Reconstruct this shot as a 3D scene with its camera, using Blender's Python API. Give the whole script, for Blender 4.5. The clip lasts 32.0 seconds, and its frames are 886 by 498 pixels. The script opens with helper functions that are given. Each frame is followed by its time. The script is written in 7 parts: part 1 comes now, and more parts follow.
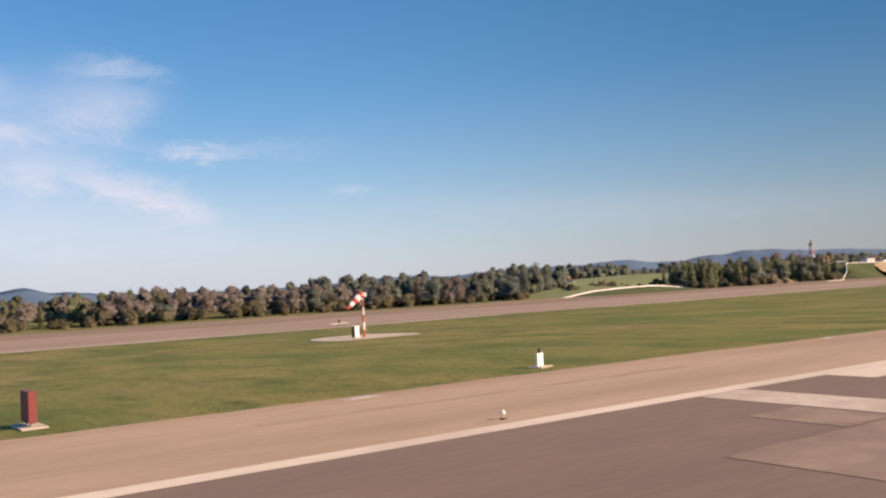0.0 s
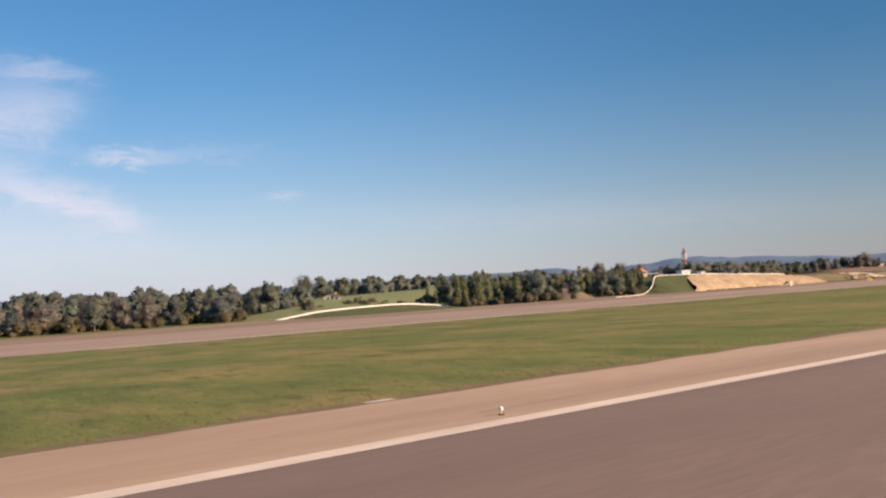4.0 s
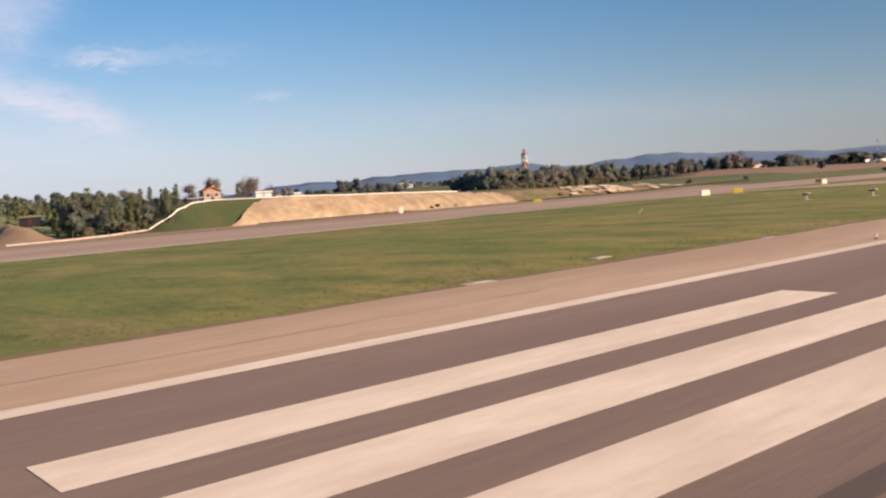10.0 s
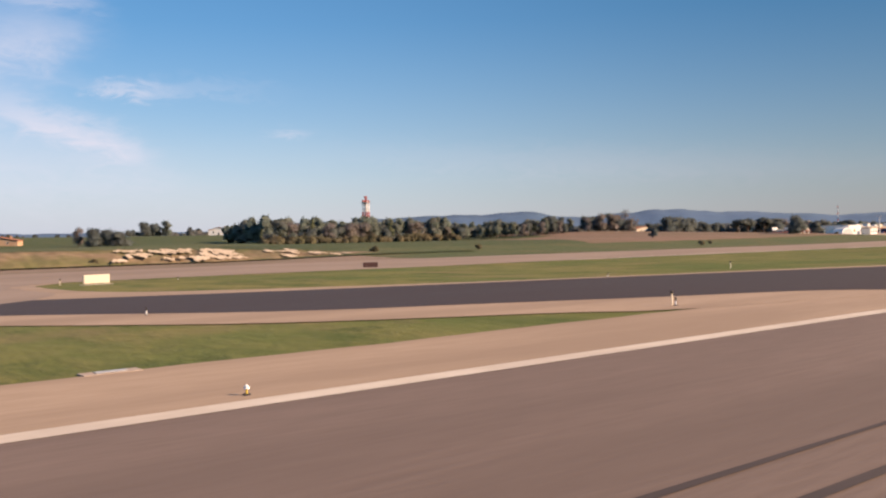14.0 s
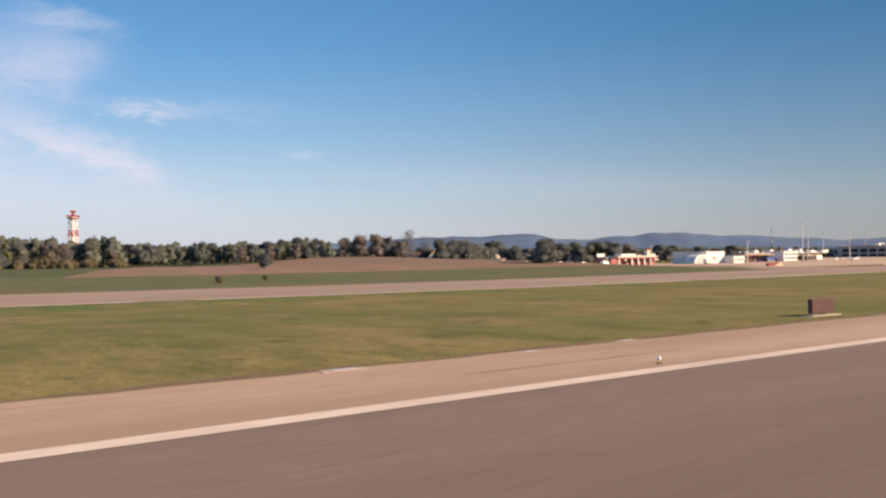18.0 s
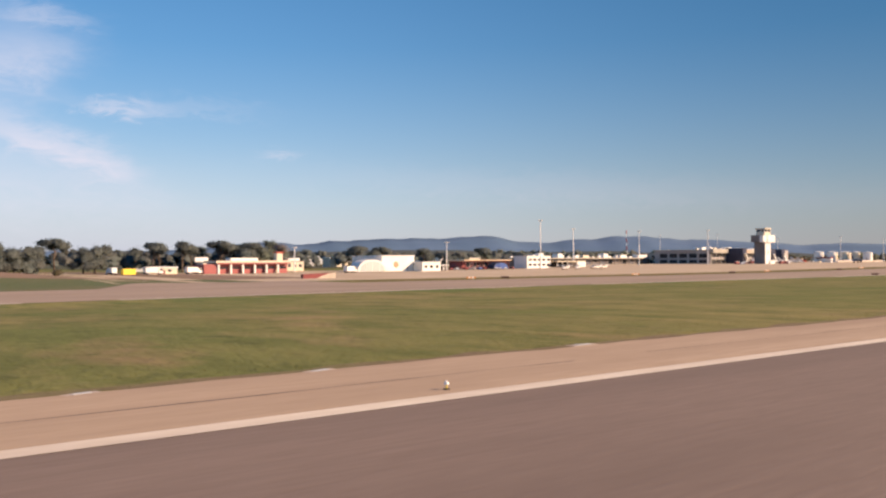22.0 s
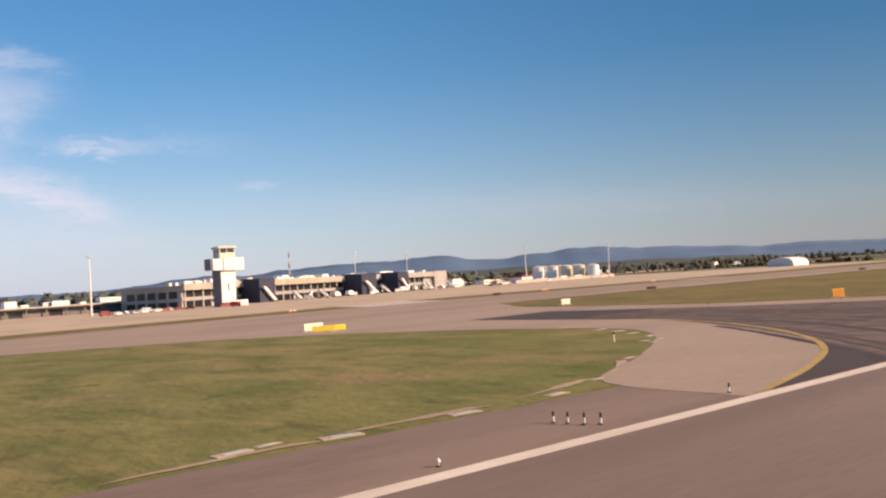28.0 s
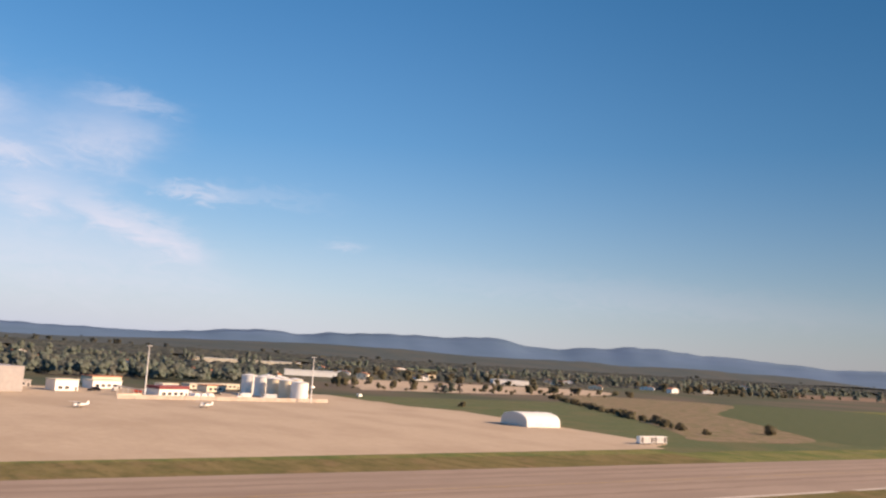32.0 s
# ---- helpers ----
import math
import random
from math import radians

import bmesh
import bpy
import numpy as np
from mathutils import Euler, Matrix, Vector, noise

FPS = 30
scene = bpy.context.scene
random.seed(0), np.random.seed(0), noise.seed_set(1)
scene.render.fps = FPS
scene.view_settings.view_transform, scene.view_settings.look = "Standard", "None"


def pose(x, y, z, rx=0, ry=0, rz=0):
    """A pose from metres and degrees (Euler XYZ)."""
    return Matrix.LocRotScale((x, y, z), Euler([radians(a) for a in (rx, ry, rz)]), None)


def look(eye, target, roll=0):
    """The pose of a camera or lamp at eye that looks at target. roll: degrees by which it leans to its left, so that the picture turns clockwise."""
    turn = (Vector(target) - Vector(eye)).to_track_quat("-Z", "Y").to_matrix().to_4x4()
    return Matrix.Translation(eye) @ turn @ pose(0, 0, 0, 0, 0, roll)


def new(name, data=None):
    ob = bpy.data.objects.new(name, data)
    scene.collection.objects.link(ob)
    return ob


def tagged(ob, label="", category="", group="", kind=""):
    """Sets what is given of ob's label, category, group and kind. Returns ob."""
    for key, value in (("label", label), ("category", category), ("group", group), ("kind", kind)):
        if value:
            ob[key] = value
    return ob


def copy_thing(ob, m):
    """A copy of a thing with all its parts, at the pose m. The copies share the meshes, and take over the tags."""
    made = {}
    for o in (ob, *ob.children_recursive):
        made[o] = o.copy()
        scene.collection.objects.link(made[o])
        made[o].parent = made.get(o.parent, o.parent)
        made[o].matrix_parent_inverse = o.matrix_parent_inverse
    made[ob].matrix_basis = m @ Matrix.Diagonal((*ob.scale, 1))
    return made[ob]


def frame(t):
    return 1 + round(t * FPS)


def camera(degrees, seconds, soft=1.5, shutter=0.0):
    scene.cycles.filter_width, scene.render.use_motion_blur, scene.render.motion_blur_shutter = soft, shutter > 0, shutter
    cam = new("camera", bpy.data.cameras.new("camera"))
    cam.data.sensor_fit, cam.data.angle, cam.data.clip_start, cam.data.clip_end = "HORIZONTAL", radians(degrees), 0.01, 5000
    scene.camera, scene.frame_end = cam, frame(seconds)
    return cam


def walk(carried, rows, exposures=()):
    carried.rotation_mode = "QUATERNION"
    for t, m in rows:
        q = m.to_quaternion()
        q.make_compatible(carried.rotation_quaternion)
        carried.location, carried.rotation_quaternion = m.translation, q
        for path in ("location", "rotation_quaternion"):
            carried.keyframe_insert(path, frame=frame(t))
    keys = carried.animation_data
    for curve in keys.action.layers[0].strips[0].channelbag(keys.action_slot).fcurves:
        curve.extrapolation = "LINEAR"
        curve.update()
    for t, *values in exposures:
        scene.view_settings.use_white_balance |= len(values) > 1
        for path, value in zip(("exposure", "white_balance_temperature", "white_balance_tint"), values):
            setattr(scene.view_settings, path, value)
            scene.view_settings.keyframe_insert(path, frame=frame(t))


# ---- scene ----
# The place is drawn at S times its true size; all numbers below are true metres.
S = 0.45
PATH = [
    (0, -25.38, 0.00, 4.09, -34.93, 2.53, -3.05),
    (0.5, -15.35, 0.00, 4.09, -35.25, 3.22, -0.20),
    (1, -4.70, 0.00, 4.09, -35.38, 1.73, -2.55),
    (1.5, 6.57, 0.00, 4.09, -35.24, 2.04, -4.23),
    (2, 18.47, 0.00, 4.09, -35.33, 1.93, -4.32),
    (2.5, 31.01, 0.00, 4.09, -34.81, 2.23, -1.84),
    (3, 44.21, 0.00, 4.09, -38.65, 3.31, -3.33),
    (5.5, 120.50, 0.00, 4.09, -39.37, 1.75, -2.81),
    (6, 137.83, 0.00, 4.09, -39.49, 1.79, -2.72),
    (6.5, 155.79, 0.00, 4.09, -38.88, 1.58, -3.04),
    (7, 174.35, 0.00, 4.09, -38.84, 1.61, -2.61),
    (7.5, 193.46, 0.00, 4.09, -37.99, 2.21, -0.83),
    (8, 213.07, 0.00, 4.09, -37.56, 1.00, -2.47),
    (8.5, 233.14, 0.00, 4.09, -38.53, -1.71, 0.93),
    (9, 253.63, 0.00, 4.09, -38.87, -2.73, -0.25),
    (9.5, 274.50, 0.00, 4.09, -37.75, -2.90, -3.04),
    (10, 295.70, 0.00, 4.09, -39.36, -3.71, -4.01),
    (10.5, 317.23, 0.00, 4.09, -37.29, 0.04, -0.63),
    (11, 339.14, 0.00, 4.09, -37.78, 1.11, -2.13),
    (11.5, 361.49, 0.00, 4.09, -38.09, 1.10, -3.62),
    (12, 384.39, 0.00, 4.09, -37.24, 1.12, -3.15),
    (12.5, 407.89, 0.00, 4.09, -36.59, 0.50, -4.00),
    (13, 432.04, 0.00, 4.09, -38.15, 0.44, 0.88),
    (13.5, 456.82, 0.00, 4.09, -38.35, -0.11, -0.15),
    (14, 482.26, 0.00, 4.09, -38.80, -0.80, -1.21),
    (14.5, 508.36, 0.00, 4.09, -39.01, -1.41, -0.73),
    (16.5, 619.37, 0.00, 4.09, -37.69, -0.47, 5.76),
    (17, 648.68, 0.00, 4.09, -38.30, -1.84, -2.56),
    (17.5, 678.59, 0.00, 4.09, -38.76, 0.32, -1.10),
    (18, 709.07, 0.00, 4.09, -38.01, 0.59, -0.70),
    (18.5, 740.10, 0.00, 4.09, -40.32, -2.89, -9.37),
    (19, 771.68, 0.00, 4.09, -39.92, -0.66, -4.98),
    (19.5, 803.82, 0.00, 4.09, -38.81, 0.60, -0.33),
    (20, 836.51, 0.00, 4.09, -39.75, -1.06, -3.51),
    (20.5, 869.75, 0.00, 4.09, -40.02, -1.11, -4.78),
    (21, 903.54, 0.00, 4.09, -39.26, 1.95, 0.75),
    (21.5, 937.84, 0.00, 4.09, -39.79, 0.83, -2.06),
    (22, 972.65, 0.00, 4.09, -39.53, 0.70, -0.21),
    (22.5, 1007.95, 0.00, 4.09, -38.94, 1.47, -0.08),
    (23, 1043.72, 0.00, 4.09, -38.46, 1.75, 0.80),
    (23.5, 1079.97, 0.00, 4.09, -37.59, 2.29, 1.36),
    (24, 1116.69, 0.00, 4.09, -38.75, 1.72, 0.32),
    (24.5, 1153.86, 0.00, 4.09, -38.01, 3.39, 3.15),
    (26.5, 1307.04, 0.00, 4.09, -37.85, 2.43, 2.96),
    (27, 1346.42, 0.19, 4.92, -38.49, 2.63, 4.16),
    (27.5, 1386.22, -0.86, 5.44, -39.65, 2.10, 0.75),
    (28, 1426.41, -1.33, 6.17, -40.74, 1.96, -3.63),
    (28.5, 1466.97, -1.37, 7.39, -39.67, 3.77, -3.68),
    (29, 1507.91, -1.25, 9.02, -40.87, 4.38, -3.75),
    (29.5, 1549.21, -0.86, 11.43, -40.20, 4.81, -2.80),
    (30, 1590.88, -0.13, 14.56, -39.65, 5.53, -2.81),
    (30.5, 1632.92, 0.02, 18.19, -36.59, 6.76, 0.63),
    (31, 1675.35, 0.17, 22.21, -36.61, 6.11, 1.93),
    (31.5, 1718.16, 0.04, 26.52, -36.67, 6.58, 2.10),
    (32, 1761.37, -0.10, 30.98, -35.50, 6.90, 3.70),
]


def heading(yaw, pitch):
    a, b = radians(yaw), radians(pitch)
    return Vector((-math.sin(a) * math.cos(b), math.cos(a) * math.cos(b), math.sin(b)))


cam = camera(52.64, 32.0, soft=2.3)
walk(cam, [(t, look(Vector((x, y, z)) * S, Vector((x, y, z)) * S + heading(yaw, pitch), roll))
           for t, x, y, z, yaw, pitch, roll in PATH],
     exposures=[(0.0, 0.67, 7200, 23), (32.0, 0.67, 7200, 23)])

# ---- sky and sun ----
SUN_AZ, SUN_EL = radians(-48), radians(27)
world = bpy.data.worlds.new("sky")
scene.world = world
world.use_nodes = True
wn, wl = world.node_tree.nodes, world.node_tree.links
wn.clear()
w_out = wn.new("ShaderNodeOutputWorld")
w_bg = wn.new("ShaderNodeBackground")
w_bg.inputs["Strength"].default_value = 0.066
sky = wn.new("ShaderNodeTexSky")
sky.sky_type = "NISHITA"
sky.sun_disc = False
sky.sun_elevation = SUN_EL
sky.sun_rotation = radians(90) - SUN_AZ
sky.air_density, sky.dust_density, sky.ozone_density = 1.0, 0.25, 3.5
w_tc = wn.new("ShaderNodeTexCoord")


def wnode(kind, **values):
    n = wn.new(kind)
    for key, v in values.items():
        n.inputs[key.replace("_", " ")].default_value = v
    return n


def wmath(op, a, b=None, clamp=False):
    n = wn.new("ShaderNodeMath")
    n.operation, n.use_clamp = op, clamp
    for i, v in enumerate((a, b)):
        if v is None:
            continue
        if isinstance(v, (int, float)):
            n.inputs[i].default_value = v
        else:
            wl.new(v, n.inputs[i])
    return n.outputs[0]


# direction in the sky: azimuth and elevation in degrees
w_sep = wn.new("ShaderNodeSeparateXYZ")
wl.new(w_tc.outputs["Generated"], w_sep.inputs[0])
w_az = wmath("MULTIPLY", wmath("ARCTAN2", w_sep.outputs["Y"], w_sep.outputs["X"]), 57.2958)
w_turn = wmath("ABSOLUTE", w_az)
w_el = wmath("MULTIPLY", wmath("ARCSINE", w_sep.outputs["Z"]), 57.2958)
w_map = wn.new("ShaderNodeMapping")
w_map.inputs["Scale"].default_value = (1.0, 1.0, 2.6)
wl.new(w_tc.outputs["Generated"], w_map.inputs[0])
w_warp = wnode("ShaderNodeTexNoise", Scale=9.0, Detail=6.0, Roughness=0.6)
wl.new(w_map.outputs[0], w_warp.inputs["Vector"])
w_fine = wnode("ShaderNodeTexNoise", Scale=26.0, Detail=7.0, Roughness=0.62, Distortion=1.2)
wl.new(w_map.outputs[0], w_fine.inputs["Vector"])
w_az = wmath("ADD", w_az, wmath("MULTIPLY", wmath("SUBTRACT", w_warp.outputs["Fac"], 0.5), 9.0))
w_el = wmath("ADD", w_el, wmath("MULTIPLY", wmath("SUBTRACT", w_fine.outputs["Fac"], 0.5), 2.6))


def wisp(az, el, wide, high, tilt, thick):
    """A feathered cirrus wisp of that place, size and slant, in degrees."""
    u, v = wmath("SUBTRACT", w_az, az), wmath("SUBTRACT", w_el, el)
    c, s = math.cos(radians(tilt)), math.sin(radians(tilt))
    p = wmath("ADD", wmath("MULTIPLY", u, c / wide), wmath("MULTIPLY", v, s / wide))
    q = wmath("ADD", wmath("MULTIPLY", u, -s / high), wmath("MULTIPLY", v, c / high))
    r = wmath("ADD", wmath("MULTIPLY", p, p), wmath("MULTIPLY", q, q))
    return wmath("MULTIPLY", wmath("EXPONENT", wmath("MULTIPLY", r, -1.0)), thick)


w_cl = None
for row in ((61.3, 6.5, 1.3, 0.3, 0, 0.3), (76.4, 11.6, 3.0, 2.0, 12, 0.42), (70.0, 9.2, 1.9, 0.4, 3, 0.4), (73.8, 6.7, 3.8, 1.1, 24, 0.6),
            (80.0, 7.9, 2.6, 1.3, 10, 0.5), (81.0, 10.2, 2.2, 0.6, 6, 0.45), (75.2, 14.2, 2.2, 0.6, 5, 0.28), (65.5, 9.4, 4.0, 0.5, 2, 0.12),
            (84.5, 13.0, 5.0, 2.0, 25, 0.4), (92.0, 9.0, 6.0, 2.5, 20, 0.45), (104.0, 14.0, 9.0, 3.0, 15, 0.4), (40.0, 4.3, 17.0, 1.0, 3, 0.16), (79.0, 4.5, 12.0, 2.2, 5, 0.35)):
    w_one = wisp(*row)
    w_cl = w_one if w_cl is None else wmath("ADD", w_cl, w_one)
w_cl = wmath("MULTIPLY", w_cl, wmath("MULTIPLY_ADD", w_fine.outputs["Fac"], 1.25))
w_cl.node.inputs[2].default_value = -0.05
w_cl = wmath("MINIMUM", w_cl, 0.9)
w_mix = wn.new("ShaderNodeMix")
w_mix.data_type = "RGBA"
wl.new(w_cl, w_mix.inputs["Factor"])
w_sat = wn.new("ShaderNodeHueSaturation")
w_sat.inputs["Saturation"].default_value, w_sat.inputs["Value"].default_value = 1.55, 1.27
w_sat.inputs["Hue"].default_value = 0.494
wl.new(sky.outputs[0], w_sat.inputs["Color"])
# pale haze low over the horizon, thicker away from the sun
w_haze = wn.new("ShaderNodeMix")
w_haze.data_type = "RGBA"
w_low = wmath("EXPONENT", wmath("MULTIPLY", wmath("MAXIMUM", w_sep.outputs["Z"], 0.0), -5.6))
w_away = wmath("MULTIPLY_ADD", w_sep.outputs["X"], -0.25)
w_away.node.inputs[2].default_value = 1.0
wl.new(wmath("MULTIPLY", wmath("MULTIPLY", w_low, w_away), 0.95, True), w_haze.inputs["Factor"])
wl.new(w_sat.outputs[0], w_haze.inputs["A"])
w_haze.inputs["B"].default_value = (4.25, 5.4, 7.1, 1)
wl.new(w_haze.outputs["Result"], w_mix.inputs["A"])
w_mix.inputs["B"].default_value = (6.2, 6.95, 8.2, 1)
# the cabin window's dark edge painted into the sky, dimmer from west to east
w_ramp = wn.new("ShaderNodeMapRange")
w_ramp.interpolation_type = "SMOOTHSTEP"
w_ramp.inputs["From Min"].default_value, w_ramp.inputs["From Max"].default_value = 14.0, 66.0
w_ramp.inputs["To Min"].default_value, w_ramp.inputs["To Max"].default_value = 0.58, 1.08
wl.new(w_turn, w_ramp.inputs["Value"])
w_vignette = wn.new("ShaderNodeVectorMath")
w_vignette.operation = "SCALE"
wl.new(w_mix.outputs["Result"], w_vignette.inputs[0])
wl.new(w_ramp.outputs["Result"], w_vignette.inputs["Scale"])
wl.new(w_vignette.outputs[0], w_bg.inputs["Color"])
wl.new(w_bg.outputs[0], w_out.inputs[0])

sun_way = Vector((math.cos(SUN_AZ) * math.cos(SUN_EL), math.sin(SUN_AZ) * math.cos(SUN_EL), math.sin(SUN_EL)))
sun = new("sun", bpy.data.lights.new("sun", "SUN"))
sun.data.energy, sun.data.angle, sun.data.color = 5.0, radians(0.53), (1.0, 0.79, 0.55)
sun.matrix_world = look((0, 0, 300), Vector((0, 0, 300)) - sun_way)


# ---- materials ----
def mat(name, a, b, size=1.0, rough=0.85, bump=0.3, big=None, big_size=20.0, big_amount=0.6,
        stretch=(1, 1, 1), metal=0.0, detail=6.0, specular=0.3, by_piece=0.0, glow=None):
    """Two colours mixed by fine noise of that size in metres, a third one in large patches."""
    m = bpy.data.materials.new(name)
    m.use_nodes = True
    nt, nl = m.node_tree.nodes, m.node_tree.links
    p = nt["Principled BSDF"]
    p.inputs["Roughness"].default_value, p.inputs["Metallic"].default_value = rough, metal
    p.inputs["Specular IOR Level"].default_value = specular
    tc = nt.new("ShaderNodeTexCoord")
    mp = nt.new("ShaderNodeMapping")
    mp.inputs["Scale"].default_value = stretch
    nl.new(tc.outputs["Object"], mp.inputs[0])
    n1 = nt.new("ShaderNodeTexNoise")
    n1.inputs["Scale"].default_value = 1.0 / (size * S)
    n1.inputs["Detail"].default_value = detail
    n1.inputs["Roughness"].default_value = 0.62
    nl.new(mp.outputs[0], n1.inputs["Vector"])
    ramp = nt.new("ShaderNodeValToRGB")
    ramp.color_ramp.elements[0].position, ramp.color_ramp.elements[1].position = 0.32, 0.68
    ramp.color_ramp.elements[0].color, ramp.color_ramp.elements[1].color = (*a, 1), (*b, 1)
    nl.new(n1.outputs["Fac"], ramp.inputs[0])
    colour = ramp.outputs[0]
    if big:
        n2 = nt.new("ShaderNodeTexNoise")
        n2.inputs["Scale"].default_value = 1.0 / (big_size * S)
        n2.inputs["Detail"].default_value = 4.0
        nl.new(mp.outputs[0], n2.inputs["Vector"])
        r2 = nt.new("ShaderNodeValToRGB")
        r2.color_ramp.elements[0].position, r2.color_ramp.elements[1].position = 0.42, 0.64
        r2.color_ramp.elements[1].color = (big_amount, big_amount, big_amount, 1)
        nl.new(n2.outputs["Fac"], r2.inputs[0])
        mx = nt.new("ShaderNodeMix")
        mx.data_type = "RGBA"
        nl.new(r2.outputs[0], mx.inputs["Factor"])
        nl.new(colour, mx.inputs["A"])
        mx.inputs["B"].default_value = (*big, 1)
        colour = mx.outputs["Result"]
    if by_piece:
        g = nt.new("ShaderNodeNewGeometry")
        oi = nt.new("ShaderNodeObjectInfo")
        ad = nt.new("ShaderNodeMath")
        ad.operation = "ADD"
        nl.new(g.outputs["Random Per Island"], ad.inputs[0])
        nl.new(oi.outputs["Random"], ad.inputs[1])
        mr = nt.new("ShaderNodeMapRange")
        mr.inputs["From Max"].default_value = 2.0
        mr.inputs["To Min"].default_value, mr.inputs["To Max"].default_value = 1 - by_piece, 1 + by_piece
        nl.new(ad.outputs[0], mr.inputs[0])
        hs = nt.new("ShaderNodeHueSaturation")
        nl.new(mr.outputs[0], hs.inputs["Value"])
        nl.new(colour, hs.inputs["Color"])
        colour = hs.outputs[0]
    nl.new(colour, p.inputs["Base Color"])
    if bump:
        bp = nt.new("ShaderNodeBump")
        bp.inputs["Strength"].default_value = bump
        bp.inputs["Distance"].default_value = size * S * 0.3
        nl.new(n1.outputs["Fac"], bp.inputs["Height"])
        nl.new(bp.outputs[0], p.inputs["Normal"])
    return m


def ground_mat(name, dry, straw, green, brown):
    """Rough grass: fine blades, streaky patches of green, dry and bare brown growth at three sizes."""
    m = bpy.data.materials.new(name)
    m.use_nodes = True
    nt, nl = m.node_tree.nodes, m.node_tree.links
    p = nt["Principled BSDF"]
    p.inputs["Roughness"].default_value = 0.95
    p.inputs["Specular IOR Level"].default_value = 0.15
    tc = nt.new("ShaderNodeTexCoord")

    def field(size, stretch, low, high, detail=5.0):
        mp = nt.new("ShaderNodeMapping")
        mp.inputs["Scale"].default_value = stretch
        nl.new(tc.outputs["Object"], mp.inputs[0])
        n = nt.new("ShaderNodeTexNoise")
        n.inputs["Scale"].default_value = 1.0 / (size * S)
        n.inputs["Detail"].default_value = detail
        n.inputs["Roughness"].default_value = 0.6
        nl.new(mp.outputs[0], n.inputs["Vector"])
        r = nt.new("ShaderNodeMapRange")
        r.inputs["From Min"].default_value, r.inputs["From Max"].default_value = low, high
        nl.new(n.outputs["Fac"], r.inputs[0])
        return r.outputs[0], n.outputs["Fac"]

    def over(under, colour, factor):
        mx = nt.new("ShaderNodeMix")
        mx.data_type = "RGBA"
        nl.new(factor, mx.inputs["Factor"])
        if isinstance(under, tuple):
            mx.inputs["A"].default_value = (*under, 1)
        else:
            nl.new(under, mx.inputs["A"])
        mx.inputs["B"].default_value = (*colour, 1)
        return mx.outputs["Result"]

    fine, height = field(0.9, (1, 0.6, 1), 0.3, 0.7, 8.0)
    mid, _ = field(4.5, (1, 0.4, 1), 0.44, 0.66)
    wide, _ = field(22.0, (0.9, 0.5, 1), 0.42, 0.64, 4.0)
    bare, _ = field(9.0, (0.9, 0.5, 1), 0.55, 0.74, 6.0)
    colour = over(dry, straw, fine)
    colour = over(colour, green, wide)
    colour = over(colour, tuple(v * 0.8 for v in green), mid)
    clump, _ = field(2.2, (0.8, 0.55, 1), 0.58, 0.72, 5.0)
    colour = over(colour, brown, bare)
    colour = over(colour, tuple(v * 0.58 for v in green), clump)
    nl.new(colour, p.inputs["Base Color"])
    bp = nt.new("ShaderNodeBump")
    bp.inputs["Strength"].default_value = 0.7
    bp.inputs["Distance"].default_value = 0.25 * S
    nl.new(height, bp.inputs["Height"])
    nl.new(bp.outputs[0], p.inputs["Normal"])
    return m


def glass(name, tint):
    m = mat(name, tint, tuple(v * 1.5 for v in tint), 3.0, rough=0.08, bump=0.0, specular=0.8)
    return m


M = {}
M["grass"] = ground_mat("grass", (0.182, 0.172, 0.05), (0.25, 0.215, 0.083), (0.118, 0.152, 0.042), (0.255, 0.185, 0.095))
M["dry_grass"] = ground_mat("dry_grass", (0.178, 0.138, 0.052), (0.238, 0.178, 0.078), (0.146, 0.126, 0.043), (0.24, 0.155, 0.08))
M["mid_grass"] = ground_mat("mid_grass", (0.19, 0.167, 0.054), (0.255, 0.208, 0.087), (0.135, 0.149, 0.043), (0.262, 0.18, 0.094))
M["tuft"] = mat("tuft", (0.175, 0.17, 0.052), (0.25, 0.22, 0.085), 2.0, 0.95, 0, (0.2, 0.16, 0.06), 9.0, 0.6, by_piece=0.12)
M["asphalt"] = mat("asphalt", (0.185, 0.134, 0.108), (0.225, 0.166, 0.136), 0.25, 0.88, 0.25, (0.15, 0.11, 0.09), 7.0, 0.7, (0.12, 1, 1))
M["new_asphalt"] = mat("new_asphalt", (0.052, 0.040, 0.038), (0.075, 0.058, 0.054), 0.22, 0.8, 0.2, (0.06, 0.042, 0.038), 9.0, 0.6, (0.2, 1, 1))
M["patch_asphalt"] = mat("patch_asphalt", (0.06, 0.037, 0.033), (0.086, 0.055, 0.048), 0.22, 0.8, 0.2, (0.068, 0.042, 0.036), 9.0, 0.6, (0.2, 1, 1))
M["shoulder"] = mat("shoulder", (0.38, 0.275, 0.19), (0.45, 0.33, 0.235), 0.35, 0.92, 0.25, (0.31, 0.222, 0.155), 5.0, 0.75, (0.14, 1, 1))
M["old_shoulder"] = mat("old_shoulder", (0.15, 0.106, 0.086), (0.2, 0.142, 0.112), 0.35, 0.9, 0.25, (0.25, 0.18, 0.14), 6.0, 0.7, (0.2, 1, 1))
M["taxi"] = mat("taxi", (0.305, 0.23, 0.175), (0.36, 0.272, 0.21), 0.5, 0.92, 0.2, (0.255, 0.19, 0.145), 14.0, 0.7, (0.3, 0.8, 1))
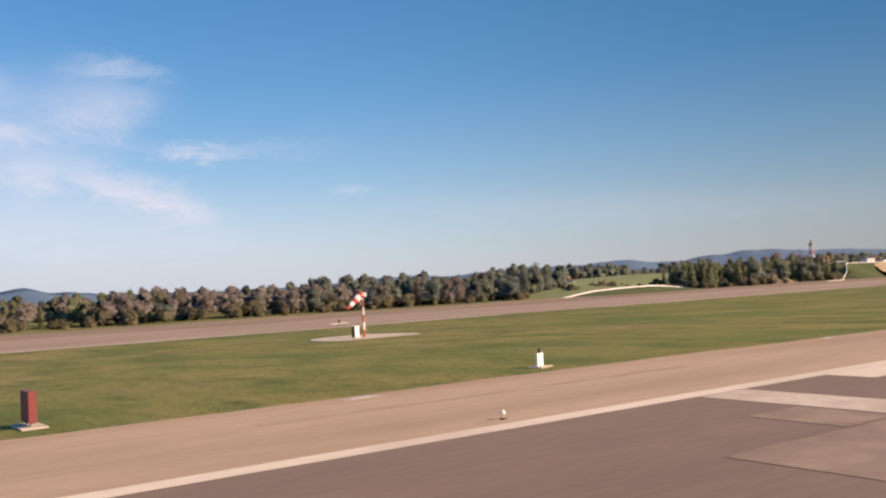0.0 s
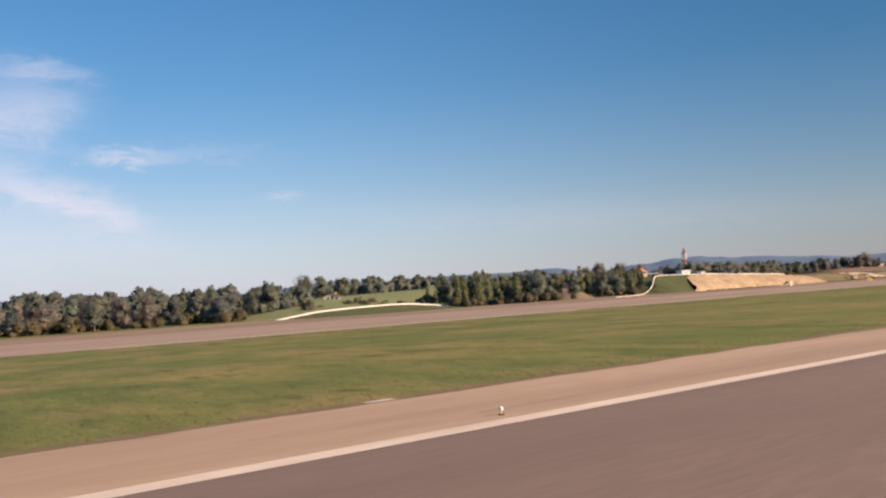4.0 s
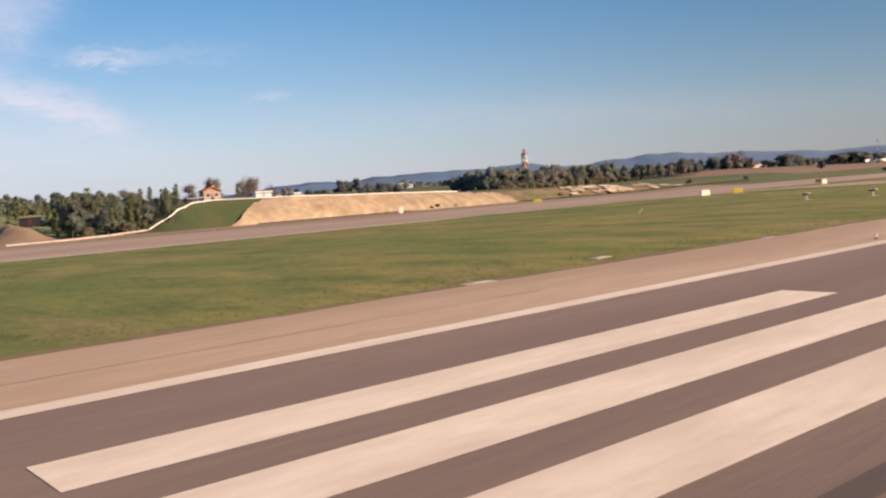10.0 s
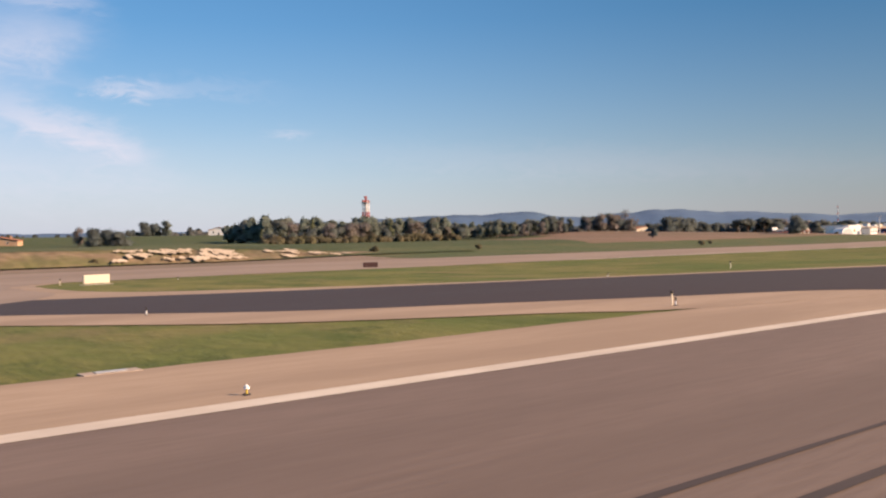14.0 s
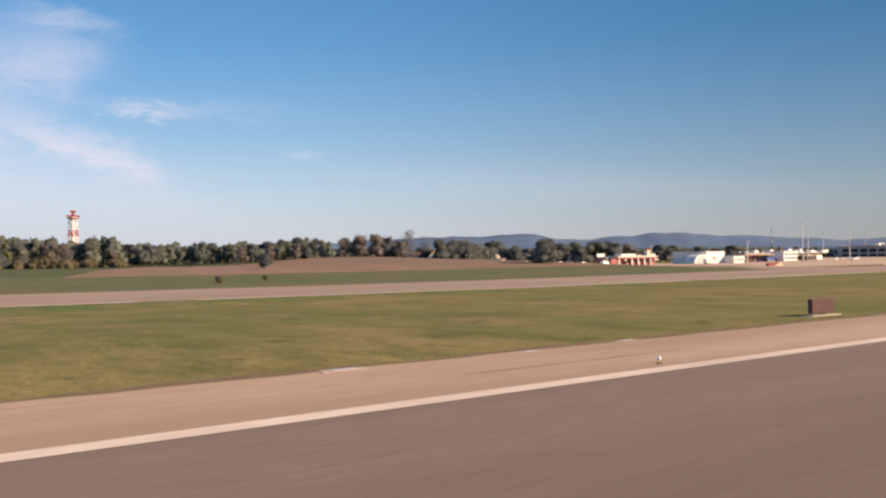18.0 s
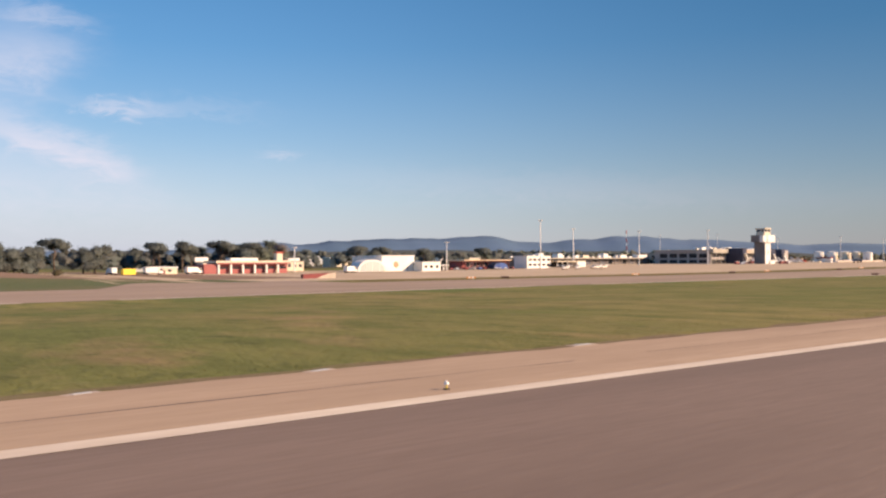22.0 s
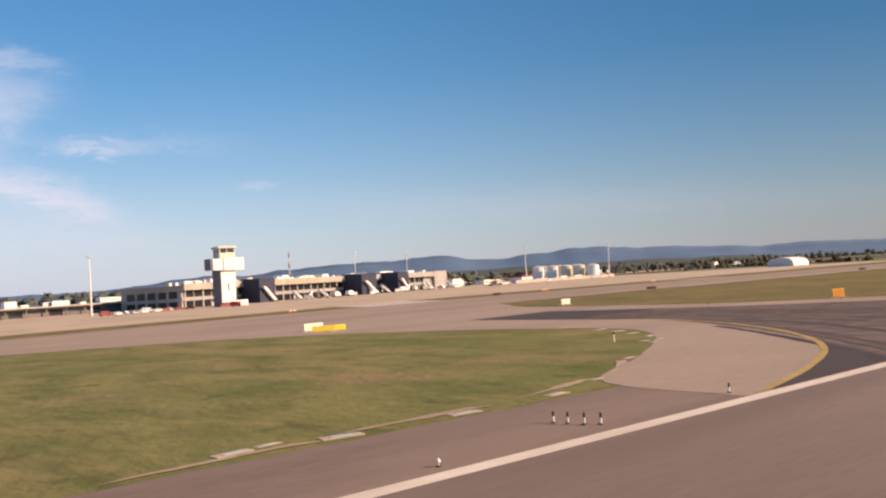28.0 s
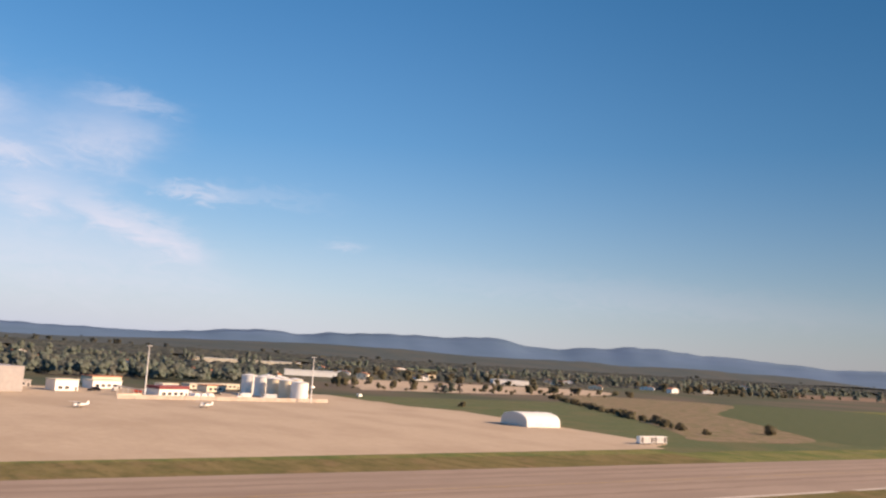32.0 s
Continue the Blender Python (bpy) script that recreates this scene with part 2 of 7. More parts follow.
M["taxi_worn"] = mat("taxi_worn", (0.235, 0.17, 0.125), (0.285, 0.21, 0.158), 0.8, 0.92, 0.15, (0.3, 0.225, 0.17), 9.0, 0.8, (0.12, 1, 1))
M["dirt"] = mat("dirt", (0.22, 0.155, 0.11), (0.31, 0.23, 0.165), 1.2, 0.95, 0.4, (0.18, 0.14, 0.08), 18.0, 0.7, (0.3, 1, 1))
M["apron"] = mat("apron", (0.45, 0.348, 0.245), (0.51, 0.4, 0.285), 2.5, 0.92, 0.1, (0.375, 0.278, 0.188), 26.0, 0.6, (0.9, 0.5, 1))
M["concrete"] = mat("concrete", (0.46, 0.39, 0.32), (0.58, 0.5, 0.42), 0.8, 0.9, 0.3, (0.38, 0.31, 0.25), 3.0, 0.5)
M["paint"] = mat("paint", (0.62, 0.53, 0.42), (0.72, 0.63, 0.52), 0.5, 0.75, 0.15, (0.5, 0.41, 0.33), 2.5, 0.55, (0.3, 1, 1))
M["old_paint"] = mat("old_paint", (0.26, 0.195, 0.15), (0.31, 0.235, 0.185), 0.7, 0.85, 0.1, (0.2, 0.148, 0.12), 2.0, 0.8)
M["rubber"] = mat("rubber", (0.05, 0.04, 0.037), (0.1, 0.078, 0.07), 1.0, 0.8, 0.1, (0.12, 0.09, 0.08), 12.0, 0.8, (0.06, 1, 1))
M["fringe"] = mat("fringe", (0.125, 0.085, 0.048), (0.21, 0.15, 0.085), 0.5, 0.95, 0.5, (0.15, 0.14, 0.045), 4.0, 0.6, (0.5, 1, 1))
M["tar"] = mat("tar", (0.1, 0.075, 0.062), (0.17, 0.128, 0.1), 0.6, 0.85, 0.1, (0.25, 0.18, 0.135), 3.0, 0.8)
M["rubber_dark"] = mat("rubber_dark", (0.034, 0.026, 0.025), (0.062, 0.047, 0.043), 0.6, 0.8, 0.1, (0.085, 0.062, 0.054), 4.0, 0.7, (0.6, 1, 1))
M["dust"] = mat("dust", (0.085, 0.06, 0.051), (0.18, 0.125, 0.1), 1.6, 0.9, 0.1, (0.066, 0.048, 0.043), 6.0, 0.7)
M["dust_pale"] = mat("dust_pale", (0.13, 0.092, 0.075), (0.22, 0.155, 0.122), 0.9, 0.9, 0.1, (0.09, 0.064, 0.055), 3.0, 0.7)
M["yellow_paint"] = mat("yellow_paint", (0.34, 0.23, 0.07), (0.5, 0.34, 0.1), 0.5, 0.8, 0.1, (0.26, 0.18, 0.09), 3.0, 0.7)
M["white"] = mat("white", (0.78, 0.76, 0.71), (0.84, 0.82, 0.78), 1.5, 0.55, 0.05, (0.7, 0.66, 0.6), 5.0, 0.4)
M["cream"] = mat("cream", (0.66, 0.58, 0.44), (0.74, 0.66, 0.52), 1.5, 0.7, 0.1, (0.58, 0.5, 0.38), 6.0, 0.5)
M["grey_clad"] = mat("grey_clad", (0.33, 0.305, 0.29), (0.385, 0.355, 0.335), 2.0, 0.6, 0.05, (0.29, 0.27, 0.26), 9.0, 0.5)
M["shade_grey"] = mat("shade_grey", (0.16, 0.145, 0.14), (0.2, 0.18, 0.172), 2.0, 0.7, 0.1, (0.14, 0.125, 0.12), 6.0, 0.5)
M["pale_clad"] = mat("pale_clad", (0.35, 0.325, 0.275), (0.42, 0.39, 0.33), 2.0, 0.6, 0.05, (0.31, 0.285, 0.24), 8.0, 0.5)
M["dark_clad"] = mat("dark_clad", (0.028, 0.031, 0.056), (0.042, 0.046, 0.078), 2.0, 0.5, 0.05)
M["red"] = mat("red", (0.4, 0.07, 0.05), (0.48, 0.095, 0.065), 1.0, 0.6, 0.05, (0.33, 0.065, 0.05), 3.0, 0.4)
M["dark_red"] = mat("dark_red", (0.19, 0.045, 0.045), (0.25, 0.06, 0.058), 1.0, 0.6, 0.05, (0.16, 0.045, 0.045), 3.0, 0.5)
M["orange"] = mat("orange", (0.7, 0.24, 0.03), (0.78, 0.3, 0.05), 0.8, 0.5, 0.05)
M["sign_yellow"] = mat("sign_yellow", (0.85, 0.6, 0.06), (0.9, 0.68, 0.1), 0.8, 0.4, 0.05)
M["tile"] = mat("tile", (0.36, 0.14, 0.07), (0.46, 0.2, 0.11), 0.5, 0.85, 0.4, (0.3, 0.12, 0.07), 3.0, 0.5)
M["ochre"] = mat("ochre", (0.48, 0.31, 0.19), (0.56, 0.38, 0.25), 1.0, 0.85, 0.2, (0.46, 0.26, 0.16), 4.0, 0.5)
M["steel"] = mat("steel", (0.5, 0.49, 0.47), (0.6, 0.59, 0.57), 0.6, 0.45, 0.1, metal=0.3)
M["dark"] = mat("dark", (0.025, 0.022, 0.022), (0.045, 0.04, 0.04), 0.5, 0.6, 0.1)
M["brown_board"] = mat("brown_board", (0.07, 0.035, 0.03), (0.1, 0.05, 0.042), 0.5, 0.6, 0.1)
M["tyre"] = mat("tyre", (0.015, 0.015, 0.016), (0.03, 0.03, 0.03), 0.2, 0.85, 0.2)
M["blue"] = mat("blue", (0.05, 0.1, 0.28), (0.07, 0.13, 0.34), 1.0, 0.4, 0.05)
M["window"] = glass("window", (0.02, 0.024, 0.03))
M["bark"] = mat("bark", (0.1, 0.075, 0.055), (0.17, 0.13, 0.1), 0.3, 0.95, 0.5)
M["leaf"] = mat("leaf", (0.165, 0.209, 0.169), (0.235, 0.277, 0.222), 2.5, 0.9, 0, (0.213, 0.205, 0.177), 14.0, 0.7, by_piece=0.15)
M["leaf_fresh"] = mat("leaf_fresh", (0.2, 0.25, 0.135), (0.28, 0.32, 0.185), 2.5, 0.9, 0, (0.26, 0.24, 0.15), 10.0, 0.6, by_piece=0.15)
M["leaf_pine"] = mat("leaf_pine", (0.128, 0.159, 0.153), (0.184, 0.216, 0.202), 2.5, 0.9, 0, (0.206, 0.182, 0.161), 30.0, 0.6, by_piece=0.15)
M["leaf_brown"] = mat("leaf_brown", (0.15, 0.13, 0.08), (0.205, 0.178, 0.115), 3.0, 0.9, 0, (0.125, 0.135, 0.07), 9.0, 0.6, by_piece=0.15)
M["leaf_winter"] = mat("leaf_winter", (0.245, 0.213, 0.201), (0.338, 0.298, 0.283), 2.5, 0.9, 0, (0.222, 0.216, 0.169), 12.0, 0.6, by_piece=0.15)
M["woodland"] = mat("woodland", (0.028, 0.036, 0.032), (0.06, 0.069, 0.056), 14.0, 0.95, 0, (0.072, 0.065, 0.053), 120.0, 0.6)
M["bay_red"] = mat("bay_red", (0.33, 0.1, 0.095), (0.41, 0.135, 0.125), 1.0, 0.6, 0.05, (0.29, 0.09, 0.085), 3.0, 0.5)
M["dull_grey"] = mat("dull_grey", (0.11, 0.115, 0.135), (0.15, 0.155, 0.175), 2.0, 0.45, 0.03)
M["tinted"] = mat("tinted", (0.012, 0.013, 0.018), (0.02, 0.021, 0.026), 3.0, 0.3, 0, specular=0.22)
for name in ("leaf", "leaf_fresh", "leaf_pine", "leaf_brown", "leaf_winter", "tuft"):
    # thin leaves pass some light on
    nt = M[name].node_tree
    p = nt.nodes["Principled BSDF"]
    tr, mx = nt.nodes.new("ShaderNodeBsdfTranslucent"), nt.nodes.new("ShaderNodeMixShader")
    nt.links.new(p.inputs["Base Color"].links[0].from_socket, tr.inputs["Color"])
    mx.inputs[0].default_value = 0.5
    nt.links.new(p.outputs[0], mx.inputs[1])
    nt.links.new(tr.outputs[0], mx.inputs[2])
    nt.links.new(mx.outputs[0], nt.nodes["Material Output"].inputs[0])
M["sand"] = mat("sand", (0.37, 0.27, 0.165), (0.5, 0.385, 0.25), 2.2, 0.95, 0.6, (0.31, 0.215, 0.125), 5.0, 0.6, (0.8, 0.5, 0.8))
M["pale_sand"] = mat("pale_sand", (0.55, 0.43, 0.3), (0.68, 0.56, 0.42), 1.2, 0.95, 0.5, (0.46, 0.34, 0.22), 3.0, 0.5)
M["worn"] = mat("worn", (0.235, 0.18, 0.105), (0.31, 0.24, 0.15), 1.1, 0.95, 0.5, (0.15, 0.155, 0.055), 2.2, 1.0)
M["twig"] = mat("twig", (0.12, 0.105, 0.095), (0.18, 0.158, 0.14), 1.0, 0.95, 0)
M["slab"] = mat("slab", (0.4, 0.31, 0.245), (0.52, 0.42, 0.34), 0.5, 0.9, 0.4, (0.33, 0.25, 0.19), 1.2, 0.7)
M["soil"] = mat("soil", (0.17, 0.118, 0.066), (0.29, 0.21, 0.13), 1.6, 0.95, 0.6, (0.12, 0.125, 0.045), 5.0, 0.75, (0.5, 0.5, 1.6))
M["bank"] = mat("bank", (0.05, 0.074, 0.026), (0.082, 0.105, 0.036), 0.8, 0.95, 0.6, (0.1, 0.098, 0.04), 8.0, 0.6)
M["field"] = mat("field", (0.15, 0.195, 0.08), (0.2, 0.235, 0.105), 1.5, 0.95, 0.3, (0.17, 0.18, 0.085), 30.0, 0.6)
M["verge"] = mat("verge", (0.07, 0.094, 0.034), (0.102, 0.122, 0.046), 1.5, 0.95, 0.6, (0.135, 0.12, 0.052), 25.0, 0.7)
M["plough"] = mat("plough", (0.2, 0.125, 0.085), (0.27, 0.175, 0.12), 2.0, 0.95, 0.4, (0.17, 0.13, 0.07), 40.0, 0.6, (1, 0.2, 1))
M["far_ground"] = mat("far_ground", (0.045, 0.06, 0.028), (0.075, 0.08, 0.04), 45.0, 0.95, 0, (0.14, 0.1, 0.07), 150.0, 0.75)
# dark woodland with a bluish tint of distance haze in the colour
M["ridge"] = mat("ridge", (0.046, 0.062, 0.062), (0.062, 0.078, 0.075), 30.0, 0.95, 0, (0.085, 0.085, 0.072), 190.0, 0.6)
# the hills' blue is distance haze mixed into their woodland colour
M["hazy_hill"] = mat("hazy_hill", (0.092, 0.158, 0.252), (0.108, 0.178, 0.275), 260.0, 0.95, 0, (0.084, 0.15, 0.226), 900.0, 0.7)


# ---- helpers for meshes ----
def smooth01(a):
    a = min(1.0, max(0.0, a))
    return a * a * (3 - 2 * a)


def ground_z(x, y):
    """The grass falls from the runway's shoulder to the taxiway; the fall dies out towards the terminal."""
    depth = 2.0 + 0.7 * math.exp(-((x - 860) / 170.0) ** 2)
    low = -depth * smooth01((y - 30) / 115.0) * (1 - smooth01((x - 1250) / 380.0))
    # a gentle rise under the ploughed field
    side = 1 - smooth01((x - 1005) / 95.0)
    rise = 4.0 * smooth01((x - 590) / 70.0) * smooth01((y - 208) / 105.0)
    rise += 4.0 * smooth01((x - 890) / 110.0) * min(1.0, max(0.0, (y - 300) / 160.0))
    # a green rise behind the low bank
    span = smooth01((x - 500) / 60.0) * (1 - smooth01((x - 830) / 110.0)) * (1 - smooth01((y - 780) / 200.0))
    swell = 4.6 * smooth01((y - 330) / 110.0) * (1 - smooth01((x - 590) / 70.0)) + 7.0 * smooth01((y - 450) / 180.0)
    keep = 1 - smooth01((y - 515) / 40.0) * (1 - span)
    # a slight swell under the signs at the first exit
    sign = 0.62 * math.exp(-((y - 112) / 26.0) ** 2) * smooth01((x - 410) / 40.0) * (1 - smooth01((x - 540) / 60.0))
    return low + rise * side * keep + swell * span + sign


def link(name, me, material, parent=None, label="", smooth=False):
    me.transform(Matrix.Scale(S, 4))
    if material:
        me.materials.append(material)
    if smooth:
        me.shade_smooth()
    ob = new(name, me)
    if parent:
        ob.parent = parent
    if label:
        ob["label"] = label
    return ob


def part(name, bm, material, parent=None, label="", smooth=False):
    me = bpy.data.meshes.new(name)
    bmesh.ops.recalc_face_normals(bm, faces=bm.faces)
    bm.to_mesh(me)
    bm.free()
    return link(name, me, material, parent, label, smooth)


def from_lists(name, verts, faces, material, parent=None, label="", smooth=False):
    me = bpy.data.meshes.new(name)
    me.from_pydata([tuple(v) for v in verts], [], [tuple(f) for f in faces])
    me.update()
    return link(name, me, material, parent, label, smooth)


def thing(name, x, y, z=None, turn=0.0, label="", category="", group="", kind=""):
    ob = new(name)
    ob.empty_display_size = 0.2
    z = ground_z(x, y) if z is None else z
    ob.matrix_basis = spot(x, y, z, turn)
    return tagged(ob, label, category, group, kind)


def spot(x, y, z=None, turn=0.0, size=1.0):
    z = ground_z(x, y) if z is None else z
    return Matrix.Translation((x * S, y * S, z * S)) @ Matrix.Rotation(radians(turn), 4, "Z") @ Matrix.Scale(size, 4)


def box(bm, x0, x1, y0, y1, z0, z1, bevel=0.0):
    r = bmesh.ops.create_cube(bm, size=1.0, matrix=Matrix.LocRotScale(
        ((x0 + x1) / 2, (y0 + y1) / 2, (z0 + z1) / 2), None, (abs(x1 - x0), abs(y1 - y0), abs(z1 - z0))))
    if bevel:
        edges = list({e for v in r["verts"] for e in v.link_edges})
        bmesh.ops.bevel(bm, geom=edges, offset=bevel, segments=2, affect="EDGES", profile=0.5)
    return bm


def boxes(*rows, bevel=0.0):
    bm = bmesh.new()
    for r in rows:
        box(bm, *r, bevel=bevel)
    return bm


def tube(bm, a, b, r0, r1=None, sides=10):
    a, b = Vector(a), Vector(b)
    d = b - a
    bmesh.ops.create_cone(bm, cap_ends=True, segments=sides, radius1=r0, radius2=r0 if r1 is None else r1, depth=d.length,
                          matrix=Matrix.Translation((a + b) / 2) @ d.to_track_quat("Z", "Y").to_matrix().to_4x4())
    return bm


def tubes(*rows, sides=10):
    bm = bmesh.new()
    for r in rows:
        tube(bm, *r, sides=sides)
    return bm


def prism(bm, outline, y0, y1):
    """An outline of x, z drawn out from y0 to y1."""
    front = [bm.verts.new((x, y0, z)) for x, z in outline]
    back = [bm.verts.new((x, y1, z)) for x, z in outline]
    n = len(outline)
    bm.faces.new(front)
    bm.faces.new(back[::-1])
    for i in range(n):
        bm.faces.new((front[i], back[i], back[(i + 1) % n], front[(i + 1) % n]))
    return bm


def along(line, n):
    """n points at even steps on a smooth curve through points of x, y."""
    pts = [Vector(p) for p in line]
    if len(pts) > 2:
        ends = [pts[0] * 2 - pts[1]] + pts + [pts[-1] * 2 - pts[-2]]
        fine = []
        for k in range(1, len(ends) - 2):
            p0, p1, p2, p3 = ends[k - 1:k + 3]
            for s in range(8):
                u = s / 8
                fine.append(0.5 * (2 * p1 + (p2 - p0) * u + (2 * p0 - 5 * p1 + 4 * p2 - p3) * u * u + (3 * p1 - p0 - 3 * p2 + p3) * u ** 3))
        pts = fine + [pts[-1]]
    runs = [0.0]
    for p, q in zip(pts, pts[1:]):
        runs.append(runs[-1] + (q - p).length)
    out, k = [], 0
    for i in range(n):
        d = runs[-1] * i / (n - 1)
        while k < len(pts) - 2 and runs[k + 1] < d:
            k += 1
        f = (d - runs[k]) / max(1e-9, runs[k + 1] - runs[k])
        out.append(pts[k].lerp(pts[k + 1], min(1.0, f)))
    return out


def ribbon(name, left, right, material, lift=0.03, n=40, cross=6, wobble=0.0, parent=None, label=""):
    """A paved strip between two polylines, laid on the ground."""
    a, b = along(left, n), along(right, n)
    verts, faces = [], []
    for i in range(n):
        for j in range(cross + 1):
            p = a[i].lerp(b[i], j / cross)
            if wobble and j in (0, cross):
                w = wobble * noise.noise((p.x * 0.31, p.y * 0.31, 3.1 + j)) + 0.5 * wobble * noise.noise((p.x * 1.3, p.y * 1.3, 7.7))
                p = p + (b[i] - a[i]).normalized() * w
            verts.append((p.x, p.y, ground_z(p.x, p.y) + lift))
    w = cross + 1
    for i in range(n - 1):
        for j in range(cross):
            faces.append((i * w + j, (i + 1) * w + j, (i + 1) * w + j + 1, i * w + j + 1))
    return from_lists(name, verts, faces, material, parent, label)


def strip(name, x0, x1, y0, y1, material, lift=0.03, step=20.0, wobble=0.0, cross=None, parent=None, label=""):
    n = max(2, int(abs(x1 - x0) / step) + 1)
    cross = cross or max(1, int(abs(y1 - y0) / 5))
    return ribbon(name, [(x0, y0), (x1, y0)], [(x0, y1), (x1, y1)], material, lift, n, cross, wobble, parent, label)


# ---- ground, one sheet to the horizon ----
def spaced(*stops):
    out = []
    for a, b, d in stops:
        out += list(np.arange(a, b, d))
    return out + [stops[-1][1]]


gx = spaced((-10800, -2000, 1100), (-2000, -200, 150), (-200, 2300, 20), (2300, 4000, 170), (4000, 11000, 1000))
gy = spaced((-10800, -1000, 980), (-1000, -60, 94), (-60, 20, 16), (20, 560, 5), (560, 700, 20), (700, 2000, 100), (2000, 10900, 890))
verts = [(x, y, ground_z(x, y)) for y in gy for x in gx]
nx = len(gx)
faces = [(j * nx + i, j * nx + i + 1, (j + 1) * nx + i + 1, (j + 1) * nx + i) for j in range(len(gy) - 1) for i in range(nx - 1)]
ground = from_lists("ground", verts, faces, M["grass"])
tagged(ground, "dry yellow-green airfield grass reaching the horizon", "ground", kind="structure")


def setting(ob, label, category):
    return tagged(ob, label, category, kind="structure")


setting(strip("far_fields", -3000, 5500, 560, 10800, M["far_ground"], 0.05, 200.0, cross=40), "patchwork of distant fields and scrub", "ground")
setting(strip("dry_verge", 1521, 2500, 28.0, 146, M["dry_grass"], 0.02, 20.0, 0.0, 23), "brown parched grass between runway and taxiway", "ground")
setting(strip("dry_verge", 1120, 2040, 205, 231, M["dry_grass"], 0.03, 20.0, 0.0, 5), "brown parched grass before the apron", "ground")
setting(ribbon("field_ploughed", [(780, 266), (800, 300), (835, 380), (866, 458), (872, 520)], [(1140, 268), (1140, 330), (1140, 400), (1140, 460), (1140, 520)], M["plough"], 0.07, 60, 40, 2.0), "brown ploughed field beyond the taxiway", "field")
setting(strip("field_rise", 500, 940, 440, 960, M["bank"], 0.12, 12.0, 3.0, 48), "deep green crop field on a gentle rise", "field")
setting(ribbon("crop_green", [(628, 270), (640, 330), (650, 445)], [(784, 270), (812, 330), (864, 447)], M["bank"], 0.06, 40, 20, 2.0), "deep green young crop before the thicket", "field")
setting(ribbon("olive_verge", [(600, 27.5), (900, 27.5), (1520, 27.5)], [(700, 118), (900, 128), (1520, 140)], M["mid_grass"], 0.02, 110, 22, 2.5), "olive drying grass between runway and taxiway", "ground")
setting(strip("verge_green", 640, 1100, 205, 272, M["verge"], 0.05, 20.0, 3.0), "fresh green verge beside the taxiway", "ground")
setting(strip("dirt_strip", -260, 640, 196, 262, M["dirt"], 0.03, 12.0, 3.0), "bare brown earth strip beside the taxiway", "ground")

# runway and shoulders
C = -1.65
setting(strip("runway", -300, 2500, C - 22.5, 20.85, M["asphalt"], 0.03, 20.0), "grey-brown worn asphalt runway", "runway")
setting(strip("shoulder_north", -300, 1392, 20.6, 28.4, M["shoulder"], 0.034, 2.0, 0.35), "pale tan asphalt runway shoulder with ragged edge", "shoulder")
setting(ribbon("shoulder_widening", [(-200, 28.0), (85, 28.0)], [(-200, 31.6), (-20, 31.5), (20, 30.9), (55, 29.4), (85, 28.2)], M["shoulder"], 0.038, 140, 3, 0.3), "pale tan asphalt beside the runway start", "shoulder")
setting(strip("shoulder_dark", 1392, 1470, 20.6, 28.6, M["old_shoulder"], 0.034, 2.0, 0.35), "darker worn asphalt shoulder near the exit", "shoulder")
setting(strip("shoulder_end", 1470, 2500, 20.6, 28.4, M["shoulder"], 0.034, 4.0, 0.35), "tan asphalt runway shoulder", "shoulder")
setting(strip("shoulder_south", -300, 2500, C - 22.2, C - 30.0, M["shoulder"], 0.034, 4.0, 0.35), "pale tan asphalt runway shoulder", "shoulder")
setting(strip("asphalt_patch", 127.6, 207.4, C - 22.4, 24.0, M["patch_asphalt"], 0.037, 4.0), "dark newer asphalt patch across the runway", "runway")

for x0, x1 in ((-45, 478), (640, 1392)):
    setting(strip("worn_edge", x0, x1, 28.0, 29.3, M["fringe"], 0.031, 1.5, 0.8, 2), "trampled brown fringe between grass and shoulder", "ground")
cracks = tagged(new("shoulder_cracks"), "dark tar-filled cracks along the pale shoulder", "cracks", kind="structure")
crack_rng = random.Random(8)
for k in range(46):
    x0 = -40 + 31 * k + crack_rng.uniform(-10, 10)
    if 455 < x0 < 640:
        continue
    y0, w = crack_rng.choice((22.6, 24.2, 24.4, 25.9, 27.2)) + crack_rng.uniform(-0.3, 0.3), crack_rng.uniform(0.05, 0.14)
    strip("crack", x0, x0 + crack_rng.uniform(9, 34), y0, y0 + w, M["tar"], 0.0375, 1.2, w * 0.8, 1, cracks)
    if k % 6 == 0:
        ribbon("crack", [(x0 + 4, 20.9), (x0 + 5.5, 28.2)], [(x0 + 4.05, 20.9), (x0 + 5.6, 28.2)], M["tar"], 0.0377, 12, 1, 0.12, cracks)

marks = tagged(new("runway_markings"), "worn off-white painted runway markings", "markings", kind="structure")
PL = 0.041


def mark(name, x0, x1, y0, y1, material=None, lift=PL, step=10.0, wobble=0.0):
    return strip(name, x0, x1, y0, y1, material or M["paint"], lift, step, wobble, 1, marks)


mark("edge_line", -300, 2500, 19.95, 20.85, lift=PL + 0.002)
mark("edge_line", -300, 2500, C - 22.05, C - 21.15)
mark("threshold_bar", -1.4, 1.0, C - 21, 19.9, M["concrete"])
mark("faded_patch", -9.0, -1.6, 9.0, 13.0, M["old_paint"], step=1.0, wobble=0.3)
mark("faded_patch", -4.0, -1.6, 13.1, 16.2, M["old_paint"], step=1.0, wobble=0.3)
for k in range(5):
    y1 = 19.95 - 3.88 * k
    mark("threshold_stripe", 6.0, 36.0, y1 - 1.95, y1)
    mark("threshold_stripe", 6.0, 36.0, 2 * C - y1, 2 * C - y1 + 1.95)
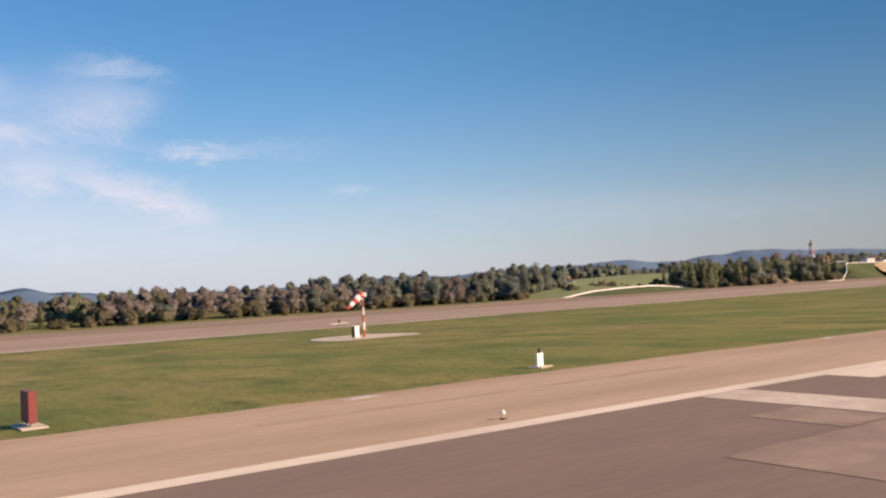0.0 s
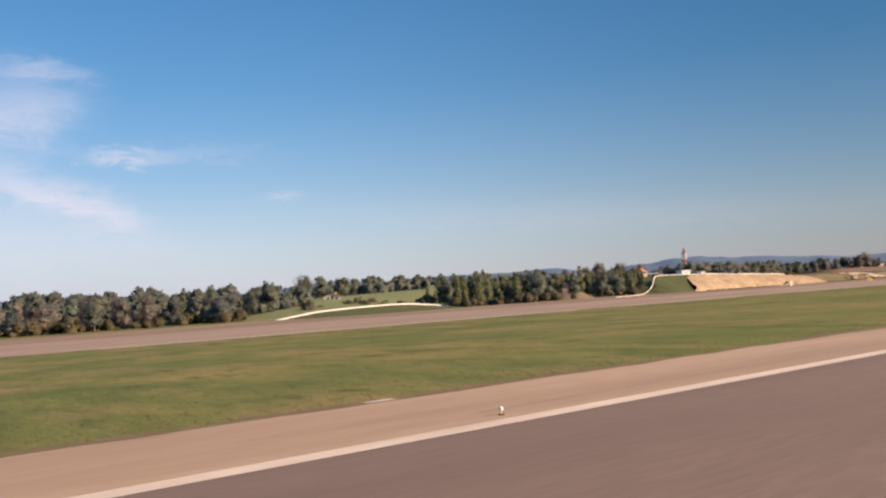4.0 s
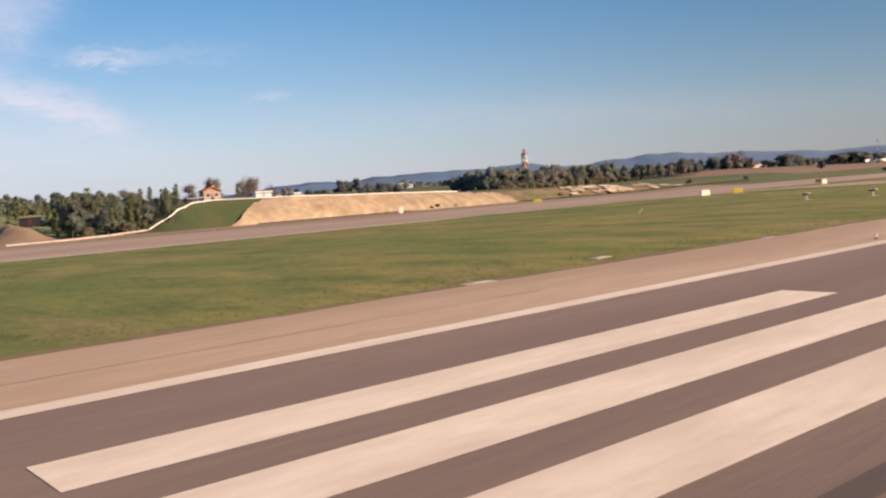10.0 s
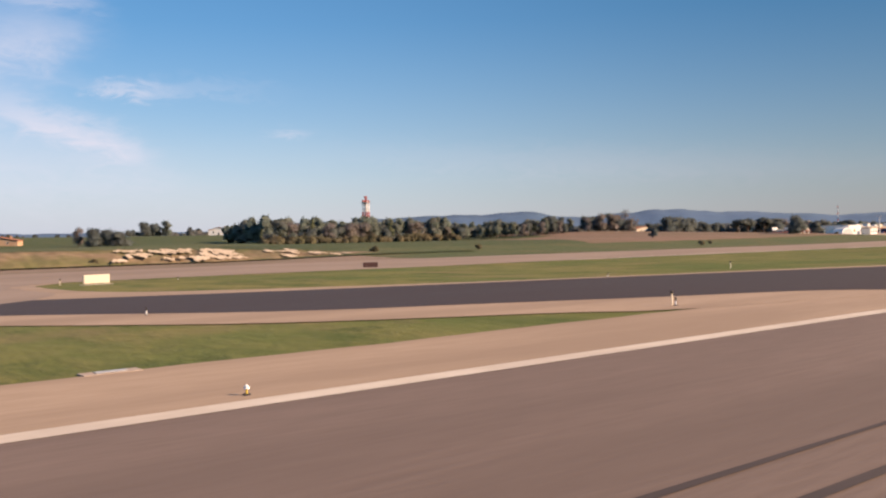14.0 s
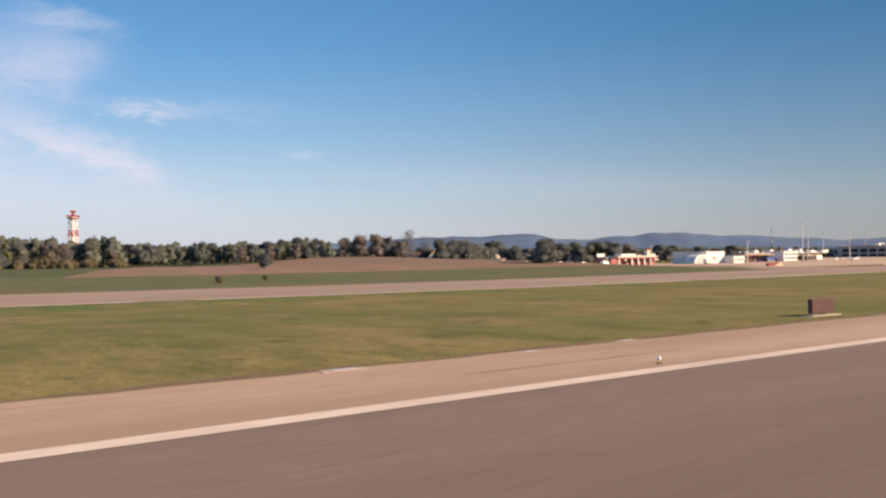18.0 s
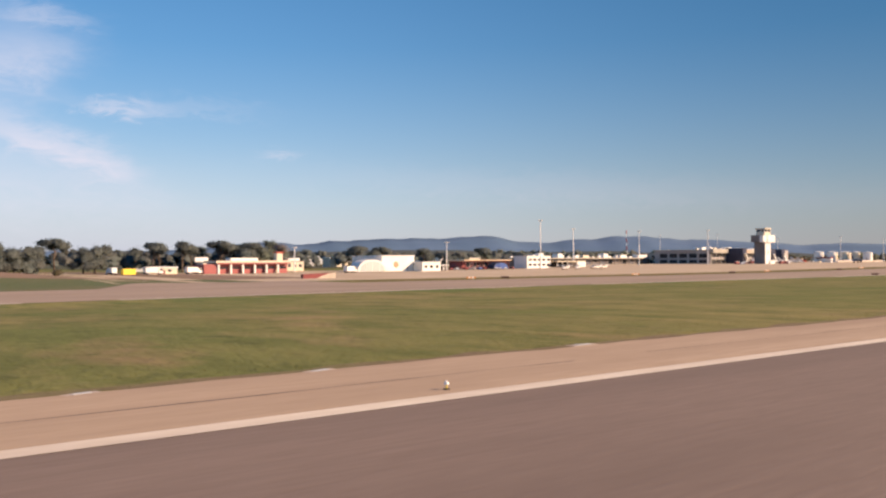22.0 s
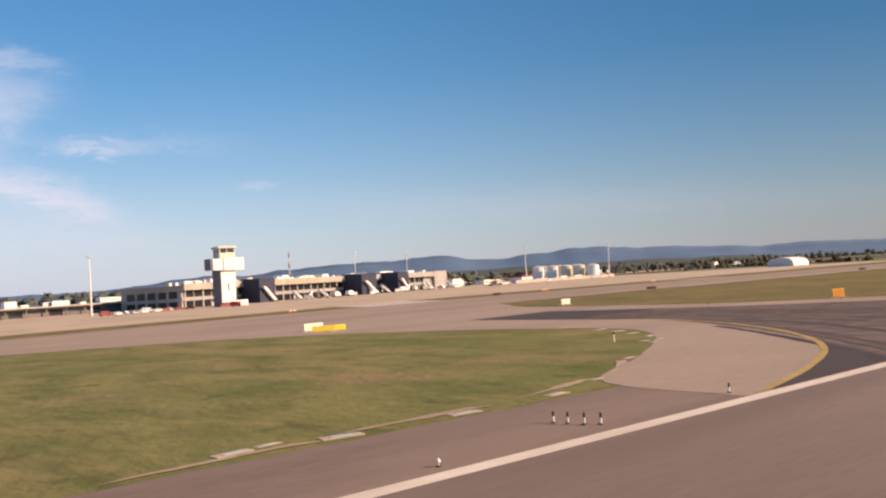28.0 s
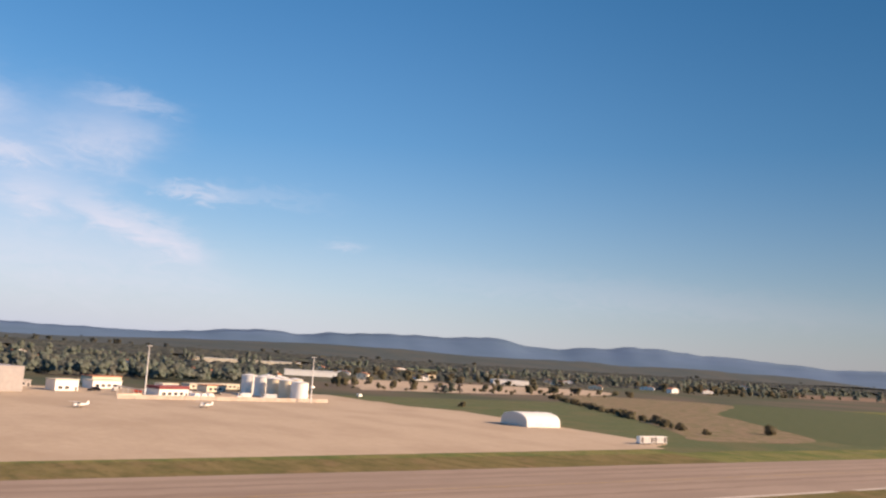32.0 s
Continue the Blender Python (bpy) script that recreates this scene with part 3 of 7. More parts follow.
for x0 in (150.0, 299.4):
    for k in range(3):
        y1 = 15.7 - 3.4 * k
        mark("touchdown_stripe", x0, x0 + 23.5, y1 - 1.9, y1)
        mark("touchdown_stripe", x0, x0 + 23.5, 2 * C - y1, 2 * C - y1 + 1.9)
PITCH = 0.345
for k in range(27):
    y1 = 17.35 - PITCH * k
    mark("aiming_stripe", 400.9, 454.2, y1 - 0.185, y1, step=27.0)
    mark("aiming_stripe", 400.9, 454.2, 2 * C - y1, 2 * C - y1 + 0.185, step=27.0)
for x0 in range(60, 2400, 50):
    mark("centre_dash", x0, x0 + 30, C - 0.45, C + 0.45)
for x0, x1, y0, y1 in ((250, 560, 3.3, 3.75), (280, 600, 5.0, 5.5), (300, 620, 1.6, 2.2), (330, 590, 6.9, 7.2), (430, 570, 8.6, 8.85)):
    mark("tyre_trace", x0, x1, y0, y1, M["rubber"], PL + 0.006, 10.0, 0.12)

# taxiway and its pale edge
setting(strip("taxiway", -320, 2500, 146, 205, M["taxi"], 0.05, 20.0, 0.8), "wide grey-tan taxiway beside the runway", "taxiway")
for i, (x0, x1) in enumerate(((-320, 90), (120, 232), (246, 300), (330, 420), (432, 470), (640, 760), (770, 905), (915, 1010), (1025, 1120), (1140, 1240), (1262, 1400), (1640, 1735), (1745, 1860), (1866, 2010), (2020, 2400))):
    setting(strip("taxi_edge", x0, x1, 145.0, 147.6, M["concrete"], 0.062, 10.0, 0.5), "broken pale concrete edging of the taxiway", "edging")
for x0 in range(-300, 2450, 60):
    strip("taxi_line", x0, x0 + 60, 175.2, 175.6, M["yellow_paint"], 0.062, 10.0, parent=marks)

for y0, y1, x0 in ((158.5, 161.0, 1590), (166.5, 170.5, 1540), (174.0, 174.9, 1500), (177.5, 182.0, 1570), (188.0, 190.5, 1620), (194.5, 199.0, 1560)):
    setting(strip("taxi_trace", x0, 2480, y0, y1, M["taxi_worn"], 0.058, 6.0, 1.3, 2), "darker brown wheel-worn streak along the taxiway", "taxiway")

# apron: pale concrete, its far side runs askew
setting(ribbon("apron", [(1055, 232), (1300, 231), (1700, 231), (2055, 246)], [(1068, 398), (1300, 384), (1640, 520), (2075, 500)],
               M["apron"], 0.045, 50, 24), "broad sunlit pale concrete apron", "apron")
setting(ribbon("apron_corner", [(2040, 245), (2075, 262)], [(2052, 505), (2090, 430)], M["apron"], 0.043, 6, 16), "far corner of the pale concrete apron", "apron")
setting(ribbon("apron_rear", [(1068, 385), (1440, 385)], [(1068, 450), (1440, 450)], M["apron"], 0.042, 20, 6), "paved yard between the hangars", "apron")
setting(ribbon("terminal_yard", [(1430, 380), (1700, 440), (2070, 490)], [(1430, 620), (1700, 640), (2070, 600)], M["apron"], 0.04, 30, 12), "paved ground round the terminal", "apron")
setting(ribbon("apron_link", [(1740, 199), (1745, 231)], [(1749.5, 199), (1753.5, 231)], M["concrete"], 0.062, 8, 3), "short pale concrete link between taxiway and apron", "taxiway")
setting(ribbon("apron_link", [(1572, 200), (1580, 231)], [(1600, 200), (1608, 231)], M["concrete"], 0.062, 8, 3), "short pale concrete link between taxiway and apron", "taxiway")
setting(ribbon("apron_link", [(1040, 203), (1060, 236)], [(1110, 203), (1110, 236)], M["taxi"], 0.06, 8, 6), "paved link between taxiway and apron", "taxiway")

# first exit: a slanting dark taxiway that turns pale further off
setting(ribbon("exit_shoulder", [(560, 20.9), (523.2, 28.1), (516, 32.0), (503, 40), (494, 51), (486, 64), (482, 76), (480, 95), (481, 120), (479, 140), (472, 152)],
               [(640, 20.9), (618, 30.5), (592, 41), (566, 54), (546, 63), (521, 80), (511, 95), (514, 125), (527, 152)], M["shoulder"], 0.045, 70, 10, 0.3),
        "pale tan shoulder of the slanting exit taxiway", "taxiway")
setting(ribbon("exit_one_dark", [(540, 20.9), (541.5, 25), (540, 28.6), (536, 31.5), (528, 35.0), (518, 40.3), (507.5, 46.5), (499, 57), (490.5, 68.5)],
               [(632, 20.9), (618, 26.5), (604, 32), (590, 38.5), (577, 45), (564, 51.4), (546.6, 59.7), (528, 68.6), (503, 82.3)], M["new_asphalt"], 0.055, 60, 8),
        "dark asphalt exit taxiway joining the runway at a slant", "taxiway")
setting(ribbon("exit_one_pale", [(490.5, 68.5), (485, 84), (483, 108), (483, 132), (474, 160)],
               [(503, 82.3), (507.5, 92), (508, 106), (512, 128), (528, 160)], M["taxi"], 0.06, 34, 10, 0.2), "pale exit taxiway reaching the parallel taxiway", "taxiway")
# second exit
setting(ribbon("exit_two_shoulder", [(1463, 20.9), (1463.5, 26), (1465.5, 31.6), (1474, 35.8), (1485, 42.1), (1495.4, 50), (1501, 60), (1500, 80), (1494, 105), (1478, 128), (1452, 147)],
               [(1600, 20.9), (1598, 29.0), (1585, 32.9), (1570.6, 38), (1560, 46), (1552, 57), (1547.5, 71), (1547, 85), (1548.9, 97), (1552, 120), (1570, 147)],
               M["taxi"], 0.045, 70, 10, 0.3), "pale tan shoulder round the exit taxiway", "taxiway")
setting(ribbon("exit_two_dark", [(1465, 20.9), (1474.5, 23.5), (1485.1, 27.9), (1494.9, 35.0), (1503.7, 44.5), (1509.5, 53.0), (1514.0, 63.1), (1515.8, 79.5), (1518, 100)],
               [(1572, 20.9), (1567, 25.4), (1559, 31), (1551, 38.2), (1545.5, 45), (1542.3, 51), (1538, 66), (1536.5, 85), (1536, 100)], M["new_asphalt"], 0.055, 90, 10),
        "dark asphalt exit taxiway with curved edges", "taxiway")
edge = [(1465, 20.9), (1474.5, 23.5), (1485.1, 27.9), (1494.9, 35.0), (1503.7, 44.5), (1509.5, 53.0), (1514.0, 63.1), (1515.8, 79.5), (1518, 100)]
ribbon("exit_line", [(x - 0.45, y + 0.3) for x, y in edge], edge, M["yellow_paint"], 0.06, 90, 1, 0.06, marks)


def turn_in(xs, far=1521.0):
    """The way of a wheel that turns from the runway's edge into the exit."""
    p0, p1, p2 = Vector((xs, 21.6)), Vector((far - 4, 21.0 + (far - 4 - xs) * 0.95)), Vector((far, 78.0))
    return [tuple(p0 * (1 - u) ** 2 + p1 * 2 * u * (1 - u) + p2 * u * u) for u in [k / 14 for k in range(15)]]


ribbon("tyre_dust", turn_in(1480, 1519), [(1560, 21.0), (1549, 34), (1541, 50), (1536, 78)], M["dust"], 0.0575, 60, 14, 0.0, marks)
rng = random.Random(5)
for k in range(30):
    xs = 1478 + 2.1 * k + rng.uniform(-1.2, 1.2)
    way = turn_in(xs, 1517 + 0.42 * k + rng.uniform(-1, 1))
    way = way[:rng.choice((7, 9, 12, 15))]
    wd = rng.uniform(0.25, 0.95)
    ribbon("tyre_trace", way, [(x + wd * 0.75, y - wd * 0.6) for x, y in way], M["rubber_dark"] if k % 3 != 1 else M["dust_pale"], 0.059 + 0.0003 * k, 30, 1, 0.18, marks)
for k in range(5):
    x0 = 1519 + 1.3 * k
    ribbon("tyre_trace", [(x0, 30 + 3 * k), (x0 + 2.2, 50), (x0 + 2.8, 84)], [(x0 + 0.3, 30 + 3 * k), (x0 + 2.5, 50), (x0 + 3.1, 84)], M["dust_pale"], 0.069, 30, 1, 0.1, marks)


# ---- trees ----
def lobes_of(kind, rng):
    """Crown lobes: centre, radii."""
    out = []
    if kind in ("broad", "winter"):
        for _ in range(16):
            a, r, h = rng.uniform(0, 6.28), rng.uniform(0.3, 3.1), rng.uniform(2.8, 9.6)
            r *= 1.25 - 0.075 * h
            s = rng.uniform(0.9, 1.9)
            out.append(((r * math.cos(a), r * math.sin(a), h), (s, s, s * rng.uniform(0.8, 1.1))))
    elif kind == "slim":
        for k in range(13):
            a, r = rng.uniform(0, 6.28), rng.uniform(0.2, 1.5) * (1.1 - 0.05 * k)
            s = rng.uniform(0.6, 1.25) * (1.15 - 0.04 * k)
            out.append(((r * math.cos(a), r * math.sin(a), 1.6 + 0.7 * k + rng.uniform(-0.5, 0.5)), (s, s, s * rng.uniform(0.9, 1.6))))
    elif kind == "pine":
        for _ in range(9):
            a, r = rng.uniform(0, 6.28), rng.uniform(0.3, 3.6)
            s = rng.uniform(1.4, 2.2)
            out.append(((r * math.cos(a), r * math.sin(a), 7.8 + rng.uniform(-0.7, 0.9) - 0.12 * r), (s, s, s * 0.62)))
    elif kind == "bush":
        for _ in range(6):
            a, r = rng.uniform(0, 6.28), rng.uniform(0, 1.6)
            s = rng.uniform(0.8, 1.5)
            out.append(((r * math.cos(a), r * math.sin(a), rng.uniform(0.5, 1.9)), (s, s, s * 0.85)))
    elif kind == "oak":
        for _ in range(16):
            a, r, h = rng.uniform(0, 6.28), rng.uniform(0, 3.7), rng.uniform(2.4, 7.2)
            s = rng.uniform(1.1, 2.1)
            out.append(((r * math.cos(a), r * math.sin(a), h), (s, s, s * 0.85)))
    return out


def crown_lists(kind, seed, clumps, leaf):
    """Leaf clumps: small bent quads set over the lobes, with a few inside."""
    rng = random.Random(seed)
    lobes = lobes_of(kind, rng)
    v, f = [], []
    for _ in range(clumps):
        (cx, cy, cz), (rx, ry, rz) = rng.choice(lobes)
        d = Vector((rng.gauss(0, 1), rng.gauss(0, 1), rng.gauss(0.15, 1))).normalized()
        k = rng.uniform(0.78, 1.04) if rng.random() < 0.84 else rng.uniform(1.04, 1.4)
        c = Vector((cx + d.x * rx * k, cy + d.y * ry * k, cz + d.z * rz * k))
        q = (d + Vector((rng.gauss(0, 0.6), rng.gauss(0, 0.6), rng.gauss(0, 0.6)))).normalized()
        t1 = q.orthogonal().normalized()
        t1.rotate(Matrix.Rotation(rng.uniform(0, 6.28), 3, q))
        t2 = q.cross(t1)
        s = leaf * rng.uniform(0.6, 1.4)
        base = len(v)
        v += [c - t1 * s, c - t2 * s * 0.7 + q * s * 0.25, c + t1 * s, c + t2 * s * 0.7 - q * s * 0.2]
        f.append((base, base + 1, base + 2, base + 3))
    return v, f


def core_lists(kind, seed, full=0.68):
    """A dark uneven inside, so that the crown is not see-through all over."""
    rng = random.Random(seed)
    v, f = [], []
    for (cx, cy, cz), (rx, ry, rz) in lobes_of(kind, rng):
        base = len(v)
        ring = 6
        for j in range(1, 4):
            th = math.pi * j / 4
            for i in range(ring):
                a = 2 * math.pi * i / ring + j
                k = full * (1 + 0.22 * rng.uniform(-1, 1))
                v.append(Vector((cx + rx * k * math.sin(th) * math.cos(a), cy + ry * k * math.sin(th) * math.sin(a), cz + rz * k * math.cos(th))))
        v += [Vector((cx, cy, cz + rz * full)), Vector((cx, cy, cz - rz * full))]
        for i in range(ring):
            n = (i + 1) % ring
            f.append((base + i, base + n, base + 18))
            f.append((base + 12 + n, base + 12 + i, base + 19))
            for j in range(2):
                f.append((base + j * ring + i, base + (j + 1) * ring + i, base + (j + 1) * ring + n, base + j * ring + n))
    return v, f


def soft_normals(points, seed):
    """Normals that follow the whole crown and lean upwards, so that leaves shade as one soft mass; each clump keeps a little of its own."""
    pts = np.array([tuple(p) for p in points])
    out = pts - pts.mean(axis=0)
    out /= np.linalg.norm(out, axis=1)[:, None] + 1e-6
    own = np.random.RandomState(seed).normal(0, 0.22, ((len(pts) + 3) // 4, 3))
    out = out * 0.55 + np.array((0.0, 0.0, 0.62)) + np.repeat(own, 4, axis=0)[:len(pts)]
    return out / np.linalg.norm(out, axis=1)[:, None]


def trunk_bm(kind, seed):
    rng = random.Random(seed)
    bm = bmesh.new()
    top = {"broad": 5.5, "slim": 7.5, "pine": 7.4, "bush": 0.8, "oak": 3.4, "bare": 6.0, "winter": 6.0}[kind]
    r = {"broad": 0.28, "slim": 0.17, "pine": 0.3, "bush": 0.09, "oak": 0.35, "bare": 0.22, "winter": 0.26}[kind]
    p, k = Vector((0, 0, -0.3)), 4
    for i in range(k):
        q = Vector((rng.uniform(-0.2, 0.2) * i, rng.uniform(-0.2, 0.2) * i, top * (i + 1) / k))
        tube(bm, p, q, r * (1 - 0.17 * i), r * (1 - 0.17 * (i + 1)), 7)
        p = q
    for _ in range(16 if kind in ("bare", "winter") else 5):
        h = rng.uniform(0.45, 1.0) * top
        a = rng.uniform(0, 6.28)
        out = Vector((math.cos(a), math.sin(a), rng.uniform(0.5, 1.1))) * rng.uniform(1.2, 2.6) * (0.35 if kind in ("bush", "slim") else 1)
        s = Vector((0, 0, h))
        tube(bm, s, s + out, r * 0.35, r * 0.12, 5)
        if kind == "bare":
            for _ in range(4):
                o2 = Vector((rng.gauss(0, 1), rng.gauss(0, 1), rng.uniform(0.3, 1.4))) * 0.9
                tube(bm, s + out * rng.uniform(0.5, 1), s + out + o2, r * 0.12, r * 0.04, 4)
    return bm


LEAVES = {"broad": ("leaf", 3400, 0.19), "slim": ("leaf_fresh", 1900, 0.16), "pine": ("leaf_pine", 2200, 0.22), "bush": ("leaf_brown", 800, 0.15), "oak": ("leaf_pine", 3200, 0.2), "winter": ("leaf_winter", 2600, 0.15)}
TREE_TALK = {
    "broad": ("leafy dark green broadleaf tree with an uneven crown", "tree"),
    "slim": ("slender fresh green young tree in spring leaf", "tree"),
    "pine": ("dark umbrella pine with a flat spreading crown", "tree"),
    "bush": ("low brownish green bush on open ground", "bush"),
    "oak": ("dense dark evergreen oak with a low round crown", "tree"),
    "winter": ("brown-grey tree barely in leaf with fine twigs", "tree"),
    "bare": ("bare grey tree with thin spreading twigs", "tree"),
}
TREES = {}
for kind in ("broad", "slim", "pine", "bush", "oak", "bare", "winter"):
    TREES[kind] = []
    for k in range(3 if kind in ("broad", "slim") else 2):
        label, category = TREE_TALK[kind]
        t = tagged(new("bush" if kind == "bush" else kind.replace("broad", "broadleaf").replace("oak", "evergreen_oak").replace("slim", "young_tree").replace("bare", "bare_tree").replace("winter", "winter_tree").replace("pine", "umbrella_pine")),
                   label, category, group="trees beyond the airfield")
        part("trunk", trunk_bm(kind, 11 * k + 3), M["bark"], t)
        if kind == "bare":
            v, f = crown_lists("winter", 60 + k, 4200, 0.08)
            twigs = from_lists("twigs", v, f, M["twig"], t, smooth=True)
            twigs.data.normals_split_custom_set_from_vertices(soft_normals(v, k).tolist())
        else:
            m, clumps, leaf = LEAVES[kind]
            v, f = crown_lists(kind, 40 + k, clumps, leaf)
            v2, f2 = core_lists(kind, 40 + k, {"winter": 0.5, "slim": 0.42, "broad": 0.62}.get(kind, 0.76))
            crown = from_lists("crown", v + v2, f + [tuple(i + len(v) for i in q) for q in f2], M[m], t, smooth=True)
            crown.data.normals_split_custom_set_from_vertices(soft_normals(v + v2, k).tolist())
        TREES[kind].append(t)
used_trees = set()
tree_rng = random.Random(77)


def plant(kind, x, y, size=1.0, z=None):
    t = tree_rng.choice(TREES[kind])
    m = spot(x, y, z, tree_rng.uniform(0, 360), size)
    if t not in used_trees:
        used_trees.add(t)
        t.matrix_basis = m
        return t
    made = copy_thing(t, m)
    made.matrix_basis = m
    return made


def wood(name, label, rows, seed, material, kinds=("broad", "oak"), clumps=210, leaf=0.5, full=0.86):
    """A far wood: trees past counting, in one mesh. rows: x, y, size, foot."""
    rng = random.Random(seed)
    shapes = []
    for i, kind in enumerate(kinds):
        for k in range(2):
            v, f = crown_lists(kind, seed + 7 * i + k, clumps, leaf)
            v2, f2 = core_lists(kind, seed + 7 * i + k, full)
            shapes.append((np.array([tuple(p) for p in v + v2]), f + [tuple(j + len(v) for j in q) for q in f2], soft_normals(v + v2, seed + k)))
    verts, faces, normals = [], [], []
    count = 0
    for x, y, size, foot in rows:
        arr, fs, nrm = rng.choice(shapes)
        a = rng.uniform(0, 6.28)
        c, s = math.cos(a) * size, math.sin(a) * size
        out = np.empty_like(arr)
        out[:, 0] = arr[:, 0] * c - arr[:, 1] * s + x
        out[:, 1] = arr[:, 0] * s + arr[:, 1] * c + y
        out[:, 2] = arr[:, 2] * size * rng.uniform(0.85, 1.15) + foot
        verts.append(out)
        tilt = nrm.copy()
        tilt[:, 0] = nrm[:, 0] * math.cos(a) - nrm[:, 1] * math.sin(a)
        tilt[:, 1] = nrm[:, 0] * math.sin(a) + nrm[:, 1] * math.cos(a)
        normals.append(tilt)
        faces += [tuple(j + count for j in q) for q in fs]
        count += len(arr)
    ob = from_lists(name, np.concatenate(verts).tolist(), faces, material, smooth=True)
    ob.data.normals_split_custom_set_from_vertices(np.concatenate(normals).tolist())
    return tagged(ob, label, "woods", kind="stuff")


wr = random.Random(9)


def scatter(n, x0, x1, y0, y1, s0, s1, foot=None, lean=0.0):
    rows = []
    for _ in range(n):
        x, y = wr.uniform(x0, x1), wr.uniform(y0, y1)
        # far woods stand in groves with open fields between
        for _ in range(12):
            if y1 < 1100 or noise.noise((x * 0.0035, y * 0.0045, 4.0)) > 0.05:
                break
            x, y = wr.uniform(x0, x1), wr.uniform(y0, y1)
        y += lean * (x - x0)
        rows.append((x, y, wr.uniform(s0, s1), ground_z(x, y) - 0.5 if foot is None else foot))
    return rows


# wood behind the start of the runway
for i in range(44):
    x = -40 + 6.6 * i + tree_rng.uniform(-3, 3)
    y = 292 + tree_rng.uniform(-8, 12) + 14 * math.sin(x * 0.03)
    plant(tree_rng.choice(("slim", "slim", "broad", "winter") if x < 62 else ("winter", "winter", "winter", "broad", "oak") if x < 190 else ("broad", "broad", "oak", "slim")), x, y, tree_rng.uniform(0.72, 0.95) if x < 155 else tree_rng.uniform(0.95, 1.2), -2.2)
wood("wood", "dense dark mixed wood behind the first tree row", scatter(70, 155, 252, 299, 330, 0.9, 1.15, -2.0) + scatter(90, 150, 232, 330, 400, 1.0, 1.3, -2.0), 201, M["leaf"], clumps=330, leaf=0.5)
wood("wood", "brown-grey wood barely in leaf behind the first tree row", scatter(90, 40, 160, 299, 330, 0.72, 0.98, -2.0) + scatter(130, -160, 150, 330, 400, 0.85, 1.1, -2.0), 202, M["leaf_winter"], clumps=330, leaf=0.45)
wood("wood", "yellow-green young wood in fresh spring leaf", scatter(80, -160, 70, 297, 330, 0.75, 1.0, -2.0), 204, M["leaf_fresh"], ("slim", "broad"), 330, 0.42)
wood("undergrowth", "tangled low undergrowth along the wood's edge", scatter(170, -160, 300, 282, 300, 1.0, 2.0, -2.1) + [r for r in scatter(76, 286, 412, 253, 268, 0.7, 1.5, -2.1) if not 348 < r[0] < 376], 221, M["leaf_brown"], ("bush",), 200, 0.3)
for i in range(14):
    plant("bush", tree_rng.uniform(-20, 260), tree_rng.uniform(272, 286), tree_rng.uniform(0.8, 1.3), -2.0)
# taller pair by the green slope
for x, y, k, z, kind in ((257.5, 345, 0.85, 3.0, "slim"), (261.5, 347, 0.8, 3.0, "broad"), (266.5, 350, 0.62, 3.2, "slim"), (271, 345, 1.15, 3.0, "bare"), (302, 360, 0.92, 4.2, "broad"), (306, 362, 0.8, 4.2, "slim"), (338, 420, 0.86, 5.2, "slim"), (345.5, 421, 0.84, 5.4, "slim"), (351, 423, 0.7, 5.4, "slim"), (333, 426, 0.6, 5.2, "broad")):
    plant(kind, x, y, k, z)
wood("wood", "dark tree belt on the skyline behind the green slope", scatter(110, 392, 478, 470, 560, 0.95, 1.25, 4.0), 232, M["leaf"], ("broad", "oak"), 260, 0.45)
# young trees before the sand cutting
for i in range(58):
    x = 289 + 2.1 * i + tree_rng.uniform(-2, 2)
    y = 264 + tree_rng.uniform(-5, 14)
    if 356 < x < 374:
        continue
    plant(tree_rng.choice(("slim", "slim", "slim", "broad")), x, y, tree_rng.uniform(0.78, 1.25) if x < 398 else tree_rng.uniform(0.55, 0.75), -2.2 + 7.2 * smooth01((x - 394) / 18))
wood("wood", "mixed green wood behind the young trees", [r for r in scatter(230, 303, 416, 278, 350, 0.75, 1.1, -1.5) if r[0] > 303 + (r[1] - 278) * 0.95 and abs(r[0] - 366 - 0.5 * (r[1] - 280)) > 5], 203, M["leaf_fresh"], ("slim", "broad"), 330, 0.4, 0.6)
for x, y, s, kind in ((391, 268, 0.8, "broad"), (395, 262, 0.7, "slim"), (399, 266, 0.7, "broad"), (402, 272, 0.75, "oak"), (405, 264, 0.55, "slim"), (409, 274, 0.6, "broad"), (387, 262, 0.75, "slim"), (413, 284, 0.6, "slim")):
    plant(kind, x, y, s, -2.2 + 7.2 * smooth01((x - 394) / 18))
for x, y, k, z, kind in ((329, 288, 1.28, -1.5, "slim"), (332, 290, 1.15, -1.5, "slim"), (389, 288, 1.3, -1.5, "slim"), (394, 290, 1.15, -1.5, "slim"), (407, 290, 0.75, 3.5, "slim"), (411, 292, 0.7, 4.5, "slim"),
                         (449, 300, 0.72, 5.3, "bare"), (453, 302, 0.68, 5.3, "bare"), (466, 300, 0.42, 5.0, "winter"), (470, 303, 0.5, 4.8, "winter")):
    plant(kind, x, y, k, z)
plant("broad", 318, 420, 1.3, 4.0)
plant("broad", 330, 424, 1.2, 4.0)
plant("broad", 530, 257.5, 0.62, 2.4)
plant("bare", 459.5, 320, 0.98, 4.6)
plant("bare", 463, 323, 0.8, 4.6)
plant("bare", 471, 320, 0.68, 4.4)
plant("bare", 474, 322, 0.64, 4.4)
for x, y, s in ((516, 321, 0.62), (521, 323, 0.66), (525, 320, 0.5)):
    plant("oak", x, y, s, 3.0)
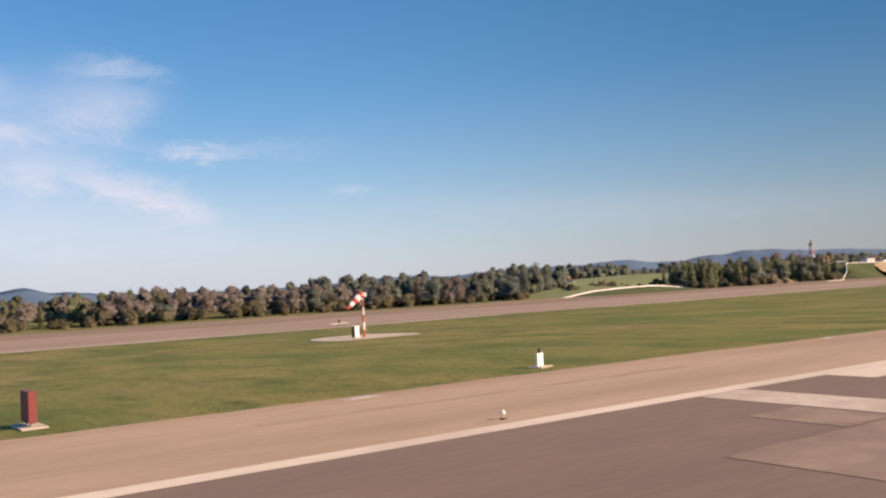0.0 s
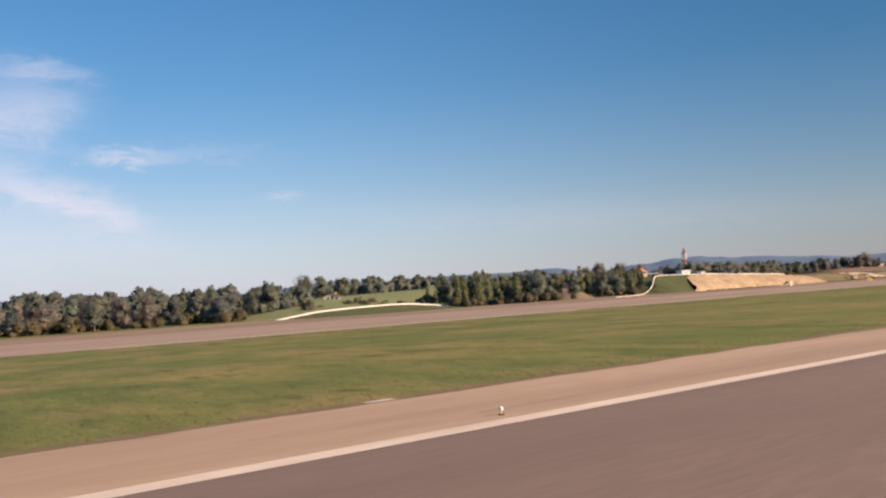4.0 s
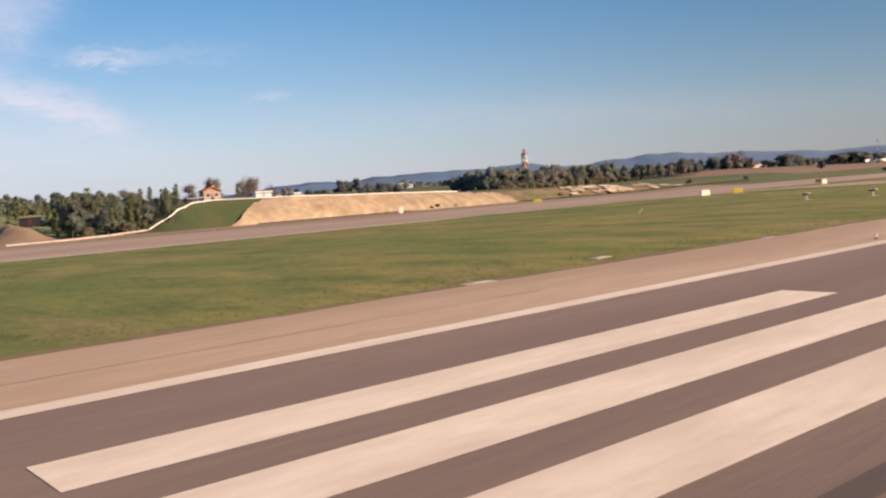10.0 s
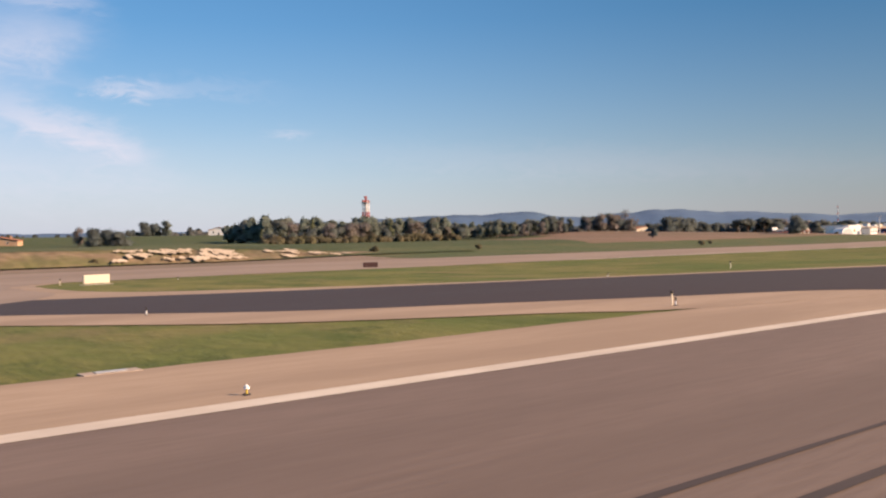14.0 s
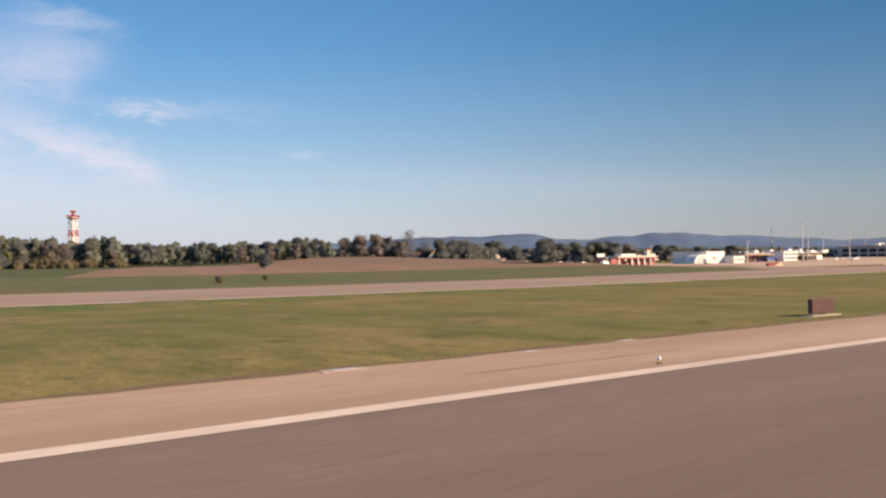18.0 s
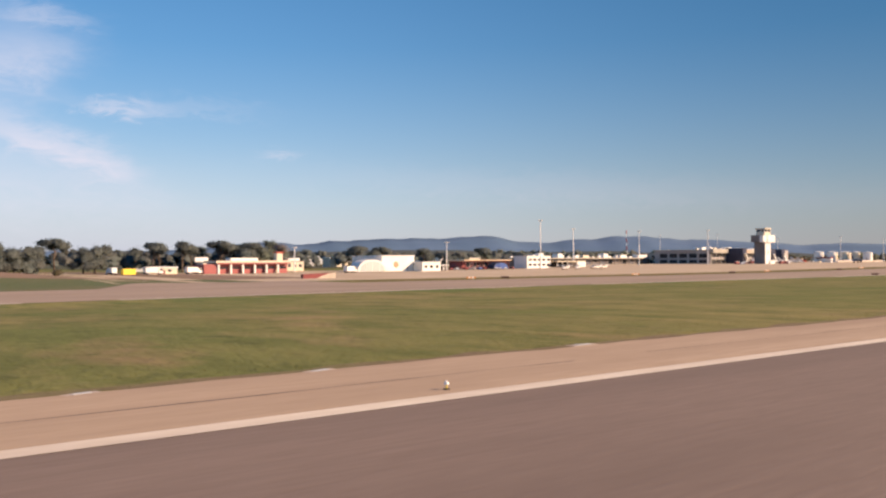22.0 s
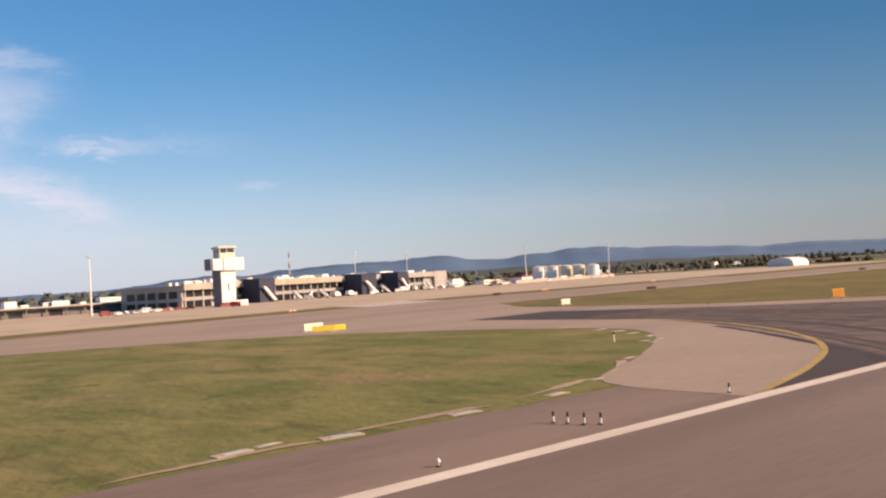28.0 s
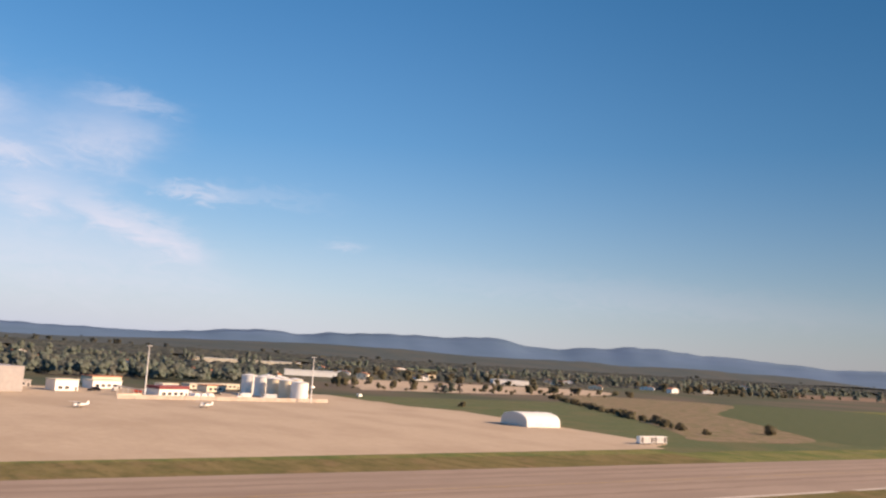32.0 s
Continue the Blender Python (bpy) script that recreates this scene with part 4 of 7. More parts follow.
# scrub clinging to the sand face
for x, y, s, z in ((491.6, 243.3, 0.36, -1.8), (495, 244.0, 0.5, -1.6), (503, 243.8, 0.3, -1.7), (509, 245.6, 0.26, -0.7)):
    plant("bush", x, y, s, z)
plant("slim", 462, 330, 0.8, 4.0)
for x, y, s in ((443, 332, 0.9), (451, 330, 1.1), (455, 336, 0.95), (469, 331, 1.05), (474, 338, 0.8), (412, 318, 0.8), (418, 326, 0.7)):
    plant("winter", x, y, s, 4.2)
for x, y, s in ((480, 430, 1.1), (505, 470, 1.2), (520, 460, 0.9), (545, 500, 1.0), (470, 500, 1.2), (440, 480, 1.1)):
    plant("oak", x, y, s, 1.5)
# thicket at the corner of the ploughed field
for i in range(46):
    x = 716 + 3.2 * i + tree_rng.uniform(-3, 3)
    k = tree_rng.uniform(1.15, 1.55) * (0.72 if x < 738 or x > 850 else 1.0)
    plant(tree_rng.choice(("broad", "winter", "winter", "oak", "slim")), x, 449 + 0.085 * (x - 694) + tree_rng.uniform(-5, 8), k, ground_z(x, 452) - 1.7 * k)
wood("undergrowth", "brown tangled undergrowth before the thicket", [(x, y + 0.08 * (x - 690), k, 0.4) for x, y, k, _ in scatter(90, 712, 862, 438, 447, 1.2, 2.4)], 223, M["leaf_brown"], ("bush",), 200, 0.3)
wood("wood", "brown-green thicket beside the ploughed field", scatter(150, 720, 862, 462, 500, 1.25, 1.65, 0.4), 224, M["leaf"], clumps=330, leaf=0.42)
for x, y, k, kind in ((627, 462, 1.3, "oak"), (635, 466, 1.45, "oak"), (641, 461, 1.3, "oak"), (623, 470, 1.1, "winter"), (583, 476, 1.0, "oak"), (728, 664, 1.5, "oak"), (737, 668, 1.6, "oak"), (745, 662, 1.3, "broad")):
    plant(kind, x, y, k, ground_z(x, y) - 1.2 * k)
# wood under the radar mast
for i in range(36):
    plant(tree_rng.choice(("broad", "broad", "oak", "pine")), 860 + 3.6 * i + tree_rng.uniform(-4, 4), 478 + tree_rng.uniform(-10, 16), tree_rng.uniform(0.95, 1.35))
wood("wood", "dark wood round the foot of the radar mast", scatter(120, 800, 1010, 500, 560, 0.9, 1.2) + scatter(90, 840, 1010, 560, 640, 1.2, 1.6, 0.0), 205, M["leaf"], ("broad", "oak"))
wood("wood", "long dark wood on the plain", scatter(60, 420, 640, 760, 980, 0.8, 1.2, 0.0) + scatter(150, 770, 1000, 640, 980, 1.2, 1.6, 0.0), 206, M["leaf_pine"], ("oak", "broad"), 77, 0.66, 1.0)
wood("wood", "tree belt behind the ploughed field", scatter(120, 860, 1110, 520, 640, 0.8, 1.4, -1.0), 207, M["leaf_pine"], ("oak", "pine"))
# pines and oaks between the field and the hangars
for x, y, s, kind in ((1090, 440, 1.1, "oak"), (1101, 446, 1.2, "pine"),
                      (1112, 438, 1.0, "oak"), (1122, 452, 1.2, "oak"), (1140, 448, 1.0, "oak"), (1176, 424, 1.15, "pine"), (1186, 420, 1.2, "oak"), (1193, 424, 1.1, "pine"),
                      (1202, 430, 1.0, "broad"), (1000, 470, 1.2, "oak"), (985, 480, 1.2, "oak"), (1012, 476, 1.3, "oak"), (1290, 450, 1.1, "pine"), (1316, 456, 1.1, "oak"),
                      (1300, 462, 1.0, "oak"), (1330, 470, 1.0, "oak"), (1400, 470, 1.1, "broad"), (1412, 478, 1.0, "oak"), (856, 292, 0.6, "oak")):
    plant(kind, x, y, s * (1.5 if 1080 < x < 1210 else 1.15))
# evergreen oaks with crowns down to the ground, round the yellow farm
for x, y, s, kind in ((995, 293, 1.5, "oak"), (1001.5, 296, 1.56, "oak"), (1020.6, 293, 1.3, "oak"), (1034, 416, 1.83, "oak"), (1041, 419, 1.89, "oak"), (1048, 415, 1.83, "oak"), (1055, 422, 1.95, "oak"), (1063, 424, 1.83, "oak"),
                      (1071, 428, 1.89, "oak"), (1080, 432, 1.83, "oak"), (1087, 436, 1.2, "oak"), (1068, 440, 1.60, "pine"), (1024, 444, 1.20, "winter"), (1031, 430, 1.10, "oak"),
                      (999, 452, 1.50, "winter"), (1004, 458, 1.60, "oak"), (1009, 450, 1.45, "winter"), (1014, 456, 1.60, "broad"), (1019, 452, 1.50, "oak"), (1024, 458, 1.55, "winter"), (1029, 452, 1.40, "oak"), (1033, 460, 1.30, "winter"),
                      (991, 458, 1.20, "winter"), (968, 462, 1.10, "oak"), (960, 458, 1.10, "winter"), (952, 464, 1.15, "broad"), (944, 460, 1.10, "winter"), (936, 466, 1.10, "oak"), (928, 462, 1.10, "winter"), (1047, 470, 1.90, "bare"), (1065, 474, 1.70, "bare")):
    plant(kind, x, y, s, ground_z(x, y) - (1.3 * s if kind in ("oak", "winter", "broad") else 0.0))
for x, y, s, kind in ((1141, 425, 1.6, "pine"), (1146, 430, 1.4, "pine"), (1157, 428, 1.65, "pine"), (1163, 431, 1.45, "pine"), (1170, 436, 1.3, "broad"), (1180, 432, 1.35, "winter"), (1185, 434, 1.5, "pine"), (1190, 438, 1.45, "broad"), (1196, 434, 1.6, "oak"), (1203, 437, 1.5, "pine"),
                      (1209, 440, 1.4, "broad"), (1212, 428, 1.5, "winter"), (1134, 438, 1.1, "oak"), (1150, 440, 1.1, "oak"), (1160, 442, 1.2, "oak"), (1175, 442, 1.2, "oak"), (1183, 444, 1.2, "oak"), (1199, 444, 1.2, "oak"), (1207, 446, 1.2, "oak")):
    plant(kind, x, y, s)
for x, y, s, kind in ((1277, 450, 1.55, "pine"), (1296.5, 452, 1.5, "pine"), (1328, 450, 1.4, "pine"), (1382, 455, 1.45, "pine"), (1219, 450, 1.75, "broad"), (1228, 456, 1.4, "broad"), (1244, 458, 1.1, "oak"),
                      (1312, 460, 1.2, "oak"), (1340, 462, 1.25, "oak"), (1353, 458, 1.2, "oak"), (1365, 462, 1.1, "oak")):
    plant(kind, x, y, s)
for x, y, s in ((812, 232, 0.8), (830, 240, 0.6), (1060, 300, 0.9), (700, 250, 0.7), (655, 252, 0.8), (580, 252, 0.9), (560, 246, 0.8), (2206, 403, 1.8), (2196, 384, 1.4), (2185, 364, 2.0), (2172, 345, 1.6), (2158, 323, 1.7), (2230, 440, 1.5), (2262, 492, 1.4), (2296, 548, 1.6), (2330, 604, 2.0), (2150, 300, 1.2), (2205, 300, 2.2), (2120, 470, 1.4)):
    plant("bush", x, y, s)
for x, y, s, kind in ((2222, 630, 1.0, "oak"), (2232, 634, 1.15, "broad"), (2243, 636, 0.95, "winter"), (2212, 628, 0.8, "winter")):
    plant(kind, x, y, s)
wood("undergrowth", "scrubby brown hedge along the brown field", [(2330 - 172 * u + wr.uniform(-5, 5), 604 - 281 * u + wr.uniform(-5, 5), wr.uniform(0.7, 1.5), 0.0) for u in [k / 70 for k in range(70)]], 231, M["leaf_brown"], ("bush",), 120, 0.3)
wood("wood", "dark trees along the town's edge", scatter(240, 1060, 1700, 560, 800, 0.9, 1.5, -1.0), 208, M["leaf_pine"], ("oak", "pine"), 84, 0.63, 1.0)
wood("wood", "broad dark wood behind the terminal", scatter(300, 1560, 2090, 680, 1000, 0.8, 1.3, 0.0) + scatter(240, 1640, 2110, 676, 800, 0.9, 1.4, 0.0), 209, M["leaf"], ("oak", "broad"), 77, 0.70, 1.0)
wood("wood", "scattered scrub and trees on the plain", scatter(220, 2330, 3300, 840, 1150, 0.8, 1.4, 0.0) + scatter(60, 2100, 2500, 660, 720, 0.7, 1.2, 0.0), 210, M["leaf_brown"], ("bush", "oak"), 70, 0.56, 1.0)
wood("wood", "far dark woodland across the plain", scatter(420, 900, 4200, 1150, 1600, 0.9, 1.7, 0.0), 211, M["leaf"], ("oak", "broad"), 49, 0.98, 1.0)
wood("wood", "far dark woodland along the plain", scatter(520, -300, 1400, 950, 2000, 1.2, 2.0, 0.0), 212, M["woodland"], ("oak", "broad"), 49, 0.91, 1.0)
wood("wood", "woodland at the foot of the hills", scatter(330, 500, 8000, 3200, 5200, 1.6, 3.0, 0.0), 213, M["woodland"], ("oak",), 42, 1.12, 1.0)
wood("wood", "farther woodland to the side of the plain", scatter(420, 2500, 6000, 760, 1600, 0.9, 1.7, 0.0), 214, M["leaf"], ("oak", "broad"), 49, 0.98, 1.0)

# one rolling canopy where the far woods close up, open round the houses
FAR_HOUSES = ((2140, 800), (2080, 830), (1990, 800), (2300, 900), (2420, 950), (2640, 1040), (2690, 1010), (2740, 1050), (2800, 1080), (2830, 1280), (2900, 1000), (3170, 1310), (2060, 1000), (1960, 960), (2230, 1250), (2380, 1150), (2000, 1250), (1700, 900), (1640, 820), (1580, 780), (1500, 760), (1440, 720), (1380, 740), (2700, 920), (2470, 1000), (2850, 900), (2980, 940), (3300, 1150), (3600, 1300), (2650, 1350), (2520, 1500), (3050, 1600), (3400, 1700), (2200, 1500), (1950, 1450), (1800, 1300), (2900, 1200), (3850, 1500), (2330, 1000), (2050, 775))
FAR_SHEDS = ((2350, 1350, 150, 7), (2250, 930, 60, 6), (2560, 940, 50, 6), (1850, 1000, 120, 7), (1500, 900, 60, 9), (1760, 780, 44, 12), (1725, 700, 22, 9), (1690, 690, 20, 8), (1560, 690, 10, 6))
yards = np.array([(x, y, 34.0) for x, y in FAR_HOUSES] + [(x, y, 30.0 + w * 0.55) for x, y, w, h in FAR_SHEDS])


def canopy(name, label, xs, ys, crown_w, tall, mask):
    """A closed wood as one sheet of crowns, each a small dome with dark gaps between."""
    cv = []
    for y in ys:
        for x in xs:
            gap = noise.voronoi((x / crown_w, y / crown_w, 0.0))[0][0]
            open_land = noise.noise((x * 0.0016, y * 0.0028, 7.0)) + 0.35 * noise.noise((x * 0.006, y * 0.008, 3.0))
            top = tall * (0.75 + 0.3 * noise.noise((x * 0.013, y * 0.013, 1.0)) + 0.25 * noise.noise((x * 0.07, y * 0.07, 9.0)))
            h = top * (1.1 - 1.25 * min(gap, 0.85) ** 1.6) * smooth01((open_land + 0.3) / 0.1) * mask(x, y)
            cv.append((x, y, h + wr.uniform(-0.5, 0.5) - 1.5))
    w = len(xs)
    cf = [(j * w + i, j * w + i + 1, (j + 1) * w + i + 1, (j + 1) * w + i) for j in range(len(ys) - 1) for i in range(w - 1)]
    tagged(from_lists(name, cv, cf, M["woodland"]), label, "woods", kind="stuff")


def near_mask(x, y):
    front = 715.0 if x < 2090 else 955.0
    edge = smooth01((x - 1500) / 80) * smooth01((y - front - 40 * noise.noise((x * 0.012, 0, 5.0))) / 12)
    away = np.hypot(yards[:, 0] - x, yards[:, 1] - y) - yards[:, 2]
    return edge * smooth01(float(away.min()) / 12 + 0.5)


canopy("woodland", "dense dark wood between scattered houses on the plain", list(np.arange(1500, 3300, 5.0)), list(np.arange(690, 1500, 5.0)), 13.0, 11.0, near_mask)
canopy("woodland", "closed dark canopy of far woodland on the plain", list(np.arange(700, 6600, 13.0)), list(np.arange(1495, 3300, 13.0)), 34.0, 13.0, lambda x, y: 1.0)

# ---- hills on the horizon ----
HX, HY, HR = 1150.0, 0.0, 10700.0


SKYLINE = ((-60, 0.9), (-30, 0.7), (0, 0.8), (14, 0.9), (20, 0.75), (24, 0.8), (27, 0.92), (29, 0.8), (31, 1.0), (35, 1.2), (37, 1.28), (38.6, 1.45), (40, 1.48), (41.6, 1.3), (43, 1.27), (44.6, 1.06), (46.5, 1.2),
           (48, 1.5), (49.3, 1.54), (51.2, 1.37), (53.4, 1.42), (56, 1.33), (58.5, 1.2), (60, 1.02), (62.4, 1.15), (64.5, 1.05), (66.5, 0.8), (69, 0.62), (74, 0.62), (80, 0.66), (85, 1.0), (86.6, 1.33), (88.5, 1.05), (92, 0.8), (110, 0.9), (140, 0.8), (180, 0.9))


def hill_el(a):
    """Height of the skyline in degrees at an azimuth."""
    for (p, ep), (q, eq) in zip(SKYLINE, SKYLINE[1:]):
        if p <= a <= q:
            e = ep + (eq - ep) * smooth01((a - p) / (q - p))
            break
    return e + 0.07 * noise.noise((a * 0.9, 2.0, 0)) + 0.04 * noise.noise((a * 3.1, 5.0, 0))


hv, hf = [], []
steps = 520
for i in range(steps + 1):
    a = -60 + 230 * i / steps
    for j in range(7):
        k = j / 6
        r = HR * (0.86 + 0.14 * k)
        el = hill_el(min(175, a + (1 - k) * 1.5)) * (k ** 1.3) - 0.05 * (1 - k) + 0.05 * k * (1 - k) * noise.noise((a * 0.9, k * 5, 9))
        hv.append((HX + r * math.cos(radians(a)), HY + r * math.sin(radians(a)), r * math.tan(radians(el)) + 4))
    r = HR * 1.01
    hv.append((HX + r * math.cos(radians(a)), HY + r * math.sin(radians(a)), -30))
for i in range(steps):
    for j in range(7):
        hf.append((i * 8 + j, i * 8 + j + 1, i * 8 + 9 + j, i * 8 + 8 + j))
tagged(from_lists("backdrop", hv, hf, M["hazy_hill"], smooth=True), "low wooded hills along the horizon, haze painted in as blue", "hills", kind="structure")


# a nearer wooded ridge before the hills
rv, rf = [], []
rx, ry = spaced((1300, 8800, 90)), spaced((3200, 5200, 80))
for y in ry:
    for x in rx:
        k = math.exp(-((y - 4250 - 0.12 * (3300 - x)) / 480.0) ** 2)
        k *= (0.35 * smooth01((x - 1300) / 600.0) + 0.65 * smooth01((x - 2500) / 1300.0)) * (1 - smooth01((x - 7200) / 1500.0))
        rv.append((x, y, -3 + 58 * k * (1 + 0.2 * noise.noise((x * 0.0016, y * 0.0016, 5)) + 0.1 * noise.noise((x * 0.006, y * 0.006, 2)))))
rf = [(j * len(rx) + i, j * len(rx) + i + 1, (j + 1) * len(rx) + i + 1, (j + 1) * len(rx) + i) for j in range(len(ry) - 1) for i in range(len(rx) - 1)]
tagged(from_lists("ridge", rv, rf, M["ridge"], smooth=True), "low dark wooded ridge before the hills, with bluish haze tint", "hills", kind="structure")

# ---- sand cutting, green bank, mound and slope ----
def lumps(x, z, s=1.0):
    return 1.1 * noise.noise((x * 0.11, z * 0.3, 1.0)) + 0.6 * noise.noise((x * 0.37, z * 0.9, 4.0)) + 0.3 * noise.noise((x * 1.1, z * 2.0, 8.0))


def on_line(pts, x):
    """Height of a smooth line through points of x, z."""
    for (a, za), (b, zb) in zip(pts, pts[1:]):
        if a <= x <= b:
            return za + (zb - za) * smooth01((x - a) / (b - a))
    return pts[-1][1]


def crest(x):
    return on_line(((370, -2.0), (380, -1.9), (394, -1.4), (400, 1.0), (407, 4.0), (413, 5.6), (420, 6.0), (440, 5.6), (475, 4.6), (505, 3.7), (533, 2.3), (568, 2.2), (590, 1.7), (606, 1.2), (625, 0.8), (645, -0.3), (690, -2.0)), x)


def brow(x):
    """How far back the bank's upper edge lies."""
    return on_line(((370, 250), (394.6, 253.9), (419, 264.4), (446, 257.3), (700, 256.0)), x)


def cutting(name, x0, x1, material, rough, label, slant0=0.0, slant1=0.0):
    v, f = [], []
    n, m = int((x1 - x0) / 0.9) + 1, 11
    for i in range(n):
        for j in range(m):
            k, f0 = j / (m - 1), i / (n - 1)
            x = x0 + (x1 - x0) * f0 + k * (slant0 * (1 - f0) + slant1 * f0)
            top = crest(x) + (0.25 * noise.noise((x * 0.4, 0, 2)) if rough else 0)
            foot = ground_z(x, 242) - 0.2
            y = 242.5 + (brow(x) - 242.5) * (k ** (1.35 if rough else 1.0))
            z = foot + (top - foot) * (k ** (0.92 if rough else 1.0))
            if rough and 0 < j < m - 1:
                y += lumps(x * 0.9, z * 0.3) * 1.7 + 1.4 * abs(noise.noise((x * 0.16, 3.0, 6.0)))
                z += 0.2 * lumps(x + 31, z)
            v.append((x, y, z))
    for i in range(n - 1):
        for j in range(m - 1):
            f.append((i * m + j, (i + 1) * m + j, (i + 1) * m + j + 1, i * m + j + 1))
    return setting(from_lists(name, v, f, material, smooth=True), label, "bank")


cutting("bank_green", 380, 415.5, M["bank"], False, "steep green grass bank beside the sand cutting", 0, 20)
cutting("bank_sand", 414.5, 535, M["sand"], True, "raw ochre sand face cut into the bank", 20, 0)
cutting("bank_low", 534, 690, M["soil"], True, "low bank of bare brown soil and grass beside the taxiway")
setting(strip("bank_foot", 534, 690, 238.5, 244.5, M["bank"], 0.35, 3.0, 0.8, 4), "strip of green grass at the foot of the low bank", "bank")
# pale spilt sand along the foot of the cutting
setting(ribbon("sand_spill", [(424, 240.6), (440, 240.2), (462, 240.8), (486, 241.4)], [(424, 243.6), (440, 244), (462, 243.6), (486, 242.6)], M["pale_sand"], 0.3, 60, 4, 0.6), "pale sand spilt at the foot of the cutting", "bank")
scar_rng = random.Random(17)
for s in range(40):
    x0, wd = scar_rng.uniform(558, 598) if s % 4 else scar_rng.uniform(612, 640), scar_rng.uniform(1.5, 7.5)
    mid, thick = scar_rng.choice((0.9, 0.82, 0.6, 0.35)) + scar_rng.uniform(-0.07, 0.07), scar_rng.uniform(0.06, 0.17)
    v = []
    for i in range(13):
        u = i / 12
        x = x0 + wd * u
        foot, top = ground_z(x, 242) - 0.2, crest(x)
        for j in range(4):
            k = mid + 0.16 * noise.noise((x * 0.7, s, 3)) + (j / 1.5 - 1) * thick * (math.sin(math.pi * u) ** 0.5) * (1 + 1.2 * noise.noise((x * 1.7, j * 3, s)))
            v.append((x, 242.0 + (brow(x) - 242.5) * k ** 1.35 - 0.9 + 0.3 * lumps(x, j), foot + (top - foot) * k ** 0.92 + 0.25))
    f = [(i * 4 + j, (i + 1) * 4 + j, (i + 1) * 4 + j + 1, i * 4 + j + 1) for i in range(12) for j in range(3)]
    setting(from_lists("sand_scar", v, f, M["pale_sand"]), "pale bare sand scar in the bank", "bank")

v, f = [], []
px, py = spaced((394, 690, 4)), spaced((0, 300, 12))
for y in py:
    for x in px:
        back = smooth01((y - 30) / 130)
        v.append((x, brow(x) - 0.3 + y, max(crest(x) * (1 - back) + 2.6 * back, ground_z(x, brow(x) + y) - 0.05)))
f = [(j * len(px) + i, j * len(px) + i + 1, (j + 1) * len(px) + i + 1, (j + 1) * len(px) + i) for j in range(len(py) - 1) for i in range(len(px) - 1)]
setting(from_lists("plateau", v, f, M["verge"]), "grassy level ground above the sand cutting", "ground")


def rail(name, line, r, material, label, sides=6):
    """A raised kerb or pipe along a line of x, y, z."""
    bm = bmesh.new()
    for a, b in zip(line, line[1:]):
        tube(bm, a, b, r, r, sides)
        bmesh.ops.create_icosphere(bm, subdivisions=1, radius=r, matrix=Matrix.Translation(b))
    return tagged(part(name, bm, material), label, "drain", kind="structure")


rail("bank_drain", [(394.6, 253.7, -1.2)] + [(x, brow(x) - 0.2, crest(x) + 0.2) for x in (397, 400, 403, 406, 409, 412, 415, 419, 424, 430, 438, 446, 455, 465, 475, 485, 495, 505, 515)],
     0.22, M["white"], "white concrete drain climbing the bank and its crest")
rail("verge_drain", [(352, 236, -1.9), (366, 238, -1.85), (380, 244.5, -1.7), (394, 253.5, -1.3)], 0.3, M["concrete"], "pale concrete drain at the foot of the bank")

MOUND = ((205, -2.4), (213.6, -2.4), (220.5, -1.5), (230, -0.4), (243, 0.15), (252, 0.35), (262, 0.5), (270, 0.25), (278, -0.45), (286, -1.3), (293, -2.0), (300, -2.2))


def mound_z(x):
    for (a, za), (b, zb) in zip(MOUND, MOUND[1:]):
        if a <= x <= b:
            return za + (zb - za) * (x - a) / (b - a)
    return -2.1


v, f = [], []
mx_, my_ = spaced((205, 300, 3)), spaced((246, 262, 2))
for y in my_:
    for x in mx_:
        k = smooth01((y - 246) / 16)
        v.append((x, y, ground_z(x, y) * (1 - k) + mound_z(x) * k - 0.05))
f = [(j * len(mx_) + i, j * len(mx_) + i + 1, (j + 1) * len(mx_) + i + 1, (j + 1) * len(mx_) + i) for j in range(len(my_) - 1) for i in range(len(mx_) - 1)]
setting(from_lists("mound", v, f, M["bank"], smooth=True), "small grassy mound beside the taxiway", "bank")
rail("mound_drain", [(x, 262.3, z + 0.12) for x, z in MOUND[:-1]], 0.32, M["white"], "white concrete drain arching over the mound")
v, f = [], []
sx, sy = spaced((170, 420, 8)), spaced((262, 470, 8))
for y in sy:
    for x in sx:
        k = smooth01((y - 260) / 75) * smooth01((x - 180) / 80) * (1 - 0.6 * smooth01((x - 372) / 45))
        v.append((x, y, (mound_z(x) - 0.1) * (1 - k) + (3.5 + 0.026 * (x - 260)) * k - 4.0 * smooth01((y - 380) / 100)))
f = [(j * len(sx) + i, j * len(sx) + i + 1, (j + 1) * len(sx) + i + 1, (j + 1) * len(sx) + i) for j in range(len(sy) - 1) for i in range(len(sx) - 1)]
setting(from_lists("slope_field", v, f, M["field"], smooth=True), "light green crop field rising behind the mound", "field")

# fields beyond the apron
def plot(name, outline, material, lift, label, category="field"):
    """A flat field with a ragged outline of x, y."""
    ring = along(outline + outline[:1], 90)[:-1]
    v = [(p.x + 3 * noise.noise((p.x * 0.05, p.y * 0.05, 2)), p.y + 3 * noise.noise((p.x * 0.05, p.y * 0.05, 9)), lift) for p in ring]
    return setting(from_lists(name, v, [tuple(range(len(v)))], material), label, category)


